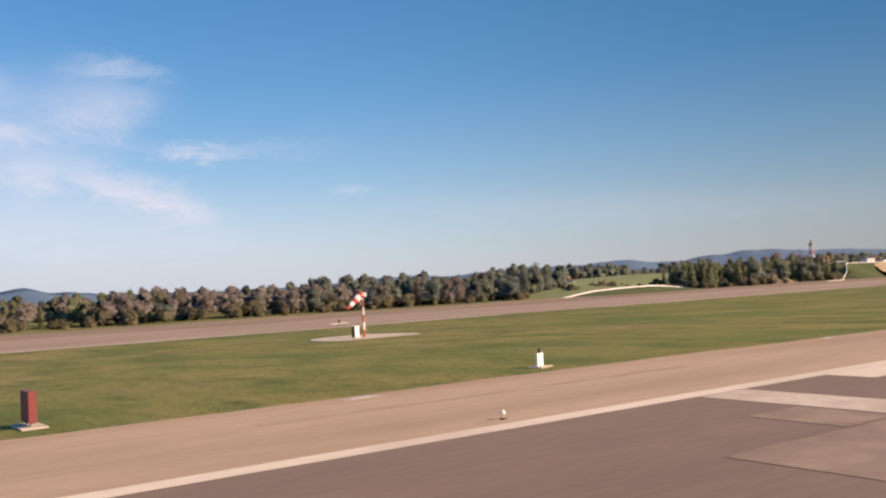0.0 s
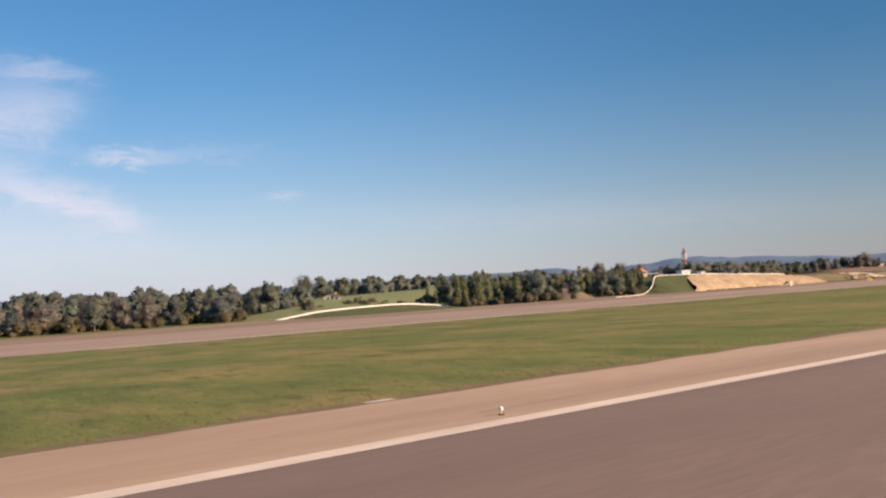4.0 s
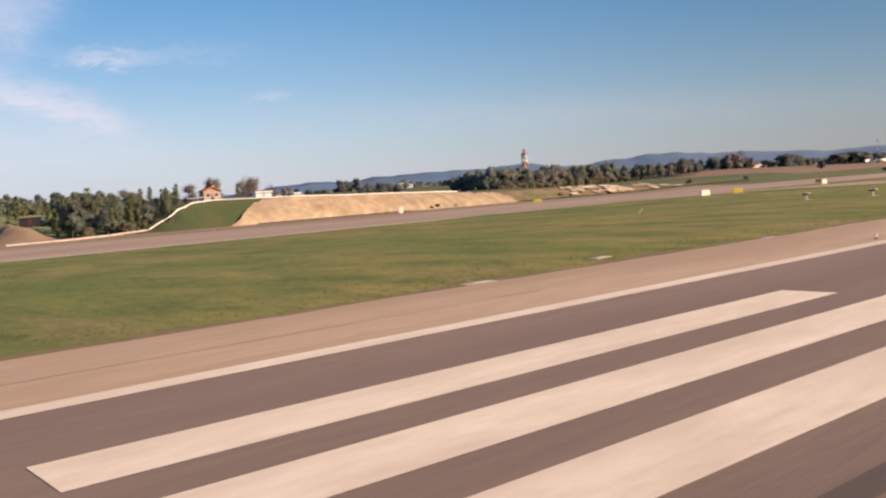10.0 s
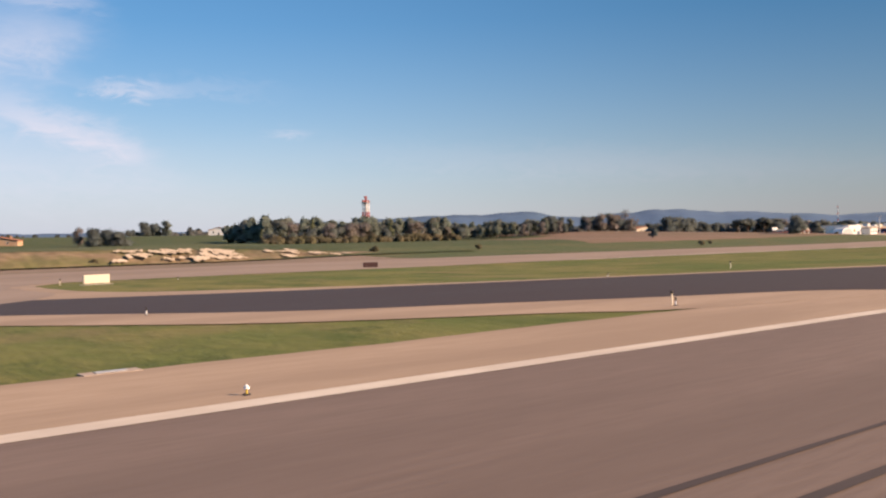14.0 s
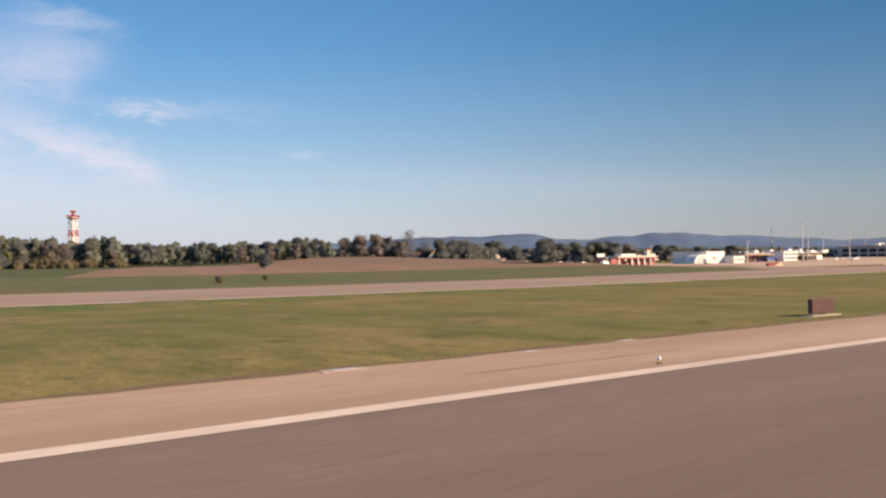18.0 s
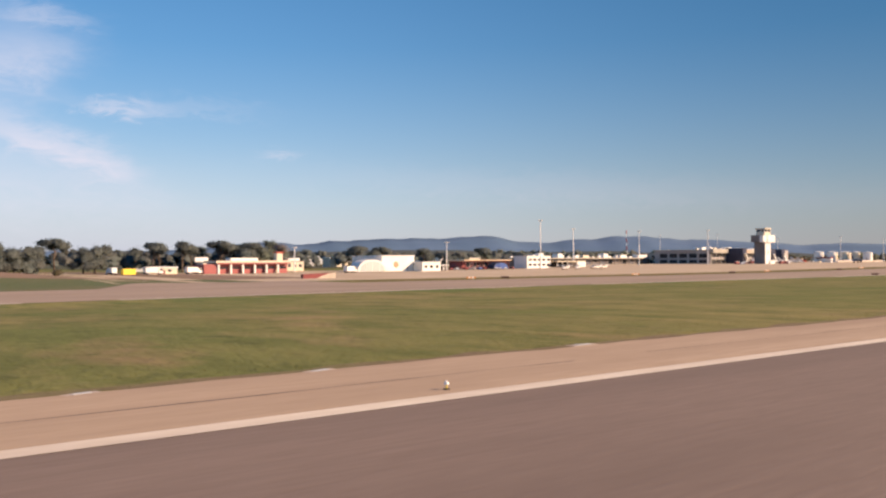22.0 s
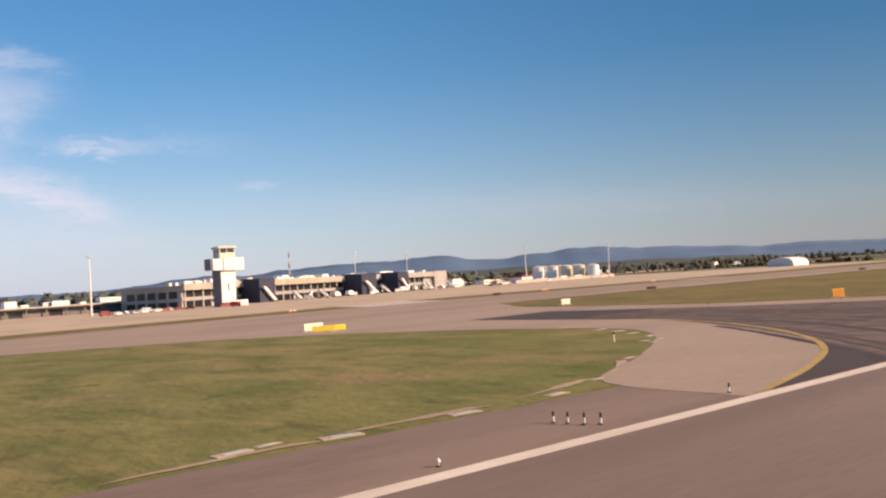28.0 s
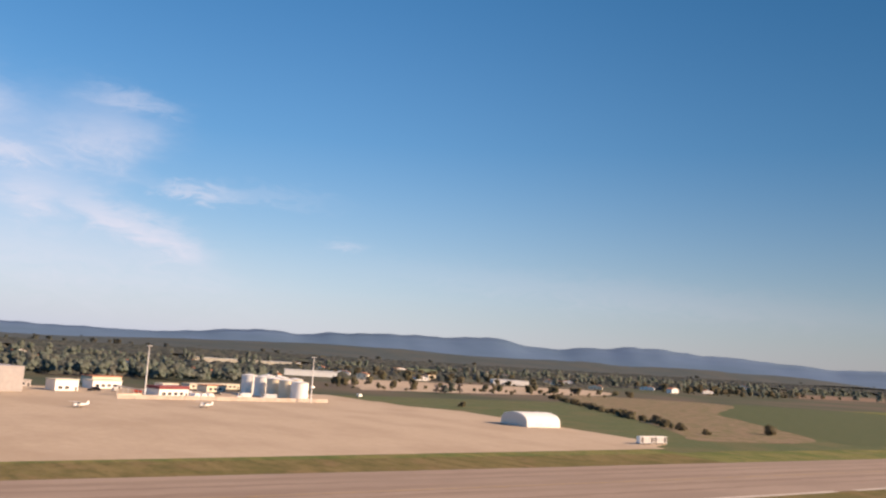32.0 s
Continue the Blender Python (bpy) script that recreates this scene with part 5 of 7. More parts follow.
setting(strip("meadow", 2048, 2420, 235, 660, M["verge"], 0.03, 20.0, 6.0), "green meadow beyond the apron", "field")
plot("field_brown", [(2300, 537), (2213, 412), (2134, 305), (2111, 272), (2197, 268), (2288, 366), (2373, 462), (2573, 599), (2505, 688), (2435, 695)], M["soil"], 0.12, "brown bare field on the plain")
plot("field_green", [(2205, 262), (2228, 247), (2480, 350), (2727, 512), (2635, 607), (2573, 597), (2375, 460), (2290, 364)], M["bank"], 0.09, "dark green meadow beyond the brown field")
plot("field_far", [(2600, 1500), (3100, 1450), (3300, 1750), (2700, 1800)], M["field"], 0.13, "far light green field on the plain")
plot("field_far", [(2000, 1150), (2400, 1120), (2500, 1330), (2050, 1350)], M["verge"], 0.13, "far green field on the plain")
plot("field_far", [(3200, 900), (4300, 850), (4500, 1100), (3300, 1120)], M["plough"], 0.13, "far brown field on the plain")
plot("field_far", [(2800, 1150), (3300, 1180), (3400, 1330), (2850, 1320)], M["plough"], 0.13, "far bare field on the plain")
plot("field_far", [(1500, 1300), (1900, 1250), (2000, 1600), (1500, 1650)], M["field"], 0.13, "far light green field on the plain")
plot("field_pale", [(2152, 650), (2326, 668), (2528, 731), (2632, 860), (2458, 885), (2275, 880)], M["apron"], 0.10, "long pale gravel yard beyond the meadow")

# ---- small things along the runway ----
light0 = thing("edge_light", -8.4, 21.6, 0.034, 0, "white elevated runway edge light on a short stem", "light", "runway edge lights")
part("base_plate", tubes(((0, 0, 0), (0, 0, 0.03), 0.11, 0.11)), M["dark"], light0)
part("stem", tubes(((0, 0, 0.03), (0, 0, 0.17), 0.025)), M["sign_yellow"], light0)
part("lamp_head", tubes(((0, 0, 0.16), (0, 0, 0.23), 0.085, 0.07), ((0, 0, 0.23), (0, 0, 0.28), 0.063, 0.02)), M["white"], light0)
LIGHT_X = [-8.4 + 50.33 * k for k in range(1, 5)] + [-8.4 + 50.13 * k for k in (5, 6, 7, 10, 11, 12, 13, 14)] + [736.2, 786.0] + [786 + 51.15 * k for k in range(1, 8)] + [-8.4 + 50.13 * k for k in range(24, 42)]
for x in LIGHT_X:
    copy_thing(light0, spot(x, 21.6, 0.034))

slab0 = thing("drain_cover", -8.3, 30.6, None, 0, "pale concrete drain cover sunk at the shoulder's edge", "drain cover", "drain covers along the runway")
part("slab", boxes((-0.85, 0.85, -0.32, 0.32, 0, 0.05), bevel=0.015), M["slab"], slab0)
part("grate", boxes((-0.45, 0.45, -0.16, 0.16, 0.055, 0.07)), M["steel"], slab0)
COVERS_START = ((22.7, 30.3, 0.8), (31.5, 29.6, 0.6), (42.6, 29.2, 0.8), (51.7, 29, 0.8), (92.5, 28.8, 0.8), (201.9, 28.8, 0.8), (228.7, 28.8, 0.7), (321.2, 28.8, 1), (331.7, 31, 0.9), (343.8, 28.4, 0.7), (379.9, 28.8, 0.8), (393.8, 29.2, 0.7), (408.2, 32.8, 0.8), (491.7, 28.6, 1.1))
COVERS_MIDDLE = ((666, 28, 0.8), (668.5, 27.6, 0.8), (682.8, 27.8, 0.8), (685.8, 27.6, 0.6), (726.4, 28.2, 1.1), (735.8, 28.2, 0.7), (742.5, 28.6, 0.8), (786.1, 28.4, 0.9), (804.9, 28.7, 1), (889.6, 28.3, 0.7), (921.9, 28.4, 0.9), (939.9, 28.2, 0.6), (953.9, 28.4, 0.7), (981.6, 28.3, 0.7), (990.2, 28.4, 0.8), (1004.8, 28.6, 1), (1072.5, 28.5, 0.6), (1131.4, 28.4, 0.9), (1143.9, 28.4, 0.7), (1367.5, 28.4, 0.7), (1390.9, 30, 0.8), (1396.5, 28.8, 0.7))
COVERS_EXIT = ((1442.5, 30.5, 1), (1447, 29.7, 1.1), (1453.7, 29.6, 1), (1460.2, 29.8, 0.9), (1465.9, 31.8, 0.8), (1444.3, 30.9, 0.7), (1476, 37.4, 0.8), (1488, 45, 0.8), (1560, 43, 0.7), (1575, 35, 0.8), (1600, 31, 0.9), (1640, 60, 0.9), (1655, 32, 0.8), (1502, 66.6, 0.9), (1500.1, 59.7, 1), (1497.8, 55.5, 0.9), (1495.3, 51.9, 0.9), (1492.6, 47.9, 1), (1490, 44.9, 0.8), (1487.4, 43.6, 0.9))
for x, y, s in COVERS_START + COVERS_MIDDLE + COVERS_EXIT:
    copy_thing(slab0, spot(x, y, None, random.Random(int(x)).uniform(-14, 14), s))

# long concrete edging pieces where the grass meets the exit
for i, (a, b) in enumerate((((1447, 30.2), (1456, 30.0)), ((1457, 30.3), (1466, 32)), ((1468, 33), (1475, 36.5)), ((1437, 29.4), (1446, 29.5)), ((1420, 29.0), (1434, 29.1)), ((1398, 28.9), (1416, 28.9)))):
    setting(ribbon("grass_edging", [a, b], [(a[0] + 1.5, a[1] + 0.35), (b[0] - 1.0, b[1] + 0.5)], M["shoulder"], 0.055, 14, 1, 0.5), "broken pale edging at the grass", "edging")

# windsock on its round pad
pad = thing("windsock_pad", 26.0, 90.0, None, 0, "round pale concrete pad in the grass under a windsock", "pad")
part("disc", tubes(((0, 0, -0.1), (0, 0, 0.1), 6.3, 6.3), sides=40), M["concrete"], pad)
sock = thing("windsock", 25.6, 89.6, ground_z(25.6, 89.6) + 0.08, 0, "red and white windsock hanging on a striped pole", "windsock")
for k in range(6):
    part("pole_band", tubes(((0, 0, 0.85 * k), (0, 0, 0.85 * (k + 1)), 0.13 - 0.008 * k)), M["red"] if k % 2 == 0 else M["white"], sock)
part("ring", tubes(((-0.05, 0, 4.7), (0.05, 0, 5.1), 0.5, 0.5), sides=14), M["steel"], sock)
for k in range(5):
    a, b = Vector((-0.1 - 0.42 * k, -0.05 * k, 4.95 - 0.32 * k)), Vector((-0.1 - 0.42 * (k + 1), -0.05 * (k + 1), 4.95 - 0.32 * (k + 1)))
    part("sock_band", tubes((a, b, 0.46 - 0.055 * k, 0.46 - 0.055 * (k + 1)), sides=14), M["red"] if k % 2 == 0 else M["white"], sock)
for a in (0.9, -0.9):
    part("guy_wire", tubes(((0, 0, 2.4), (a, 0.4, 0.02), 0.02), sides=5), M["steel"], sock)
cab = thing("equipment_cabinet", 24.3, 89.2, ground_z(24.3, 89.2) + 0.09, 10, "white and black equipment cabinet beside the windsock", "cabinet")
part("body", boxes((-0.3, 0.3, -0.25, 0.25, 0.1, 1.35), bevel=0.03), M["white"], cab)
part("plinth", boxes((-0.35, 0.35, -0.3, 0.3, 0, 0.12)), M["concrete"], cab)
part("dark_door", boxes((-0.42, -0.31, -0.2, 0.2, 0.15, 1.3)), M["dark"], cab)
pst = thing("marker_lamp", 62.0, 164, None, 0, "small dark obstruction lamp on a white slab", "lamp")
part("slab", boxes((-2.0, 2.0, -0.8, 0.8, 0, 0.12), bevel=0.03), M["white"], pst)
part("lamp", tubes(((0.2, 0, 0.1), (0.2, 0, 0.9), 0.22, 0.2)), M["dark_red"], pst)


def board(name, x, y, w, h, turn, face, back, label, category="sign", legs=2, slab=True, thick=0.28, z=None, lift=0.18):
    t = thing(name, x, y, z, turn, label, category)
    if slab:
        part("slab", boxes((-w / 2 - 0.35, w / 2 + 0.35, -0.45, 0.45, 0, 0.06), bevel=0.015), M["concrete"], t)
    part("cabinet", boxes((-w / 2, w / 2, -thick / 2, thick / 2, lift, lift + h), bevel=0.025), back, t)
    part("face_panel", boxes((-w / 2 + 0.06, w / 2 - 0.06, -thick / 2 - 0.025, -thick / 2 + 0.01, lift + 0.06, lift + h - 0.06)), face, t)
    for i in range(legs):
        lx = -w / 2 + w * (i + 0.5) / legs
        part("leg", boxes((lx - 0.05, lx + 0.05, -0.05, 0.05, 0.08, lift + 0.02)), M["steel"], t)
    return t


# boards whose dark side looks down the runway and whose lit end looks ahead
board("guidance_board", -19.4, 34.6, 1.2, 1.1, 92, M["brown_board"], M["dark_red"], "dark brown runway guidance board on a pale slab")
board("distance_board", 765.0, 31.2, 2.5, 0.95, -4, M["brown_board"], M["brown_board"], "low dark brown distance board beside the runway")
board("distance_board", 1390.8, 33.9, 2.0, 1.0, -8, M["brown_board"], M["brown_board"], "low dark brown distance board beside the runway")
board("distance_board", 1664.0, 37.0, 2.2, 1.0, -6, M["brown_board"], M["brown_board"], "low dark brown distance board in the grass")
wm = thing("approach_marker", 3.5, 33.6, None, 20, "white two-post marker box on a small slab", "marker")
part("slab", boxes((-0.6, 0.6, -0.4, 0.4, 0, 0.06), bevel=0.02), M["concrete"], wm)
for a in (-0.16, 0.16):
    part("white_plate", boxes((a - 0.13, a + 0.13, -0.05, 0.05, 0.05, 0.7), bevel=0.02), M["white"], wm)
part("lamp", tubes(((0, 0, 0.68), (0, 0, 0.92), 0.07, 0.05)), M["dark"], wm)
board("taxiway_sign", 463.5, 113.8, 3.9, 1.1, 8, M["cream"], M["cream"], "long cream-backed taxiway sign in the grass", legs=3)
board("taxiway_sign", 465.2, 107.4, 1.3, 0.95, -36, M["sign_yellow"], M["sign_yellow"], "small bright yellow taxiway sign")
board("taxiway_sign", 467.4, 107.9, 1.3, 0.95, -36, M["sign_yellow"], M["sign_yellow"], "small bright yellow taxiway sign")
board("taxiway_sign", 508.0, 208.0, 2.6, 0.9, -36, M["sign_yellow"], M["sign_yellow"], "yellow sign at the far side of the taxiway")
board("taxiway_sign", 519.0, 115.8, 3.4, 1.1, 8, M["cream"], M["cream"], "cream-backed taxiway sign on a slab", legs=3)
board("taxiway_sign", 585.0, 151.5, 3.0, 1.0, -30, M["brown_board"], M["brown_board"], "dark brown sign with a white slab beside the taxiway")
board("taxiway_sign", 1499.8, 115.2, 3.8, 1.1, 8, M["cream"], M["cream"], "long cream-backed taxiway sign on a pale slab", legs=3)
board("taxiway_sign", 1497.9, 109.4, 3.2, 0.85, -30, M["sign_yellow"], M["sign_yellow"], "long bright yellow taxiway sign", legs=3)
board("taxiway_sign", 1500.9, 109.6, 1.7, 0.8, -20, M["sign_yellow"], M["sign_yellow"], "short bright yellow taxiway sign")
board("taxiway_sign", 1556.2, 114.4, 3.0, 1.0, 8, M["cream"], M["cream"], "long cream-backed taxiway sign on a pale slab", legs=3)
board("taxiway_sign", 1554.2, 60.2, 2.0, 1.1, -28, M["orange"], M["sign_yellow"], "bright orange-yellow sign at the exit")
for x, y in ((1292.3, 147.2), (1625.2, 145.0), (1755.4, 147.2), (1299.8, 209.0), (1627.5, 207.0), (1384, 206), (1170, 208)):
    board("taxiway_board", x, y, 2.6, 0.65, -30, M["brown_board"], M["brown_board"], "low dark board at the taxiway's edge", slab=False)
rw0 = None
for x, y in ((1252.9, 221.7), (1344.8, 220), (1665.2, 221.1), (1734.1, 224.2), (1166, 220), (1435, 220), (1560, 221)):
    if rw0 is None:
        rw0 = thing("barrier_board", x, y, None, -20, "low red and white barrier board in the grass", "barrier", "red and white barriers before the apron")
        for k in range(5):
            part("band", boxes((-1.5 + 0.6 * k, -0.9 + 0.6 * k, -0.15, 0.15, 0.05, 0.5), bevel=0.02), M["white"] if k % 2 else M["orange"], rw0)
    else:
        copy_thing(rw0, spot(x, y, None, -20))

wb_ = thing("marker_box", 463.6, 224, None, -20, "upright white marker box beside the taxiway", "marker")
part("box", boxes((-0.65, 0.65, -0.3, 0.3, 0.1, 1.9), bevel=0.04), M["white"], wb_)
part("foot", boxes((-0.8, 0.8, -0.45, 0.45, 0, 0.12)), M["concrete"], wb_)
# approach slope lights, four low boxes on legs
papi0 = thing("approach_slope_light", 405.4, 59.3, None, 0, "white-topped approach slope light box on two white legs", "light", "row of approach slope lights")
part("housing", boxes((-0.3, 0.3, -0.4, 0.4, 0.62, 0.8), bevel=0.03), M["dark"], papi0)
part("lid", boxes((-0.33, 0.33, -0.43, 0.43, 0.79, 0.86), bevel=0.025), M["cream"], papi0)
for a in (-0.17, 0.17):
    part("leg", tubes(((a, 0, 0), (a, 0, 0.64), 0.045)), M["white"], papi0)
part("pad", boxes((-0.5, 0.5, -0.5, 0.5, -0.1, 0.03)), M["concrete"], papi0)
for x, y in ((404.8, 50.5), (404.2, 41.7), (403.7, 33.1)):
    copy_thing(papi0, spot(x, y))
# a low trampled heap of earth round the last two lights
v, f = [], []
hx_, hy_ = spaced((388, 414, 0.6)), spaced((29.6, 60, 0.6))
for y in hy_:
    for x in hx_:
        heap = 0.7 * math.exp(-((x - 403.5) / 5.0) ** 2 - ((y - 34.5) / 6.0) ** 2) + 0.2 * math.exp(-((x - 405) / 4.5) ** 2 - ((y - 50) / 7.0) ** 2)
        rim = smooth01((y - 29.6) / 2.0) * smooth01((x - 388) / 4) * smooth01((414 - x) / 4)
        v.append((x, y, ground_z(x, y) - 0.2 + (heap + 0.13 * noise.noise((x * 0.35, y * 0.22, 2)) + 0.08 * noise.noise((x * 1.7, y * 1.7, 5))) * rim))
f = [(j * len(hx_) + i, j * len(hx_) + i + 1, (j + 1) * len(hx_) + i + 1, (j + 1) * len(hx_) + i) for j in range(len(hy_) - 1) for i in range(len(hx_) - 1)]
setting(from_lists("worn_earth", v, f, M["worn"], smooth=True), "trampled brown earth and thin grass round the slope lights", "ground")
pit = thing("cable_pit", 396.6, 32.4, None, 8, "open concrete cable pit with a timber frame", "pit")
part("rim", boxes((-0.62, 0.55, -0.3, -0.2, 0, 0.09), (-0.5, 0.66, 0.2, 0.32, 0, 0.07), bevel=0.02), M["slab"], pit)
# no depth is cut: a dark plate paints the pit's shade
part("hole", boxes((-0.55, 0.55, -0.2, 0.2, 0.0, 0.04)), M["dark"], pit)
pole_g = thing("grass_pole", 391, 75, None, 0, "thin leaning pale pole in the grass", "pole")
part("pole", tubes(((0, 0, 0), (1.1, 0.2, 0.5), 0.03)), M["cream"], pole_g)

rod0 = thing("marker_post", 1453.6, 24.0, 0.05, 0, "short white marker post with a black top", "post", "marker posts at the exits")
part("post", tubes(((0, 0, 0), (0, 0, 0.25), 0.045)), M["white"], rod0)
part("black_top", tubes(((0, 0, 0.25), (0, 0, 0.45), 0.048)), M["dark"], rod0)
part("foot", tubes(((0, 0, 0), (0, 0, 0.03), 0.11)), M["dark"], rod0)
for x, y in ((1453.7, 23.3), (1453.9, 22.6), (1454.2, 22.0), (1463.8, 22.2), (536.0, 23.6), (534.6, 21.9), (536.3, 22.5), (537.5, 22.7), (539.2, 22.8), (541.0, 26.5), (522.8, 30.2), (550.4, 58.8), (1544.3, 118.7), (1538.3, 71.4), (1543.4, 54.6), (1553.8, 39.0), (501.4, 51.5), (531, 119), (709.8, 65.0)):
    copy_thing(rod0, spot(x, y, ground_z(x, y) + 0.055))
tall0 = thing("reflector_post", 1486.8, 47.3, None, 0, "slim cream reflector post with a dark cap", "post", "reflector posts in the grass")
part("post", boxes((-0.05, 0.05, -0.03, 0.03, 0, 0.8), bevel=0.01), M["cream"], tall0)
part("cap", boxes((-0.09, 0.09, -0.05, 0.05, 0.66, 0.84)), M["dark"], tall0)
for x, y in ((523.0, 30.6), (573.8, 60.4), (1563.1, 46.4), (204.6, 57.0), (448, 212), (396, 214), (330, 206), (517.2, 125.2)):
    copy_thing(tall0, spot(x, y))

# ---- radar mast ----
mast = thing("radar_mast", 869.5, 575.5, 0.0, 20, "tall red and white radar tower with a dark red head", "mast")
for k in range(8):
    z0, z1 = 4.0 * k, 4.0 * (k + 1)
    bm = bmesh.new()
    w0, w1 = 2.5 - 0.1 * k, 2.5 - 0.1 * (k + 1)
    for sx_, sy_ in ((-1, -1), (1, -1), (1, 1), (-1, 1)):
        tube(bm, (sx_ * w0, sy_ * w0, z0), (sx_ * w1, sy_ * w1, z1), 0.3, 0.3, 6)
    for (ax, ay), (bx, by) in (((-1, -1), (1, -1)), ((1, -1), (1, 1)), ((1, 1), (-1, 1)), ((-1, 1), (-1, -1))):
        tube(bm, (ax * w0, ay * w0, z0), (bx * w1, by * w1, z1), 0.18, 0.18, 5)
        tube(bm, (bx * w0, by * w0, z0), (ax * w1, ay * w1, z1), 0.18, 0.18, 5)
        tube(bm, (ax * w1, ay * w1, z1), (bx * w1, by * w1, z1), 0.2, 0.2, 5)
    part("lattice_stage", bm, M["red"] if k in (1, 3, 5) else M["white"], mast)
part("core", boxes((-0.6, 0.6, -0.6, 0.6, 0, 31)), M["white"], mast)
part("platform", boxes((-2.6, 2.6, -2.6, 2.6, 31.2, 31.6), bevel=0.1), M["dark_red"], mast)
for k in range(8):
    a_ = k * math.pi / 4
    part("rail_post", tubes(((2.5 * math.cos(a_), 2.5 * math.sin(a_), 31.5), (2.5 * math.cos(a_), 2.5 * math.sin(a_), 32.7), 0.08), sides=5), M["dark_red"], mast)
part("antenna", prism(bmesh.new(), [(-4.8, 32.4), (-3.6, 32.0), (3.6, 32.0), (4.8, 32.4), (4.8, 33.0), (3.6, 33.5), (-3.6, 33.5), (-4.8, 33.0)], -0.4, 0.3), M["dark_red"], mast, "wide dark red radar antenna")
part("pedestal", tubes(((0, 0, 31.5), (0, 0, 35.2), 0.9, 0.7)), M["dark_red"], mast)
part("upper_array", boxes((-1.9, 1.9, -0.35, 0.35, 35.0, 36.3), bevel=0.1), M["dark_red"], mast)
tele = thing("lattice_antenna", 1852.7, 710, 0.0, 10, "thin red and white lattice antenna mast", "mast")
for k in range(8):
    z0, w = 5.0 * k, 1.1 - 0.1 * k
    bm = bmesh.new()
    for sx_, sy_ in ((-1, -1), (1, -1), (0, 1)):
        tube(bm, (sx_ * w, sy_ * w, z0), (sx_ * (w - 0.1), sy_ * (w - 0.1), z0 + 5), 0.16, 0.16, 5)
    tube(bm, (-w, -w, z0), (w - 0.1, -w + 0.1, z0 + 5), 0.12, 0.12, 5)
    tube(bm, (w, -w, z0), (0, w - 0.1, z0 + 5), 0.12, 0.12, 5)
    part("stage", bm, M["red"] if k % 2 else M["white"], tele)


def flood(x, y, h, label="tall pale steel floodlight mast on the apron"):
    t = thing("floodlight_mast", x, y, None, 0, label, "mast", "floodlight masts")
    part("pole", tubes(((0, 0, 0), (0, 0, h), 0.42, 0.2), sides=10), M["white"], t)
    part("foot", boxes((-0.8, 0.8, -0.8, 0.8, 0, 0.6), bevel=0.05), M["concrete"], t)
    part("crown_ring", tubes(((0, 0, h - 0.3), (0, 0, h), 1.0, 1.0), sides=12), M["steel"], t)
    for k in range(6):
        a = k * math.pi / 3
        part("lamp_box", boxes((math.cos(a) * 1.2 - 0.25, math.cos(a) * 1.2 + 0.25, math.sin(a) * 1.2 - 0.25, math.sin(a) * 1.2 + 0.25, h - 0.5, h - 0.05)), M["steel"], t)
    return t


for x, y, h in ((1360, 377.5, 29.5), (1425, 410, 26), (1496.5, 411, 25), (1565.8, 400, 26.5), (1809, 482, 25), (1913, 469.5, 27.5), (2008, 467, 26.5), (1820.5, 560, 31), (1720, 560, 28)):
    flood(x, y, h)
for x, y, h in ((1288, 379, 16.0), (1204.6, 400, 13)):
    flood(x, y, h, "slim pale lamp mast beside the hangars")


# ---- buildings ----
def windows(parent, rows, y, material=None, frame_mat=None):
    """Each row: x0, x1, z0, z1. A pane set in a frame that stands proud of the wall at y."""
    for x0, x1, z0, z1 in rows:
        fr = part("window", boxes((x0 - 0.12, x1 + 0.12, y - 0.07, y, z0 - 0.12, z0), (x0 - 0.12, x1 + 0.12, y - 0.07, y, z1, z1 + 0.12),
                                  (x0 - 0.12, x0, y - 0.07, y, z0, z1), (x1, x1 + 0.12, y - 0.07, y, z0, z1)), frame_mat or M["steel"], parent)
        part("pane", boxes((x0, x1, y - 0.03, y + 0.02, z0, z1)), material or M["window"], fr)


def hall(name, x, y, w, d, h, turn, wall, label, category="building", z=None, roof=None, eave=0.35, roof_h=0.5):
    t = thing(name, x, y, z, turn, label, category)
    part("wall", boxes((-w / 2, w / 2, 0, d, -0.6, h)), wall, t)
    part("roof", boxes((-w / 2 - eave, w / 2 + eave, -eave, d + eave, h, h + roof_h), bevel=0.06), roof or M["white"], t)
    return t


def gabled(name, x, y, w, d, h, rise, turn, wall, label, z=None, roof=None):
    t = thing(name, x, y, z, turn, label, "house", "houses beyond the airfield")
    part("wall", prism(bmesh.new(), [(-w / 2, -0.6), (w / 2, -0.6), (w / 2, h), (0, h + rise), (-w / 2, h)], 0, d), wall, t)
    bm = bmesh.new()
    k = rise / (w / 2)
    for s in (-1, 1):
        prism(bm, [(0, h + rise + 0.25), (s * (w / 2 + 0.5), h - 0.5 * k + 0.25), (s * (w / 2 + 0.5), h - 0.5 * k + 0.02), (0, h + rise + 0.02)], -0.5, d + 0.5)
    part("roof", bm, roof or M["tile"], t)
    windows(t, [(-w / 4 - 0.5, -w / 4 + 0.5, h * 0.4, h * 0.75), (w / 4 - 0.5, w / 4 + 0.5, h * 0.4, h * 0.75)], 0.0)
    part("door", boxes((-0.5, 0.5, -0.06, 0.02, 0, 2.1)), M["dark"], t)
    part("chimney", boxes((w / 4 - 0.4, w / 4 + 0.4, d * 0.6, d * 0.6 + 0.8, h + rise * 0.3, h + rise + 0.7)), wall, t)
    return t


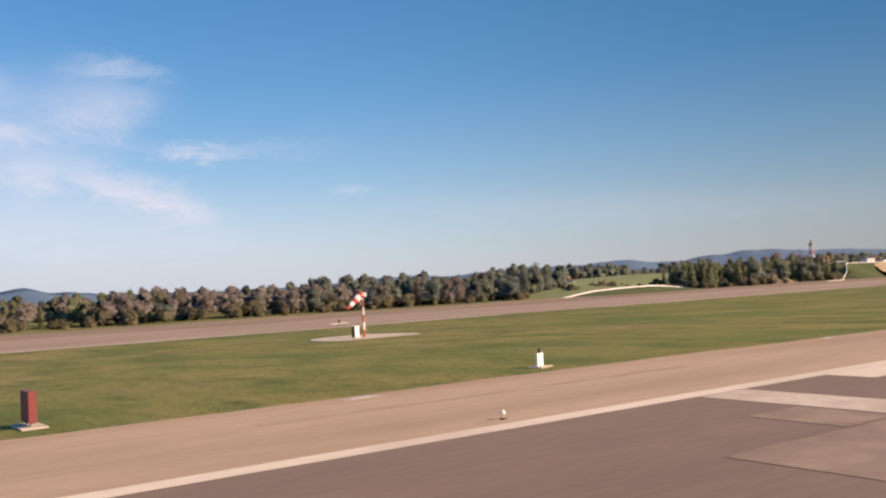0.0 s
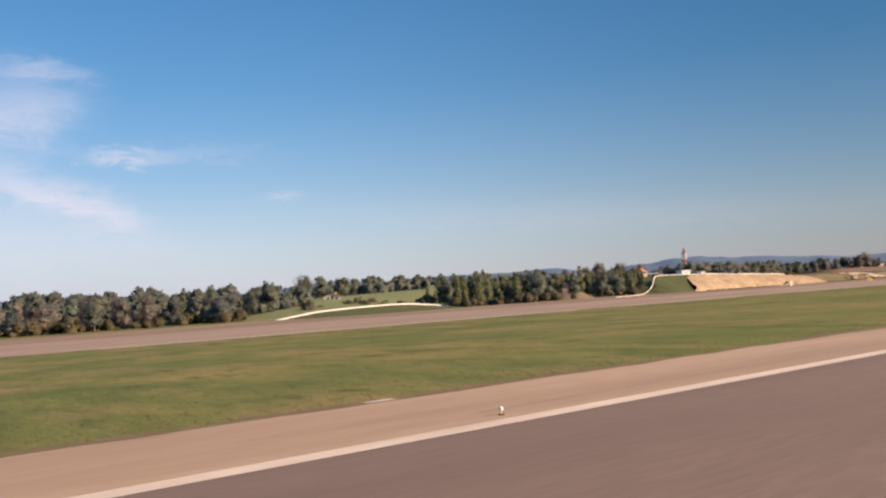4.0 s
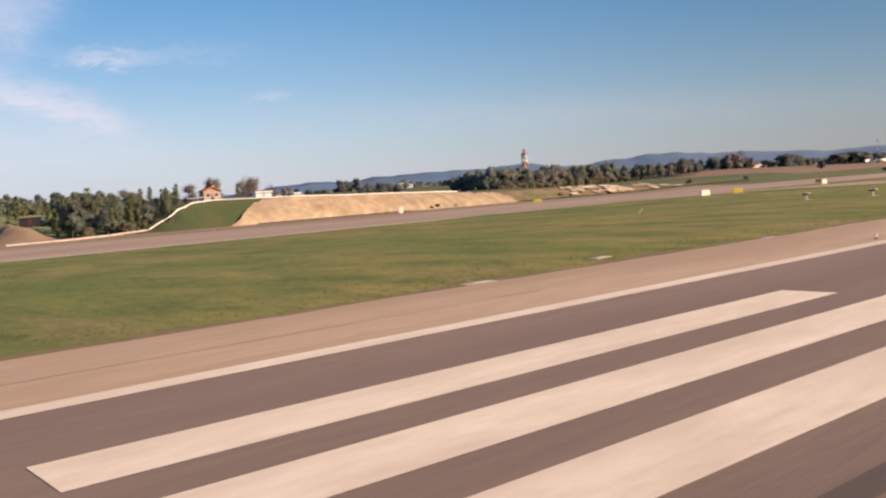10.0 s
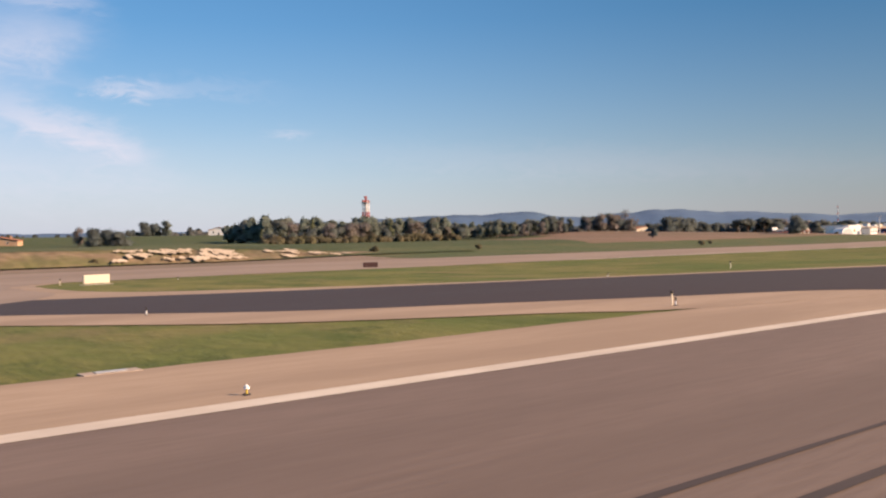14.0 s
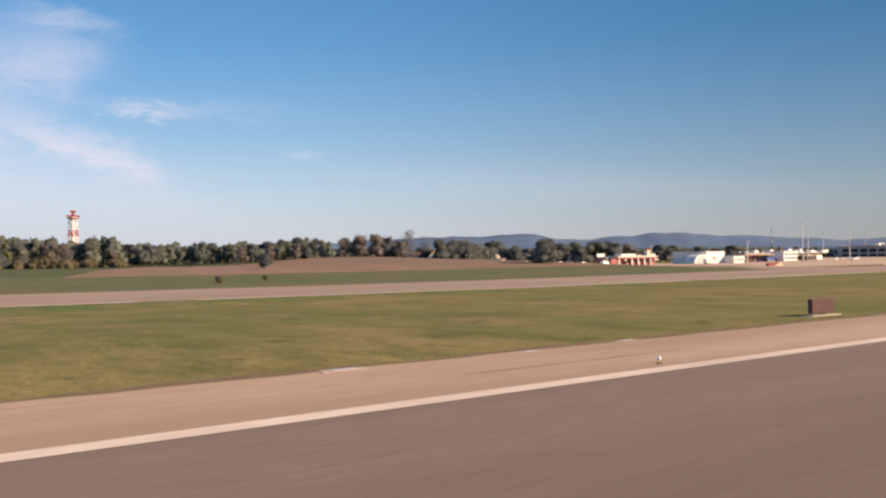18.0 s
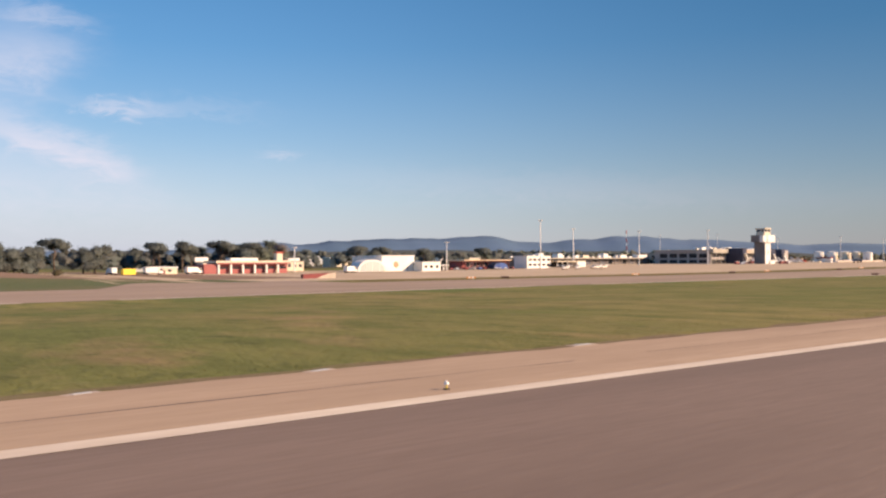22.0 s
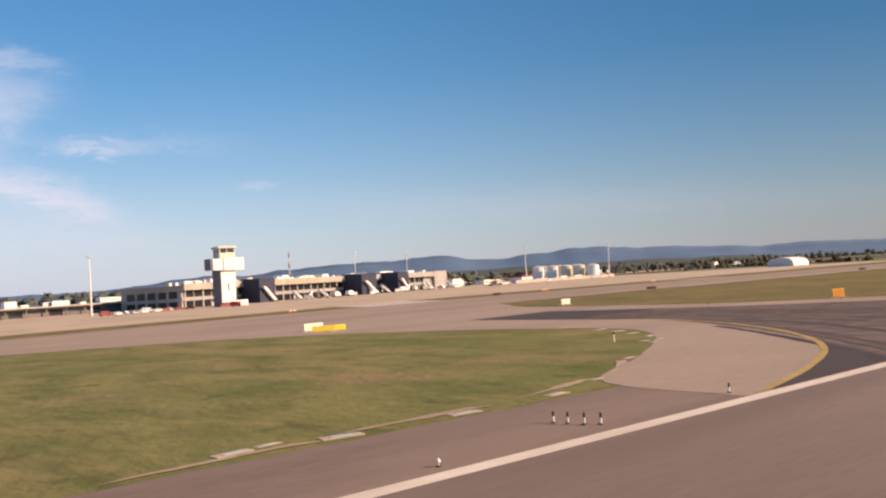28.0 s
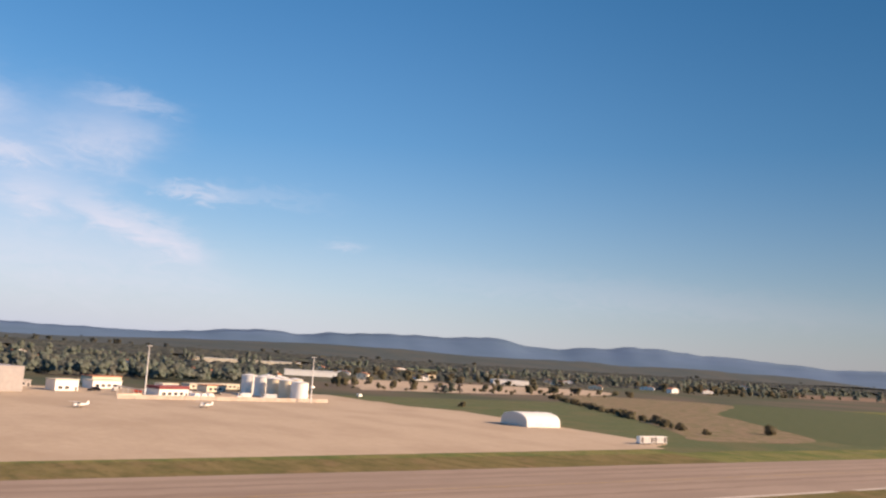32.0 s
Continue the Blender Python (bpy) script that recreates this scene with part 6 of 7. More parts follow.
# bare heap of earth among the young trees, and the dark shed behind it
v, f = [], []
hx_, hy_ = spaced((344, 388, 1.5)), spaced((250, 292, 1.5))
for y in hy_:
    for x in hx_:
        v.append((x, y, -2.6 + 5.2 * math.exp(-((x - 365) / 7.0) ** 2 - (min(0, y - 273) / 8.5) ** 2) * (1 + 0.3 * noise.noise((x * 0.25, y * 0.25, 6)))))
f = [(j * len(hx_) + i, j * len(hx_) + i + 1, (j + 1) * len(hx_) + i + 1, (j + 1) * len(hx_) + i) for j in range(len(hy_) - 1) for i in range(len(hx_) - 1)]
setting(from_lists("earth_heap", v, f, M["dirt"], smooth=True), "bare brown heap of earth among the young trees", "bank")
shed = hall("shed", 368.5, 276, 5.5, 4, 2.1, -20, M["dark"], "dark wooden shed on the earth heap among young trees", z=2.5, roof=M["shade_grey"], roof_h=0.25)
part("door", boxes((-0.5, 0.5, -0.06, 0.0, 0, 1.9)), M["brown_board"], shed)
# house and huts above the cutting
gabled("farmhouse", 428.5, 282, 5.8, 5, 3.7, 1.2, -8, M["ochre"], "small ochre farmhouse with a tiled roof above the cutting", z=5.8)
shed = hall("shed", 437.5, 263, 5.2, 4, 2.0, -12, M["white"], "small bright white shed above the cutting", z=5.6)
part("door", boxes((-0.6, 0.6, -0.05, 0.02, 0, 1.8)), M["steel"], shed)
shed = hall("shed", 449.5, 262, 2.2, 2, 1.3, -12, M["white"], "tiny white hut above the cutting", z=5.2)
part("door", boxes((-0.4, 0.4, -0.05, 0.02, 0, 1.1)), M["steel"], shed)
frame_b = thing("blue_frame", 423, 271, 5.9, -10, "light blue steel gantry frame beside the house", "frame")
for a in (-7, -4, 0, 3.4):
    part("post", boxes((a - 0.12, a + 0.12, -0.12, 0.12, 0, 2.6)), M["blue"], frame_b)
part("beam", boxes((-8, 4, -0.12, 0.12, 1.3, 1.55)), M["steel"], frame_b)
gabled("hut", 275.8, 326, 7, 5, 2.0, 0.9, -30, M["cream"], "low cream farm hut in the field", z=3.0)
gabled("farmhouse", 532, 420, 14, 9, 4.5, 2.2, -35, M["white"], "white farmhouse with a tiled roof on the plain", z=3.0)
gabled("farmhouse", 548, 430, 12, 8, 3.5, 1.8, -30, M["white"], "low white farm building on the plain", z=2.0)
gabled("barn", 592, 500, 19, 9, 2.8, 1.8, -30, M["ochre"], "low ochre barn with a red tiled roof")
gabled("farmhouse", 771, 626, 15, 9, 4.0, 2.0, -30, M["white"], "white farmhouse with a red tiled roof beyond the green field")
gabled("farmhouse", 1055, 454, 19, 9, 5.6, 1.6, -12, M["cream"], "long yellow farmhouse among the oaks")
gabled("farmhouse", 1041, 470, 6.5, 5, 3.0, 1.2, -20, M["white"], "small white farmhouse among the pines")
gabled("farmhouse", 1160, 500, 11, 8, 4.0, 1.8, -25, M["white"], "white farmhouse with a tiled roof behind trees")
gabled("villa", 1190, 436, 12, 9, 3.4, 1.6, -25, M["white"], "white villa near the hangars", z=-1.5)
wr2 = random.Random(31)
for x, y in FAR_HOUSES:
    gabled("far_house", x, y, wr2.uniform(12, 24), wr2.uniform(8, 12), wr2.uniform(3.5, 6.5), wr2.uniform(1.5, 2.5), wr2.uniform(-60, 20), wr2.choice((M["white"], M["cream"], M["white"])), "pale house with a tiled roof on the plain")
for x, y, w, h in FAR_SHEDS:
    hall("far_shed", x, y, w, 18, h, -25, M["white"] if w < 100 else M["cream"], "long pale industrial shed on the plain", "shed")

# fire station with open red bays
fs = thing("fire_station", 1172.5, 388, -2.2, -2, "low fire station with red bays and a cream roof", "fire station")
part("rear_wall", boxes((-20, 20, 6, 14, 0, 5.2)), M["cream"], fs)
part("side_block", boxes((-22, -15.5, 0, 13, 0, 4.6), bevel=0.05), M["bay_red"], fs)
part("roof", boxes((-16.5, 22, -1.0, 14.5, 5.2, 6.3), bevel=0.08), M["cream"], fs)
part("fascia", boxes((-15.6, 21.6, -1.15, -1.0, 4.7, 5.35)), M["bay_red"], fs)
for k in range(6):
    x0 = -15.4 + 6.1 * k
    part("column", boxes((x0, x0 + 0.9, -0.6, 0.2, 0, 5.2), bevel=0.04), M["white"], fs)
    dr = part("bay_door", boxes((x0 + 0.8, x0 + 6.1, 1.0, 1.2, 0, 4.7)), M["bay_red"], fs)
    part("door_glass", boxes((x0 + 1.5, x0 + 5.4, 0.96, 1.02, 2.4, 3.4)), M["window"], dr)
part("hose_tower", boxes((17.2, 20.4, 4, 7.2, 5.4, 10.0), bevel=0.08), M["cream"], fs)
part("tower_cap", boxes((16.8, 20.8, 3.6, 7.6, 10.0, 10.6)), M["red"], fs)
part("roof_block", boxes((-6, 8, 6, 12, 6.3, 7.6), bevel=0.05), M["white"], fs)
hs = hall("store_building", 1136, 400, 13, 8, 3.0, 0, M["cream"], "low cream store building beside the fire station")
windows(hs, [(-4, -2.4, 1.2, 2.2), (2, 3.6, 1.2, 2.2)], 0.0)
part("door", boxes((-0.6, 0.6, -0.05, 0.02, 0, 2.1)), M["dark_red"], hs)
ct = thing("container", 1119.5, 398, None, 8, "bright yellow shipping container on the verge", "container")
part("box", boxes((-3, 3, 0, 2.4, 0.1, 2.7), bevel=0.05), M["sign_yellow"], ct)
part("door", boxes((2.98, 3.05, 0.2, 2.2, 0.3, 2.5)), M["orange"], ct)
bb = thing("billboard", 1155.3, 402, None, -10, "white board on a tall post", "sign")
part("post", boxes((-0.2, 0.2, -0.2, 0.2, 0, 6)), M["steel"], bb)
part("panel", boxes((-3.2, 3.2, -0.25, 0.15, 5.6, 7.8), bevel=0.05), M["white"], bb)
ws = thing("wall_block", 1134, 262, None, 0, "low red-brown sloping blast wall", "wall")
part("wall", prism(bmesh.new(), [(-6, 0), (6.5, 0), (6.5, 1.9), (-6, 1.5)], 0, 1.6), M["dark_red"], ws)
part("pale_side", prism(bmesh.new(), [(-1, 0), (6.7, 0), (6.7, 2.0), (4, 1.7)], -0.15, 0.0), M["concrete"], ws)

vl = hall("villa", 1226, 440, 15, 9, 4.6, -3, M["cream"], "long pale villa with a flat roof behind the hangars", "house", z=-1.2, roof=M["pale_clad"])
windows(vl, [(-5.5 + 3.4 * k, -3.9 + 3.4 * k, 1.6, 3.2) for k in range(4)], 0.0)
part("upper_floor", boxes((-2, 6, 2, 8, 5.1, 6.6), bevel=0.05), M["white"], vl)
# arched hangar and the big white one
ar = thing("arched_hangar", 1242.5, 385, -1.9, -4, "white fabric hangar with an arched roof", "hangar")
out = [(8.8 * math.cos(radians(a)), 6.3 * math.sin(radians(a)) ** 0.8) for a in range(0, 181, 12)]
part("shell", prism(bmesh.new(), out, 0, 9), M["white"], ar)
part("front_panel", prism(bmesh.new(), [(x * 0.86, z * 0.86) for x, z in out], -0.06, 0.02), M["steel"], ar)
for a in (-4.2, 0.0, 4.2):
    part("door_post", boxes((a - 0.12, a + 0.12, -0.15, -0.06, 0, 4.9)), M["white"], ar)
hg = hall("hangar", 1261.5, 388, 21, 30, 8.2, -2, M["white"], "large white metal hangar with a cream front", "hangar", z=-1.9, roof=M["white"], roof_h=0.35)
part("front_cladding", boxes((-10.3, 10.3, -0.12, 0.0, 0.0, 8.0)), M["white"], hg)
part("round_mark", tubes(((-1.5, -0.13, 3.6), (-1.5, -0.2, 3.6), 1.7, 1.7), sides=20), M["ochre"], hg, "faded ochre round emblem")
part("small_door", boxes((5.5, 6.6, -0.16, -0.1, 0, 2.2)), M["steel"], hg)
sw = hall("office_block", 1277.3, 379, 12.3, 8, 4.3, -2, M["white"], "small flat-roofed white office block", z=-1.6)
windows(sw, [(-4.6, -3, 1.4, 2.8), (-1, 0.8, 1.4, 2.8), (3, 4.6, 1.4, 2.8)], 0.0)
sb = hall("office_block", 1290, 384, 6, 6, 2.6, -2, M["dark"], "small dark hut beside the white office", z=-1.6)
part("door", boxes((-0.5, 0.5, -0.05, 0.02, 0, 2.0)), M["steel"], sb)
br = thing("aviation_club", 1340.5, 404, -1.3, -2, "long low club building with a red-brown flat roof", "building")
part("wall", boxes((-18, 18, 2, 14, 0, 4.6)), M["dark_red"], br)
part("roof", boxes((-19, 19, -1.5, 15, 4.7, 5.5), bevel=0.05), M["cream"], br)
part("fascia", boxes((-18.9, 18.9, -1.62, -1.5, 4.75, 5.3)), M["ochre"], br)
windows(br, [(-15 + 5 * k, -11.5 + 5 * k, 1.2, 3.6) for k in range(6)], 2.0)
for k in range(7):
    part("post", boxes((-17.4 + 5.7 * k, -17.1 + 5.7 * k, -1.2, -0.9, 0, 4.7)), M["dark_red"], br)
dm = thing("dark_dome", 1345, 396, -1.3, 0, "low dark blue rounded shelter beside the club", "shelter")
part("shell", prism(bmesh.new(), [(6.5 * math.cos(radians(a)), 4.0 * math.sin(radians(a))) for a in range(0, 181, 15)], 0, 6), M["dark_clad"], dm)
part("front", prism(bmesh.new(), [(5.8 * math.cos(radians(a)), 3.5 * math.sin(radians(a))) for a in range(0, 181, 15)], -0.05, 0.02), M["blue"], dm)
hb = hall("white_office", 1382.7, 401, 20.8, 12, 7.0, -1, M["white"], "two-storey white office with bands of windows", z=-1.0)
for z0 in (1.2, 4.4):
    windows(hb, [(-8.9 + 4.0 * k, -6.3 + 4.0 * k, z0, z0 + 1.3) for k in range(5)], 0.0)
part("door", boxes((9.2, 10.1, -0.06, 0.02, 0, 2.2)), M["dark"], hb)
part("roof_box", boxes((4, 8, 4, 8, 7.5, 9.2), bevel=0.05), M["white"], hb)
ls = thing("carport", 1408, 396, -0.8, -2, "long low dark carport with a pale end wall", "shelter")
part("roof", boxes((-13, 13, 0, 9, 3.4, 4.0), bevel=0.05), M["cream"], ls)
part("rear", boxes((-13, 13, 8.6, 9, 0, 3.4)), M["dark"], ls)
part("end_wall", boxes((5.5, 13, 0, 9, 0, 3.5)), M["white"], ls)
for k in range(5):
    part("post", boxes((-12.8 + 4.4 * k, -12.5 + 4.4 * k, 0.1, 0.4, 0, 3.4)), M["steel"], ls)

# long low gallery before the town
gl = thing("departure_gallery", 1535, 486, -1.0, 4, "long low concrete gallery with a flat overhanging roof", "building")
part("wall", boxes((-95, 82, 3, 18, 0, 5.6)), M["shade_grey"], gl)
part("roof", boxes((-97, 84, -1, 20, 5.6, 6.5), bevel=0.08), M["pale_clad"], gl)
for k in range(18):
    part("column", boxes((-94 + 10.2 * k, -93.4 + 10.2 * k, 0.6, 1.2, 0, 5.6)), M["shade_grey"], gl)
    pw = part("window_bay", boxes((-91.5 + 10.2 * k, -84.8 + 10.2 * k, 2.9, 3.02, 1.4 if k % 3 else 3.0, 4.4)), M["window"] if k % 2 else M["dull_grey"], gl)
for a, w, h in ((-70, 7, 3), (-40, 5, 4), (-8, 8, 2.5), (20, 6, 4.2), (44, 9, 3), (70, 14, 3.4)):
    part("roof_box", boxes((a, a + w, 6, 12, 6.5, 6.5 + h * 0.8), bevel=0.06), M["white"] if h > 2.6 else M["cream"], gl)

gal_rng = random.Random(4)
for k in range(16):
    u = -92 + 10.8 * k + gal_rng.uniform(-3, 3)
    w_, h_ = gal_rng.uniform(1.6, 5.5), gal_rng.uniform(0.8, 2.2)
    part("roof_unit", boxes((u, u + w_, 8, 8 + w_ * 0.7, 6.5, 6.5 + h_), bevel=0.05), M["white"] if k % 3 else M["steel"], gl)
for k in range(18):
    x_, y_ = 1330 + 17 * k + gal_rng.uniform(-6, 6), gal_rng.uniform(620, 760)
    w_, h_ = gal_rng.uniform(9, 24), gal_rng.uniform(4, 8)
    hall("town_block", x_, y_, w_, 10, h_, gal_rng.uniform(-20, 20), M[gal_rng.choice(("white", "cream", "white", "pale_clad"))], "pale flat-roofed block at the town's edge", z=-1.0)

# ---- control tower ----
tw = thing("control_tower", 1624.4, 388.5, 0.0, -4, "white control tower with a wide boxed gallery and glazed cab", "control tower")
# the shaded west side's darkness is put into shade_grey on shaft and rear
part("shaft", boxes((-3.5, 3.6, -4.0, 5.8, 0, 18), bevel=0.08), M["shade_grey"], tw, "grey concrete shaft, darkened for its shaded flanks")
part("front_cladding", boxes((-3.3, 3.7, -4.22, -3.98, 0, 17.6), bevel=0.03), M["white"], tw)
part("slot_window", boxes((-0.1, 0.5, -4.28, -4.2, 7.5, 11.0)), M["window"], tw)
part("door", boxes((1.4, 2.5, -4.28, -4.2, 0, 2.3)), M["dark"], tw)
part("gallery", boxes((-7.3, -2.45, -5.2, -1.8, 17.2, 22.6), bevel=0.12), M["white"], tw)
part("gallery_front", boxes((-2.15, 7.9, -5.5, -1.8, 17.0, 22.8), bevel=0.12), M["white"], tw)
part("gallery_joint", boxes((-2.6, -2.0, -5.0, -2.0, 17.2, 22.6)), M["dark"], tw)
part("gallery_rear", boxes((-6.9, 5.6, -1.85, 6.4, 17.4, 22.8), bevel=0.1), M["shade_grey"], tw)
part("cab_base", boxes((-3.4, 4.4, -3.9, 4.0, 22.7, 25.4), bevel=0.3), M["cream"], tw)
part("cab_glass", boxes((-3.2, 4.2, -3.6, 3.7, 25.4, 27.4)), M["window"], tw)
for mx_, my_ in ((-3.2, -3.6), (0.5, -3.6), (4.2, -3.6), (-3.2, 0.1), (4.2, 0.1), (-3.2, 3.7), (4.2, 3.7)):
    part("mullion", boxes((mx_ - 0.15, mx_ + 0.15, my_ - 0.15, my_ + 0.15, 25.4, 27.4)), M["white"], tw)
part("cab_roof", boxes((-4.0, 5.0, -4.4, 4.5, 27.4, 28.4), bevel=0.2), M["cream"], tw)
part("antenna", tubes(((1.5, 0, 28.2), (1.5, 0, 31.5), 0.06), ((-2, 1, 28.2), (-2, 1, 30.5), 0.05), sides=6), M["steel"], tw)
part("entrance_block", boxes((3.6, 9.5, -4.5, 3.0, 0, 2.8), bevel=0.06), M["white"], tw)

# ---- terminal ----
ang = math.degrees(math.atan2(48, 172))
tm = thing("terminal", 1685, 451, -0.3, ang, "long grey two-storey terminal with dark window bands and pale roof edge", "terminal")
part("wall", boxes((-62, 181, 3, 52, 0, 11.6)), M["grey_clad"], tm)
part("roof", boxes((-63, 181.6, 2, 53, 11.6, 12.2)), M["pale_clad"], tm)
part("fascia", boxes((-62, 135, 0.4, 3.0, 9.4, 12.9), bevel=0.05), M["pale_clad"], tm)
part("fascia_end", boxes((135.1, 166, 0.4, 3.0, 9.4, 12.9), bevel=0.05), M["grey_clad"], tm)
part("end_wall", boxes((166, 182, 0.2, 52.5, 0, 13.2), bevel=0.05), M["grey_clad"], tm)
part("spandrel", boxes((-62, 166, 2.35, 3.0, 4.0, 5.8)), M["grey_clad"], tm)
for k in range(19):
    x0 = -60 + 12.0 * k
    if x0 + 12 > 167:
        break
    part("column", boxes((x0 - 0.45, x0 + 0.45, 2.2, 3.0, 0, 9.4)), M["pale_clad"], tm)
    for z0, z1 in ((5.8, 9.3), (0.4, 3.9)):
        fr = part("window", boxes((x0 + 0.6, x0 + 11.4, 2.8, 2.98, z0, z1)), M["tinted"], tm)
        part("mullion", boxes((x0 + 5.8, x0 + 6.2, 2.6, 2.82, z0, z1)), M["pale_clad"], fr)
for x0, x1, dep in ((-21, -9, 12), (66, 81, 13), (104, 116, 13)):
    dk = part("dark_stairwell", boxes((x0, x1, -dep, 3.0, 0.0, 13.2), bevel=0.08), M["dark_clad"], tm)
    part("dark_cap", boxes((x0 - 0.2, x1 + 0.2, -dep - 0.2, 3.0, 13.2, 13.6)), M["dark_clad"], dk)
    bm = bmesh.new()
    y0 = -dep - 0.6
    prism(bm, [(x0 + 1, 9.0), (x0 + 3, 9.0), (x1 - 1, 1.2), (x1 - 3.2, 1.2)], y0 - 1.6, y0)
    part("white_stair", bm, M["white"], dk)
for a, w, d, h in ((-50, 10, 8, 2.2), (-32, 6, 6, 3), (4, 30, 10, 1.6), (44, 8, 8, 2.2), (60, 6, 6, 2.6), (84, 12, 8, 1.8), (120, 14, 9, 2.6), (138, 10, 7, 1.5), (152, 8, 8, 2.4), (24, 6, 6, 3.0), (96, 5, 5, 2.2)):
    part("roof_unit", boxes((a, a + w, 14, 14 + d, 12.2, 12.2 + h), bevel=0.08), M["white"], tm)
for x0 in (20, 118):
    st = part("ground_stair", prism(bmesh.new(), [(x0, 0.3), (x0 + 1.4, 0.3), (x0 + 5.4, 4.6), (x0 + 3.8, 4.6)], -9, -7.4), M["white"], tm)
    part("stair_leg", boxes((x0 + 4.2, x0 + 4.6, -8.8, -8.4, 0, 4.5)), M["steel"], st)
for z0, z1 in ((1.0, 3.6), (5.4, 9.0)):
    for k in range(5):
        part("end_window", boxes((-62.12, -61.98, 6 + 8.6 * k, 12.6 + 8.6 * k, z0, z1)), M["tinted"], tm)
# white plant and pipes crowding the roof's front edge
roof_rng = random.Random(31)
for k in range(46):
    u = -58 + 4.9 * k + roof_rng.uniform(-1.5, 1.5)
    w_, h_ = roof_rng.uniform(1.4, 4.6), roof_rng.uniform(0.7, 2.1)
    v_ = roof_rng.uniform(4, 20)
    part("roof_unit", boxes((u, u + w_, v_, v_ + w_ * 0.7, 12.2, 12.2 + h_ + 0.03 * v_), bevel=0.06), M["white"] if k % 4 else M["cream"], tm)
for u0, u1 in ((-12, 9), (13, 28), (31, 43)):
    part("sign_bar", boxes((u0, u1, 0.28, 0.42, 10.6, 11.9)), M["ochre"], tm, "faded yellow sign bar")
wg = hall("terminal_wing", 1664, 497, 38, 34, 9.4, 4, M["pale_clad"], "grey side wing of the terminal", "terminal", z=-0.5, roof=M["pale_clad"], roof_h=0.8)
windows(wg, [(-4, 5, 4.5, 8.0), (7, 16, 4.5, 8.0)], 0.0)
part("roof_unit", boxes((-12, 2, 6, 14, 10.2, 13.0), bevel=0.1), M["white"], wg)
for k in range(2):
    part("side_window", boxes((-19.1, -18.98, 3 + 7.6 * k, 9 + 7.6 * k, 4.4, 7.8)), M["tinted"], wg)
    part("side_door", boxes((-19.1, -18.98, 3.5 + 7.6 * k, 7 + 7.6 * k, 0.2, 3.2)), M["dark"], wg)
for x, y, w, d, h, m, r in ((1886, 518, 14, 9, 6.0, "white", "cream"), (1917, 552, 20, 10, 4.6, "white", "cream"), (1936, 491, 20, 11, 4.4, "white", "dark_red"), (1997, 584, 44, 8, 3.2, "cream", "cream"),
                            (1985, 552, 16, 9, 4.0, "cream", "tile"), (1958, 560, 12, 8, 3.6, "white", "cream"), (1868, 545, 12, 8, 3.6, "grey_clad", "pale_clad"), (1930, 600, 22, 12, 5.0, "cream", "tile")):
    hb2 = hall("service_building", x, y, w, d, h, 20, M[m], "low pale service building beside the terminal" if r != "dark_red" else "white-walled shed with a dark red roof beside the apron", z=-0.2, roof=M[r], roof_h=0.5 if r != "dark_red" else 1.6)
    windows(hb2, [(-w / 2 + 2 + 4 * k, -w / 2 + 4.4 + 4 * k, 1.2, 2.6) for k in range(int(w / 4) - 1)], 0.0)
    part("door", boxes((w / 2 - 2, w / 2 - 0.9, -0.05, 0.02, 0, 2.2)), M["dark"], hb2)
rmp = thing("covered_walkway", 1913, 492, -0.1, 21, "sloping grey covered walkway beside the apron", "walkway")
part("roof", prism(bmesh.new(), [(-9, 5.6), (-9, 5.1), (9, 2.6), (9, 3.1)], 0, 4), M["dull_grey"], rmp)
for k in range(6):
    part("post", boxes((-8.6 + 3.4 * k, -8.4 + 3.4 * k, 0.3, 0.5, 0, 5.1 - 0.47 * k)), M["steel"], rmp)
part("parapet", boxes((-9, 9, 0.05, 0.2, 0, 1.1)), M["cream"], rmp)
tent0 = thing("dome_tent", 1948, 487, -0.1, 20, "small white domed tent beside the apron", "tent", "white domed tents")
part("shell", prism(bmesh.new(), [(2.3 * math.cos(radians(a)), 2.6 * math.sin(radians(a)) ** 0.8) for a in range(0, 181, 15)], 0, 5), M["white"], tent0)
part("flap", boxes((-0.8, 0.8, -0.05, 0.02, 0, 1.8)), M["steel"], tent0)
for k in range(1, 3):
    copy_thing(tent0, spot(1948 + 4.8 * k, 487 + 1.8 * k, -0.1, 20))
wl_ = thing("perimeter_wall", 1958, 470, -0.1, 4, "low pale concrete wall along the apron's far edge", "wall")
for k in range(14):
    part("panel", boxes((-60 + 9 * k, -51.3 + 9 * k, 0, 0.3, 0, 2.2)), M["concrete"], wl_)

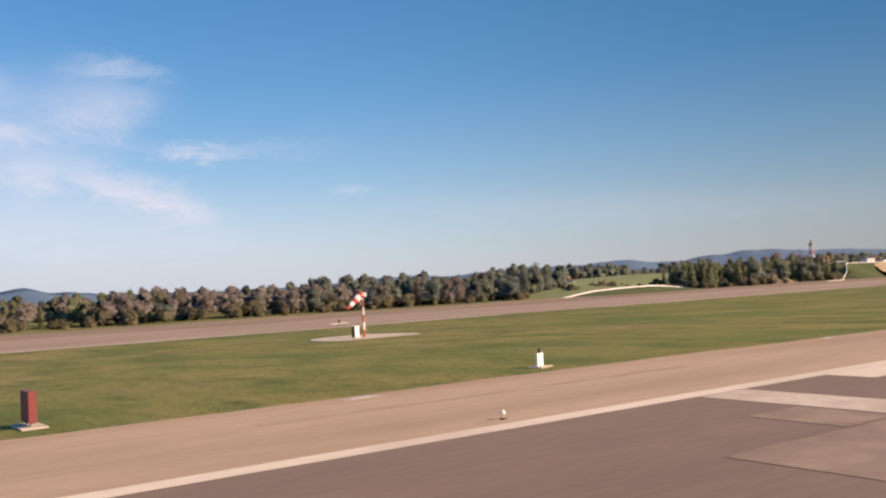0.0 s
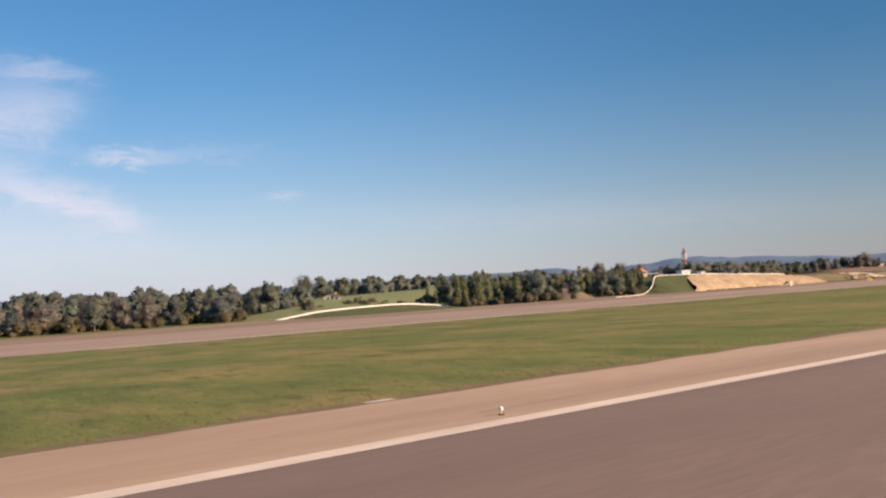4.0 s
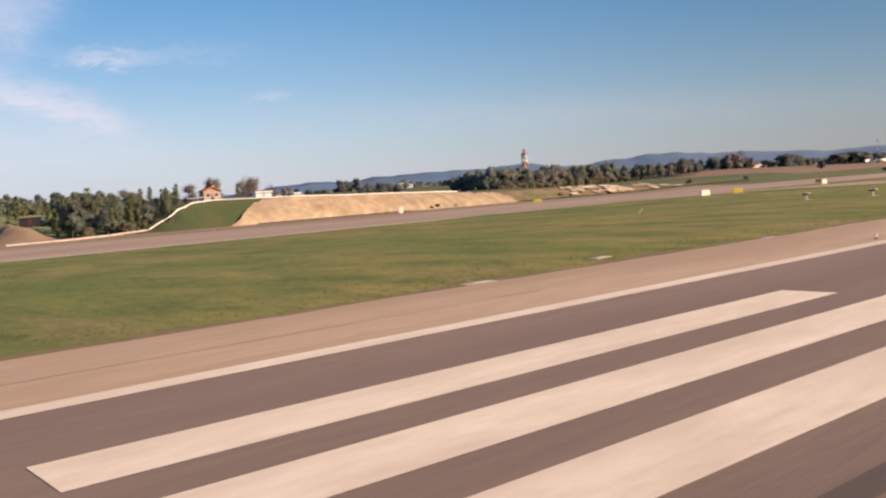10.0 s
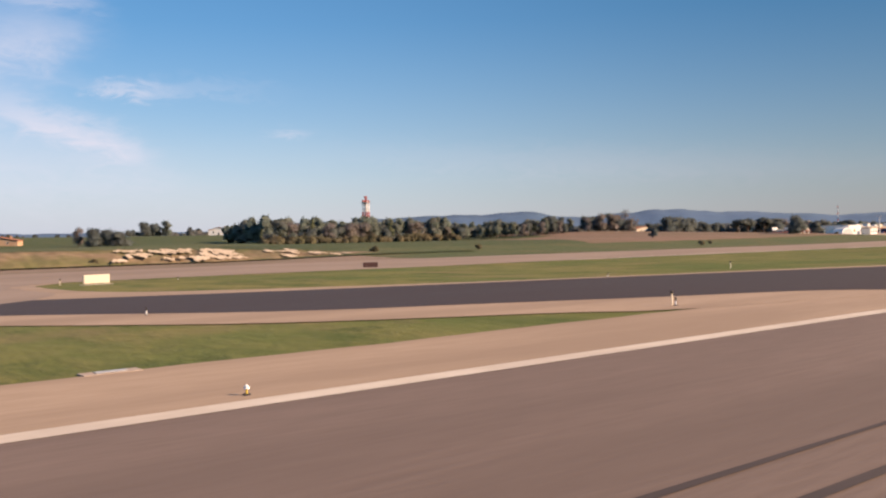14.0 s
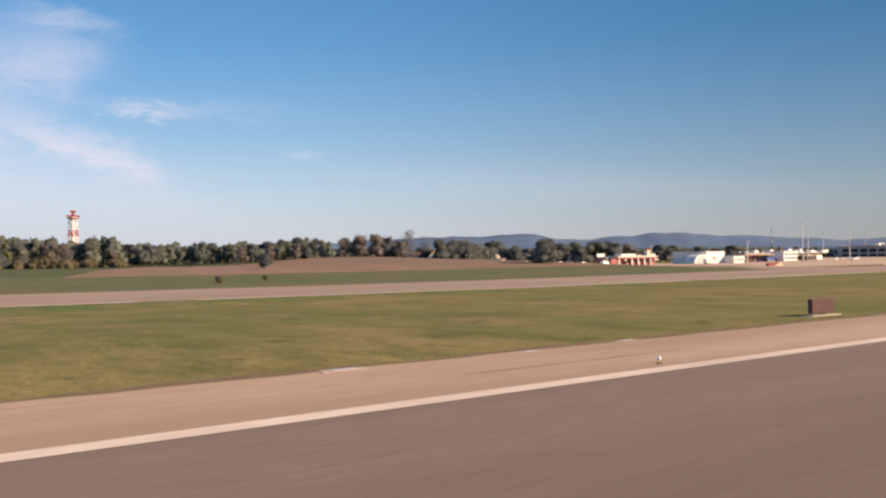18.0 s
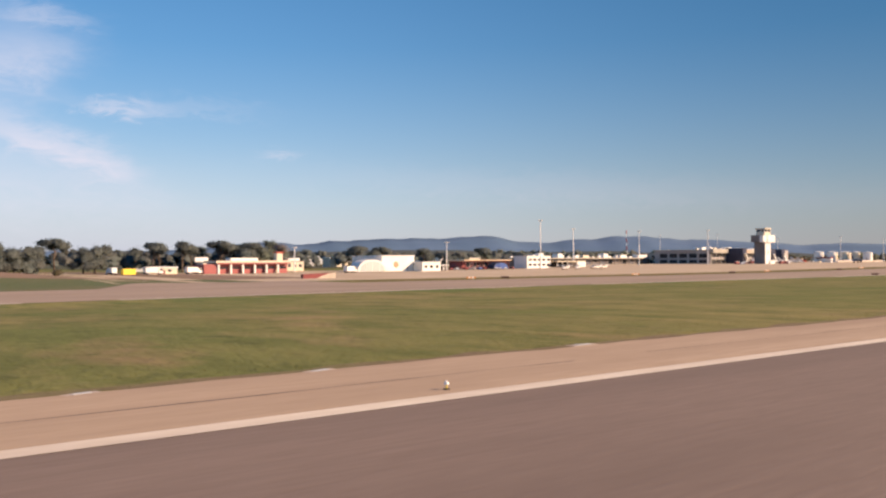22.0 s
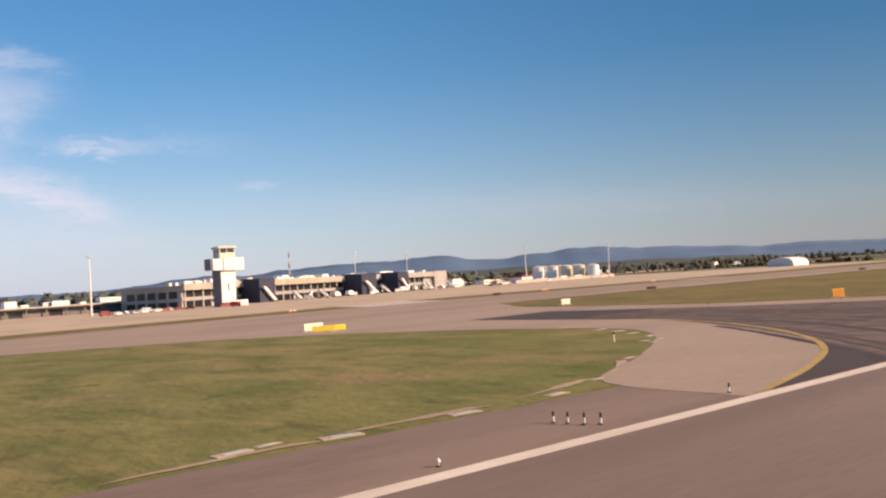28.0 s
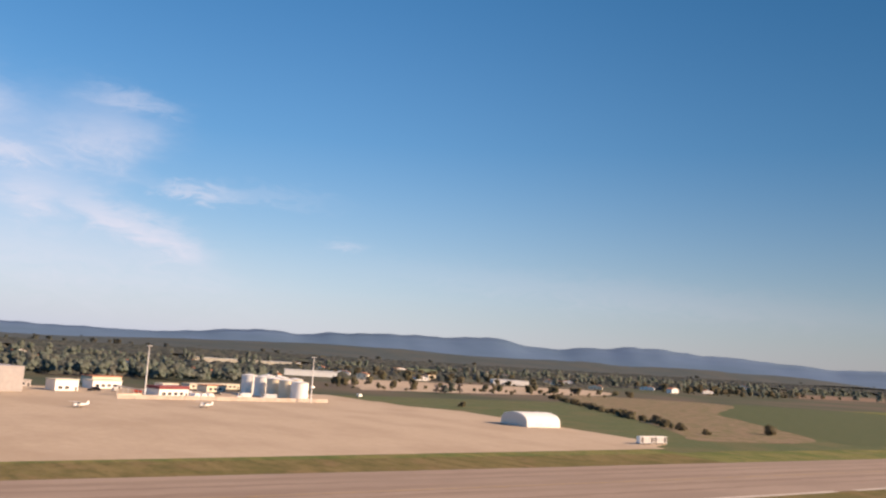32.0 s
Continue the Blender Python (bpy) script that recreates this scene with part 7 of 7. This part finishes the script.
# ---- fuel tanks ----
for i, (x, y, r, h, m) in enumerate(((2002, 541, 4.9, 12.2, "white"), (2004, 526, 4.9, 11.8, "white"), (2006, 512, 4.9, 11.6, "cream"), (2008, 499, 4.8, 11.4, "cream"), (2010, 486, 5.2, 11.0, "white"),
                                     (2018, 548, 4.8, 12.0, "white"), (2020, 532, 4.8, 11.8, "cream"), (2022, 516, 4.8, 11.6, "cream"))):
    tk = thing("fuel_tank", x, y, -0.2, 25 * i, "upright white fuel tank with a low cone roof" if m == "white" else "upright cream fuel tank with a low cone roof", "tank", "fuel tanks beside the apron")
    part("shell", tubes(((0, 0, 0), (0, 0, h), r, r), sides=32), M[m], tk)
    part("roof", tubes(((0, 0, h), (0, 0, h + 0.9), r + 0.15, 0.8), sides=32), M["white"], tk)
    part("rim", tubes(((0, 0, h - 0.2), (0, 0, h + 0.1), r + 0.2, r + 0.2), sides=32), M["steel"], tk)
    part("ladder", boxes((-0.3, 0.3, -r - 0.35, -r - 0.05, 0, h)), M["steel"], tk)

# ---- barrel shelter and white boxes ----
bs = thing("barrel_shelter", 2057, 344.3, 0.0, -3, "white ribbed barrel-roofed shelter on the apron's edge", "shelter")
ring = [(10.8 * math.cos(radians(a)) * (1 + 0.04 * math.sin(radians(2 * a)) ** 2), 6.7 * max(0.0, math.sin(radians(a))) ** 0.62) for a in range(0, 181, 10)]
turned = Matrix.Rotation(radians(-90), 4, "Z")
for k in range(7):
    rb = part("roof_rib", prism(bmesh.new(), ring, 3.0 * k, 3.0 * k + 2.9), M["white"], bs)
    rb.matrix_basis = turned
fp = part("end_panel", prism(bmesh.new(), [(y * 0.96, z * 0.96) for y, z in ring], -0.12, -0.02), M["steel"], bs, "grey end sheet of the shelter")
fp.matrix_basis = turned
for k, x in enumerate((2059.6, 2068.0)):
    wb = thing("white_container", x, 260.5, None, -6, "white box trailer standing in the grass", "container", "white box trailers")
    part("box", boxes((-3.9, 3.9, 0, 2.4, 0.6, 3.4), bevel=0.05), M["white"], wb)
    for a in range(4):
        part("door_panel", boxes((-3.6 + 1.85 * a, -1.95 + 1.85 * a, -0.05, 0.02, 0.85, 3.1)), M["steel"] if a % 3 else M["shade_grey"], wb)
    for a in (-1.6, 1.6):
        part("leg", boxes((a - 0.1, a + 0.1, 0.3, 0.6, 0, 0.5)), M["dark"], wb)


# ---- vehicles and aircraft ----
def wheels(t, xs, y, r=0.33, w=0.22):
    for x in xs:
        for s in (-1, 1):
            wh = part("wheel", tubes(((x, s * y - w / 2, r), (x, s * y + w / 2, r), r, r), sides=14), M["tyre"], t)
            part("rim", tubes(((x, s * (y + w / 2 + 0.005), r), (x, s * (y + w / 2 + 0.015), r), r * 0.55), sides=10), M["steel"], wh)


def car(x, y, turn, paint, label, tall=False, z=None):
    t = thing("van" if tall else "car", x, y, ground_z(x, y) + 0.06 if z is None else z, turn, label, "van" if tall else "car", "parked vehicles on the apron")
    if tall:
        out = [(-2.5, 0.35), (2.5, 0.35), (2.55, 1.1), (1.9, 1.25), (1.4, 2.15), (-2.45, 2.2)]
        gl_ = [(1.0, 1.35), (1.75, 1.35), (1.35, 2.0), (1.0, 2.0)]
    else:
        out = [(-2.1, 0.3), (2.1, 0.3), (2.15, 0.75), (1.1, 0.9), (0.5, 1.45), (-1.2, 1.48), (-1.9, 0.95), (-2.15, 0.85)]
        gl_ = [(-1.3, 0.95), (0.85, 0.95), (0.4, 1.38), (-1.1, 1.4)]
    part("body", prism(bmesh.new(), out, -0.88, 0.88), paint, t)
    part("side_glass", prism(bmesh.new(), gl_, -0.895, 0.895), M["window"], t)
    wheels(t, (-1.35, 1.35), 0.8)
    part("headlight", boxes((2.1, 2.18, -0.8, -0.45, 0.62, 0.78), (2.1, 2.18, 0.45, 0.8, 0.62, 0.78)), M["white"], t)
    return t


def truck(x, y, turn, paint, label, length=8.0, box_mat=None):
    t = thing("truck", x, y, ground_z(x, y) + 0.06, turn, label, "truck", "service trucks on the apron")
    part("chassis", boxes((-length / 2, length / 2, -0.9, 0.9, 0.5, 0.85)), M["dark"], t)
    cb = part("cab", prism(bmesh.new(), [(length / 2 - 2.1, 0.6), (length / 2 + 0.1, 0.6), (length / 2, 1.7), (length / 2 - 0.4, 2.7), (length / 2 - 2.1, 2.7)], -1.15, 1.15), paint, t)
    part("windscreen", prism(bmesh.new(), [(length / 2 - 1.5, 1.75), (length / 2 - 0.15, 1.75), (length / 2 - 0.5, 2.55), (length / 2 - 1.5, 2.55)], -1.17, 1.17), M["window"], cb)
    part("load_body", boxes((-length / 2, length / 2 - 2.3, -1.2, 1.2, 0.85, 3.2), bevel=0.08), box_mat or paint, t)
    wheels(t, (-length / 2 + 1.4, length / 2 - 1.2), 1.0, 0.48, 0.3)
    return t


def stairs_truck(x, y, turn):
    t = thing("boarding_stairs", x, y, ground_z(x, y) + 0.06, turn, "white mobile boarding stairs on wheels", "stairs", "boarding stairs at the terminal")
    part("flight", prism(bmesh.new(), [(-4, 0.6), (-2.6, 0.6), (3.6, 4.6), (3.6, 5.2), (2.6, 5.2)], -0.8, 0.8), M["white"], t)
    for s in (-0.8, 0.8):
        part("side_rail", prism(bmesh.new(), [(-3.6, 1.6), (-3.3, 1.6), (3.6, 6.2), (3.2, 6.2)], s - 0.04, s + 0.04), M["steel"], t)
    part("strut", boxes((2.4, 2.7, -0.6, 0.6, 0.6, 4.4)), M["steel"], t)
    part("chassis", boxes((-4, 3.4, -0.9, 0.9, 0.4, 0.65)), M["dark"], t)
    wheels(t, (-2.8, 2.4), 0.8, 0.38)
    return t


def loft(bm, stations, sides=18):
    """Rings along x: x, z of the middle, radius."""
    rings = []
    for x, z, r in stations:
        rings.append([bm.verts.new((x, r * math.cos(2 * math.pi * i / sides), z + r * math.sin(2 * math.pi * i / sides))) for i in range(sides)])
    for a, b in zip(rings, rings[1:]):
        for i in range(sides):
            bm.faces.new((a[i], a[(i + 1) % sides], b[(i + 1) % sides], b[i]))
    bm.faces.new(rings[0][::-1])
    bm.faces.new(rings[-1])
    return bm


def wing(bm, root, tip, chord0, chord1, thick):
    (x0, y0, z0), (x1, y1, z1) = root, tip
    def sect(x, y, z, c):
        return [bm.verts.new(p) for p in ((x, y, z), (x - 0.3 * c, y, z + thick * c), (x - c, y, z), (x - 0.4 * c, y, z - 0.4 * thick * c))]
    a, b = sect(x0, y0, z0, chord0), sect(x1, y1, z1, chord1)
    for i in range(4):
        bm.faces.new((a[i], a[(i + 1) % 4], b[(i + 1) % 4], b[i]))
    bm.faces.new(a[::-1])
    bm.faces.new(b)
    return bm


def fin(bm, outline, half):
    return prism(bm, outline, -half, half)


def airliner(x, y, turn, k, body, tail, label):
    t = thing("airliner", x, y, ground_z(x, y) + 0.06, turn, label, "aircraft")
    part("fuselage", loft(bmesh.new(), [(19 * k, 3.1 * k, 0.25 * k), (18.2 * k, 3.2 * k, 1.0 * k), (16.5 * k, 3.4 * k, 1.65 * k), (14 * k, 3.5 * k, 1.88 * k), (-9 * k, 3.5 * k, 1.88 * k), (-14 * k, 3.9 * k, 1.4 * k), (-19.5 * k, 4.6 * k, 0.3 * k)]), body, t, smooth=True)
    part("fin", fin(bmesh.new(), [(-11.5 * k, 5.0 * k), (-17.5 * k, 12.2 * k), (-20.2 * k, 12.2 * k), (-18.2 * k, 4.8 * k)], 0.22 * k), tail, t)
    for s in (-1, 1):
        w = part("wing", wing(bmesh.new(), (4.5 * k, s * 1.6 * k, 2.5 * k), (-5.2 * k, s * 16.5 * k, 3.9 * k), 7.0 * k, 1.6 * k, 0.06), M["white"], t)
        part("winglet", fin(bmesh.new(), [(-5.2 * k, 3.9 * k), (-6.8 * k, 3.9 * k), (-8.0 * k, 6.0 * k), (-7.0 * k, 6.0 * k)], 0.08), tail, w).location.y = s * 16.5 * k * S
        part("tailplane", wing(bmesh.new(), (-14.8 * k, s * 0.8 * k, 4.7 * k), (-18.6 * k, s * 6.5 * k, 5.2 * k), 3.8 * k, 1.3 * k, 0.06), M["white"], t)
        en = part("engine", loft(bmesh.new(), [(4.8 * k, 1.5 * k, 0.85 * k), (4.2 * k, 1.5 * k, 1.05 * k), (1.5 * k, 1.5 * k, 0.95 * k), (0.4 * k, 1.5 * k, 0.55 * k)], 14), tail, t, smooth=True)
        en.location.y = s * 5.0 * k * S
        for j in range(2):
            part("main_gear", tubes(((-0.8 * k - 1.0 * j, s * 2.6 * k - 0.3, 0.55), (-0.8 * k - 1.0 * j, s * 2.6 * k + 0.3, 0.55), 0.55), ((-0.8 * k, s * 2.6 * k, 0.5), (-0.8 * k, s * 2.6 * k, 2.4 * k), 0.15)), M["tyre"], t)
    part("nose_gear", tubes(((14 * k, -0.25, 0.4), (14 * k, 0.25, 0.4), 0.4), ((14 * k, 0, 0.4), (14 * k, 0, 2.2 * k), 0.1)), M["tyre"], t)
    part("cockpit_glass", boxes((16.6 * k, 17.7 * k, -1.0 * k, 1.0 * k, 3.9 * k, 4.5 * k), bevel=0.1), M["window"], t)
    for s in (-1, 1):
        part("window_band", boxes((-12 * k, 14 * k, s * 1.80 * k - 0.06, s * 1.80 * k + 0.06, 3.95 * k, 4.25 * k)), M["window"], t)
    return t


def light_plane(x, y, turn, paint, label):
    t = thing("light_aircraft", x, y, ground_z(x, y) + 0.06, turn, label, "aircraft", "light aircraft on the apron")
    part("fuselage", loft(bmesh.new(), [(3.2, 1.15, 0.3), (2.2, 1.25, 0.62), (0.4, 1.35, 0.72), (-1.2, 1.3, 0.55), (-4.6, 1.35, 0.15)], 12), paint, t, smooth=True)
    part("cabin_glass", boxes((-0.7, 1.2, -0.55, 0.55, 1.7, 2.25), bevel=0.15), M["window"], t)
    for s in (-1, 1):
        part("wing", wing(bmesh.new(), (1.3, s * 0.3, 2.25), (1.2, s * 5.4, 2.4), 1.6, 1.1, 0.1), paint, t)
        part("tailplane", wing(bmesh.new(), (-3.6, s * 0.1, 1.45), (-3.8, s * 1.7, 1.45), 1.0, 0.7, 0.08), paint, t)
        part("wheel", tubes(((0.1, s * 1.15 - 0.1, 0.28), (0.1, s * 1.15 + 0.1, 0.28), 0.28), ((0.1, s * 0.4, 0.9), (0.1, s * 1.15, 0.3), 0.06)), M["tyre"], t)
    part("fin", fin(bmesh.new(), [(-3.2, 1.4), (-4.3, 2.9), (-4.9, 2.9), (-4.7, 1.4)], 0.07), paint, t)
    part("nose_wheel", tubes(((2.4, -0.08, 0.25), (2.4, 0.08, 0.25), 0.25), ((2.4, 0, 0.25), (2.4, 0, 0.9), 0.05)), M["tyre"], t)
    part("propeller", boxes((3.2, 3.28, -0.08, 0.08, 0.2, 2.1)), M["dark"], t)
    return t


airliner(1821, 408, 226, 0.68, M["dull_grey"], M["dark_clad"], "parked airliner with a dull dark body and white wings")
light_plane(1864, 402, 205, M["white"], "small white propeller aircraft on the apron")
light_plane(1925, 416, 200, M["white"], "small white aircraft with a raised tail")
for x, y, a in ((1343, 342, 190), (1356, 344, 200), (1366, 340, 170), (1376, 343, 185)):
    light_plane(x, y, a, M["white"], "small white aircraft parked before the club")
vr = random.Random(12)
for i in range(20):
    x = 1562 + 4.6 * i + vr.uniform(-1, 1)
    y = 372 + 0.55 * (x - 1562) * (1 if x < 1600 else 0.9) + vr.uniform(-6, 4)
    if 1612 < x < 1637 and 372 < y < 402:
        y = 366
    c = vr.choice((("red", "red"), ("white", "white"), ("dark_red", "dark red"), ("white", "white"), ("steel", "silver")))
    if vr.random() < 0.4:
        car(x, y, vr.uniform(0, 360), M[c[0]], "%s service van parked near the tower" % c[1], True)
    else:
        car(x, y, vr.uniform(0, 360), M[c[0]], "%s car parked near the control tower" % c[1])
for i in range(16):
    u = 2 + 10.4 * i + vr.uniform(-2, 2)
    p = Vector((1685, 451)) + Vector((172, 48)).normalized() * u + Vector((48, -172)).normalized() * vr.uniform(16, 24)
    k = vr.random()
    if k < 0.35:
        stairs_truck(p.x, p.y, vr.uniform(80, 130))
    elif k < 0.65:
        truck(p.x, p.y, vr.uniform(0, 40), M["white"], "white catering truck before the terminal", 7.0)
    else:
        car(p.x, p.y, vr.uniform(0, 360), M["white"], "white van before the terminal", True)
for i in range(11):
    car(1300 + 5.5 * i + vr.uniform(-1.5, 1.5), 398 + vr.uniform(-3, 0), vr.uniform(60, 110), M[vr.choice(("white", "dark_red", "steel", "blue", "dark"))], "car parked before the club building")
for x, y, a in ((1212, 360, 20), (1128, 392, 0), (1112, 400, 90), (1146, 390, 10)):
    truck(x, y, a, M["white"], "white truck parked beside the hangars")
truck(1992, 489, 160, M["white"], "white tanker truck beside the fuel tanks", 9.0)
truck(1978, 492, 170, M["white"], "white lorry beside the fuel tanks", 8.0)
for i in range(12):
    car(1880 + 8.5 * i + vr.uniform(-2, 2), 515 + vr.uniform(-4, 14), vr.uniform(0, 360), M[vr.choice(("white", "white", "dark", "steel", "red"))], "car parked beside the service buildings", vr.random() < 0.4)
for x, y in ((2087, 545), (2100, 640)):
    car(x, y, 30, M["white"], "white van standing in the meadow", True)

# ---- grass tufts along the paved edges ----
gr = random.Random(3)
tv, tf = [], []


def tuft(x, y, h):
    """A low spray of six bent blades."""
    z = ground_z(x, y)
    for _ in range(6):
        a, o = gr.uniform(0, 6.28), gr.uniform(0, 6.28)
        bx, by = x + math.cos(o) * h * 0.9, y + math.sin(o) * h * 0.9
        w, lx, ly = h * 0.22, gr.uniform(-0.9, 0.9) * h, gr.uniform(-0.9, 0.9) * h
        dx, dy = math.cos(a) * w, math.sin(a) * w
        b = len(tv)
        tv.extend(((bx - dx, by - dy, z - 0.02), (bx + dx, by + dy, z - 0.02), (bx + lx, by + ly, z + h * gr.uniform(0.6, 1.0))))
        tf.append((b, b + 1, b + 2))


def free_grass(x, y):
    if 478 < x < 650 or 1438 < x < 1612:
        return False
    return not (x < 62 and y < 32.0)


for _ in range(36000):
    x = gr.uniform(-45, 1680)
    y = 28.5 + abs(gr.gauss(0, 1)) * 3.2
    if free_grass(x, y):
        tuft(x, y, gr.uniform(0.03, 0.08))
for _ in range(18000):
    x = gr.uniform(-45, 1680)
    y = gr.uniform(32, 140)
    if free_grass(x, y) and noise.noise((x * 0.05, y * 0.09, 0)) > -0.05:
        tuft(x, y, gr.uniform(0.04, 0.09))
tagged(from_lists("grass_tufts", tv, tf, M["tuft"]), "rough dry grass tufts at the pavement's edge", "grass", kind="stuff")

# pattern trees that were not planted
for kind in TREES:
    for t in TREES[kind]:
        if t not in used_trees:
            for ob in list(t.children) + [t]:
                bpy.data.objects.remove(ob)
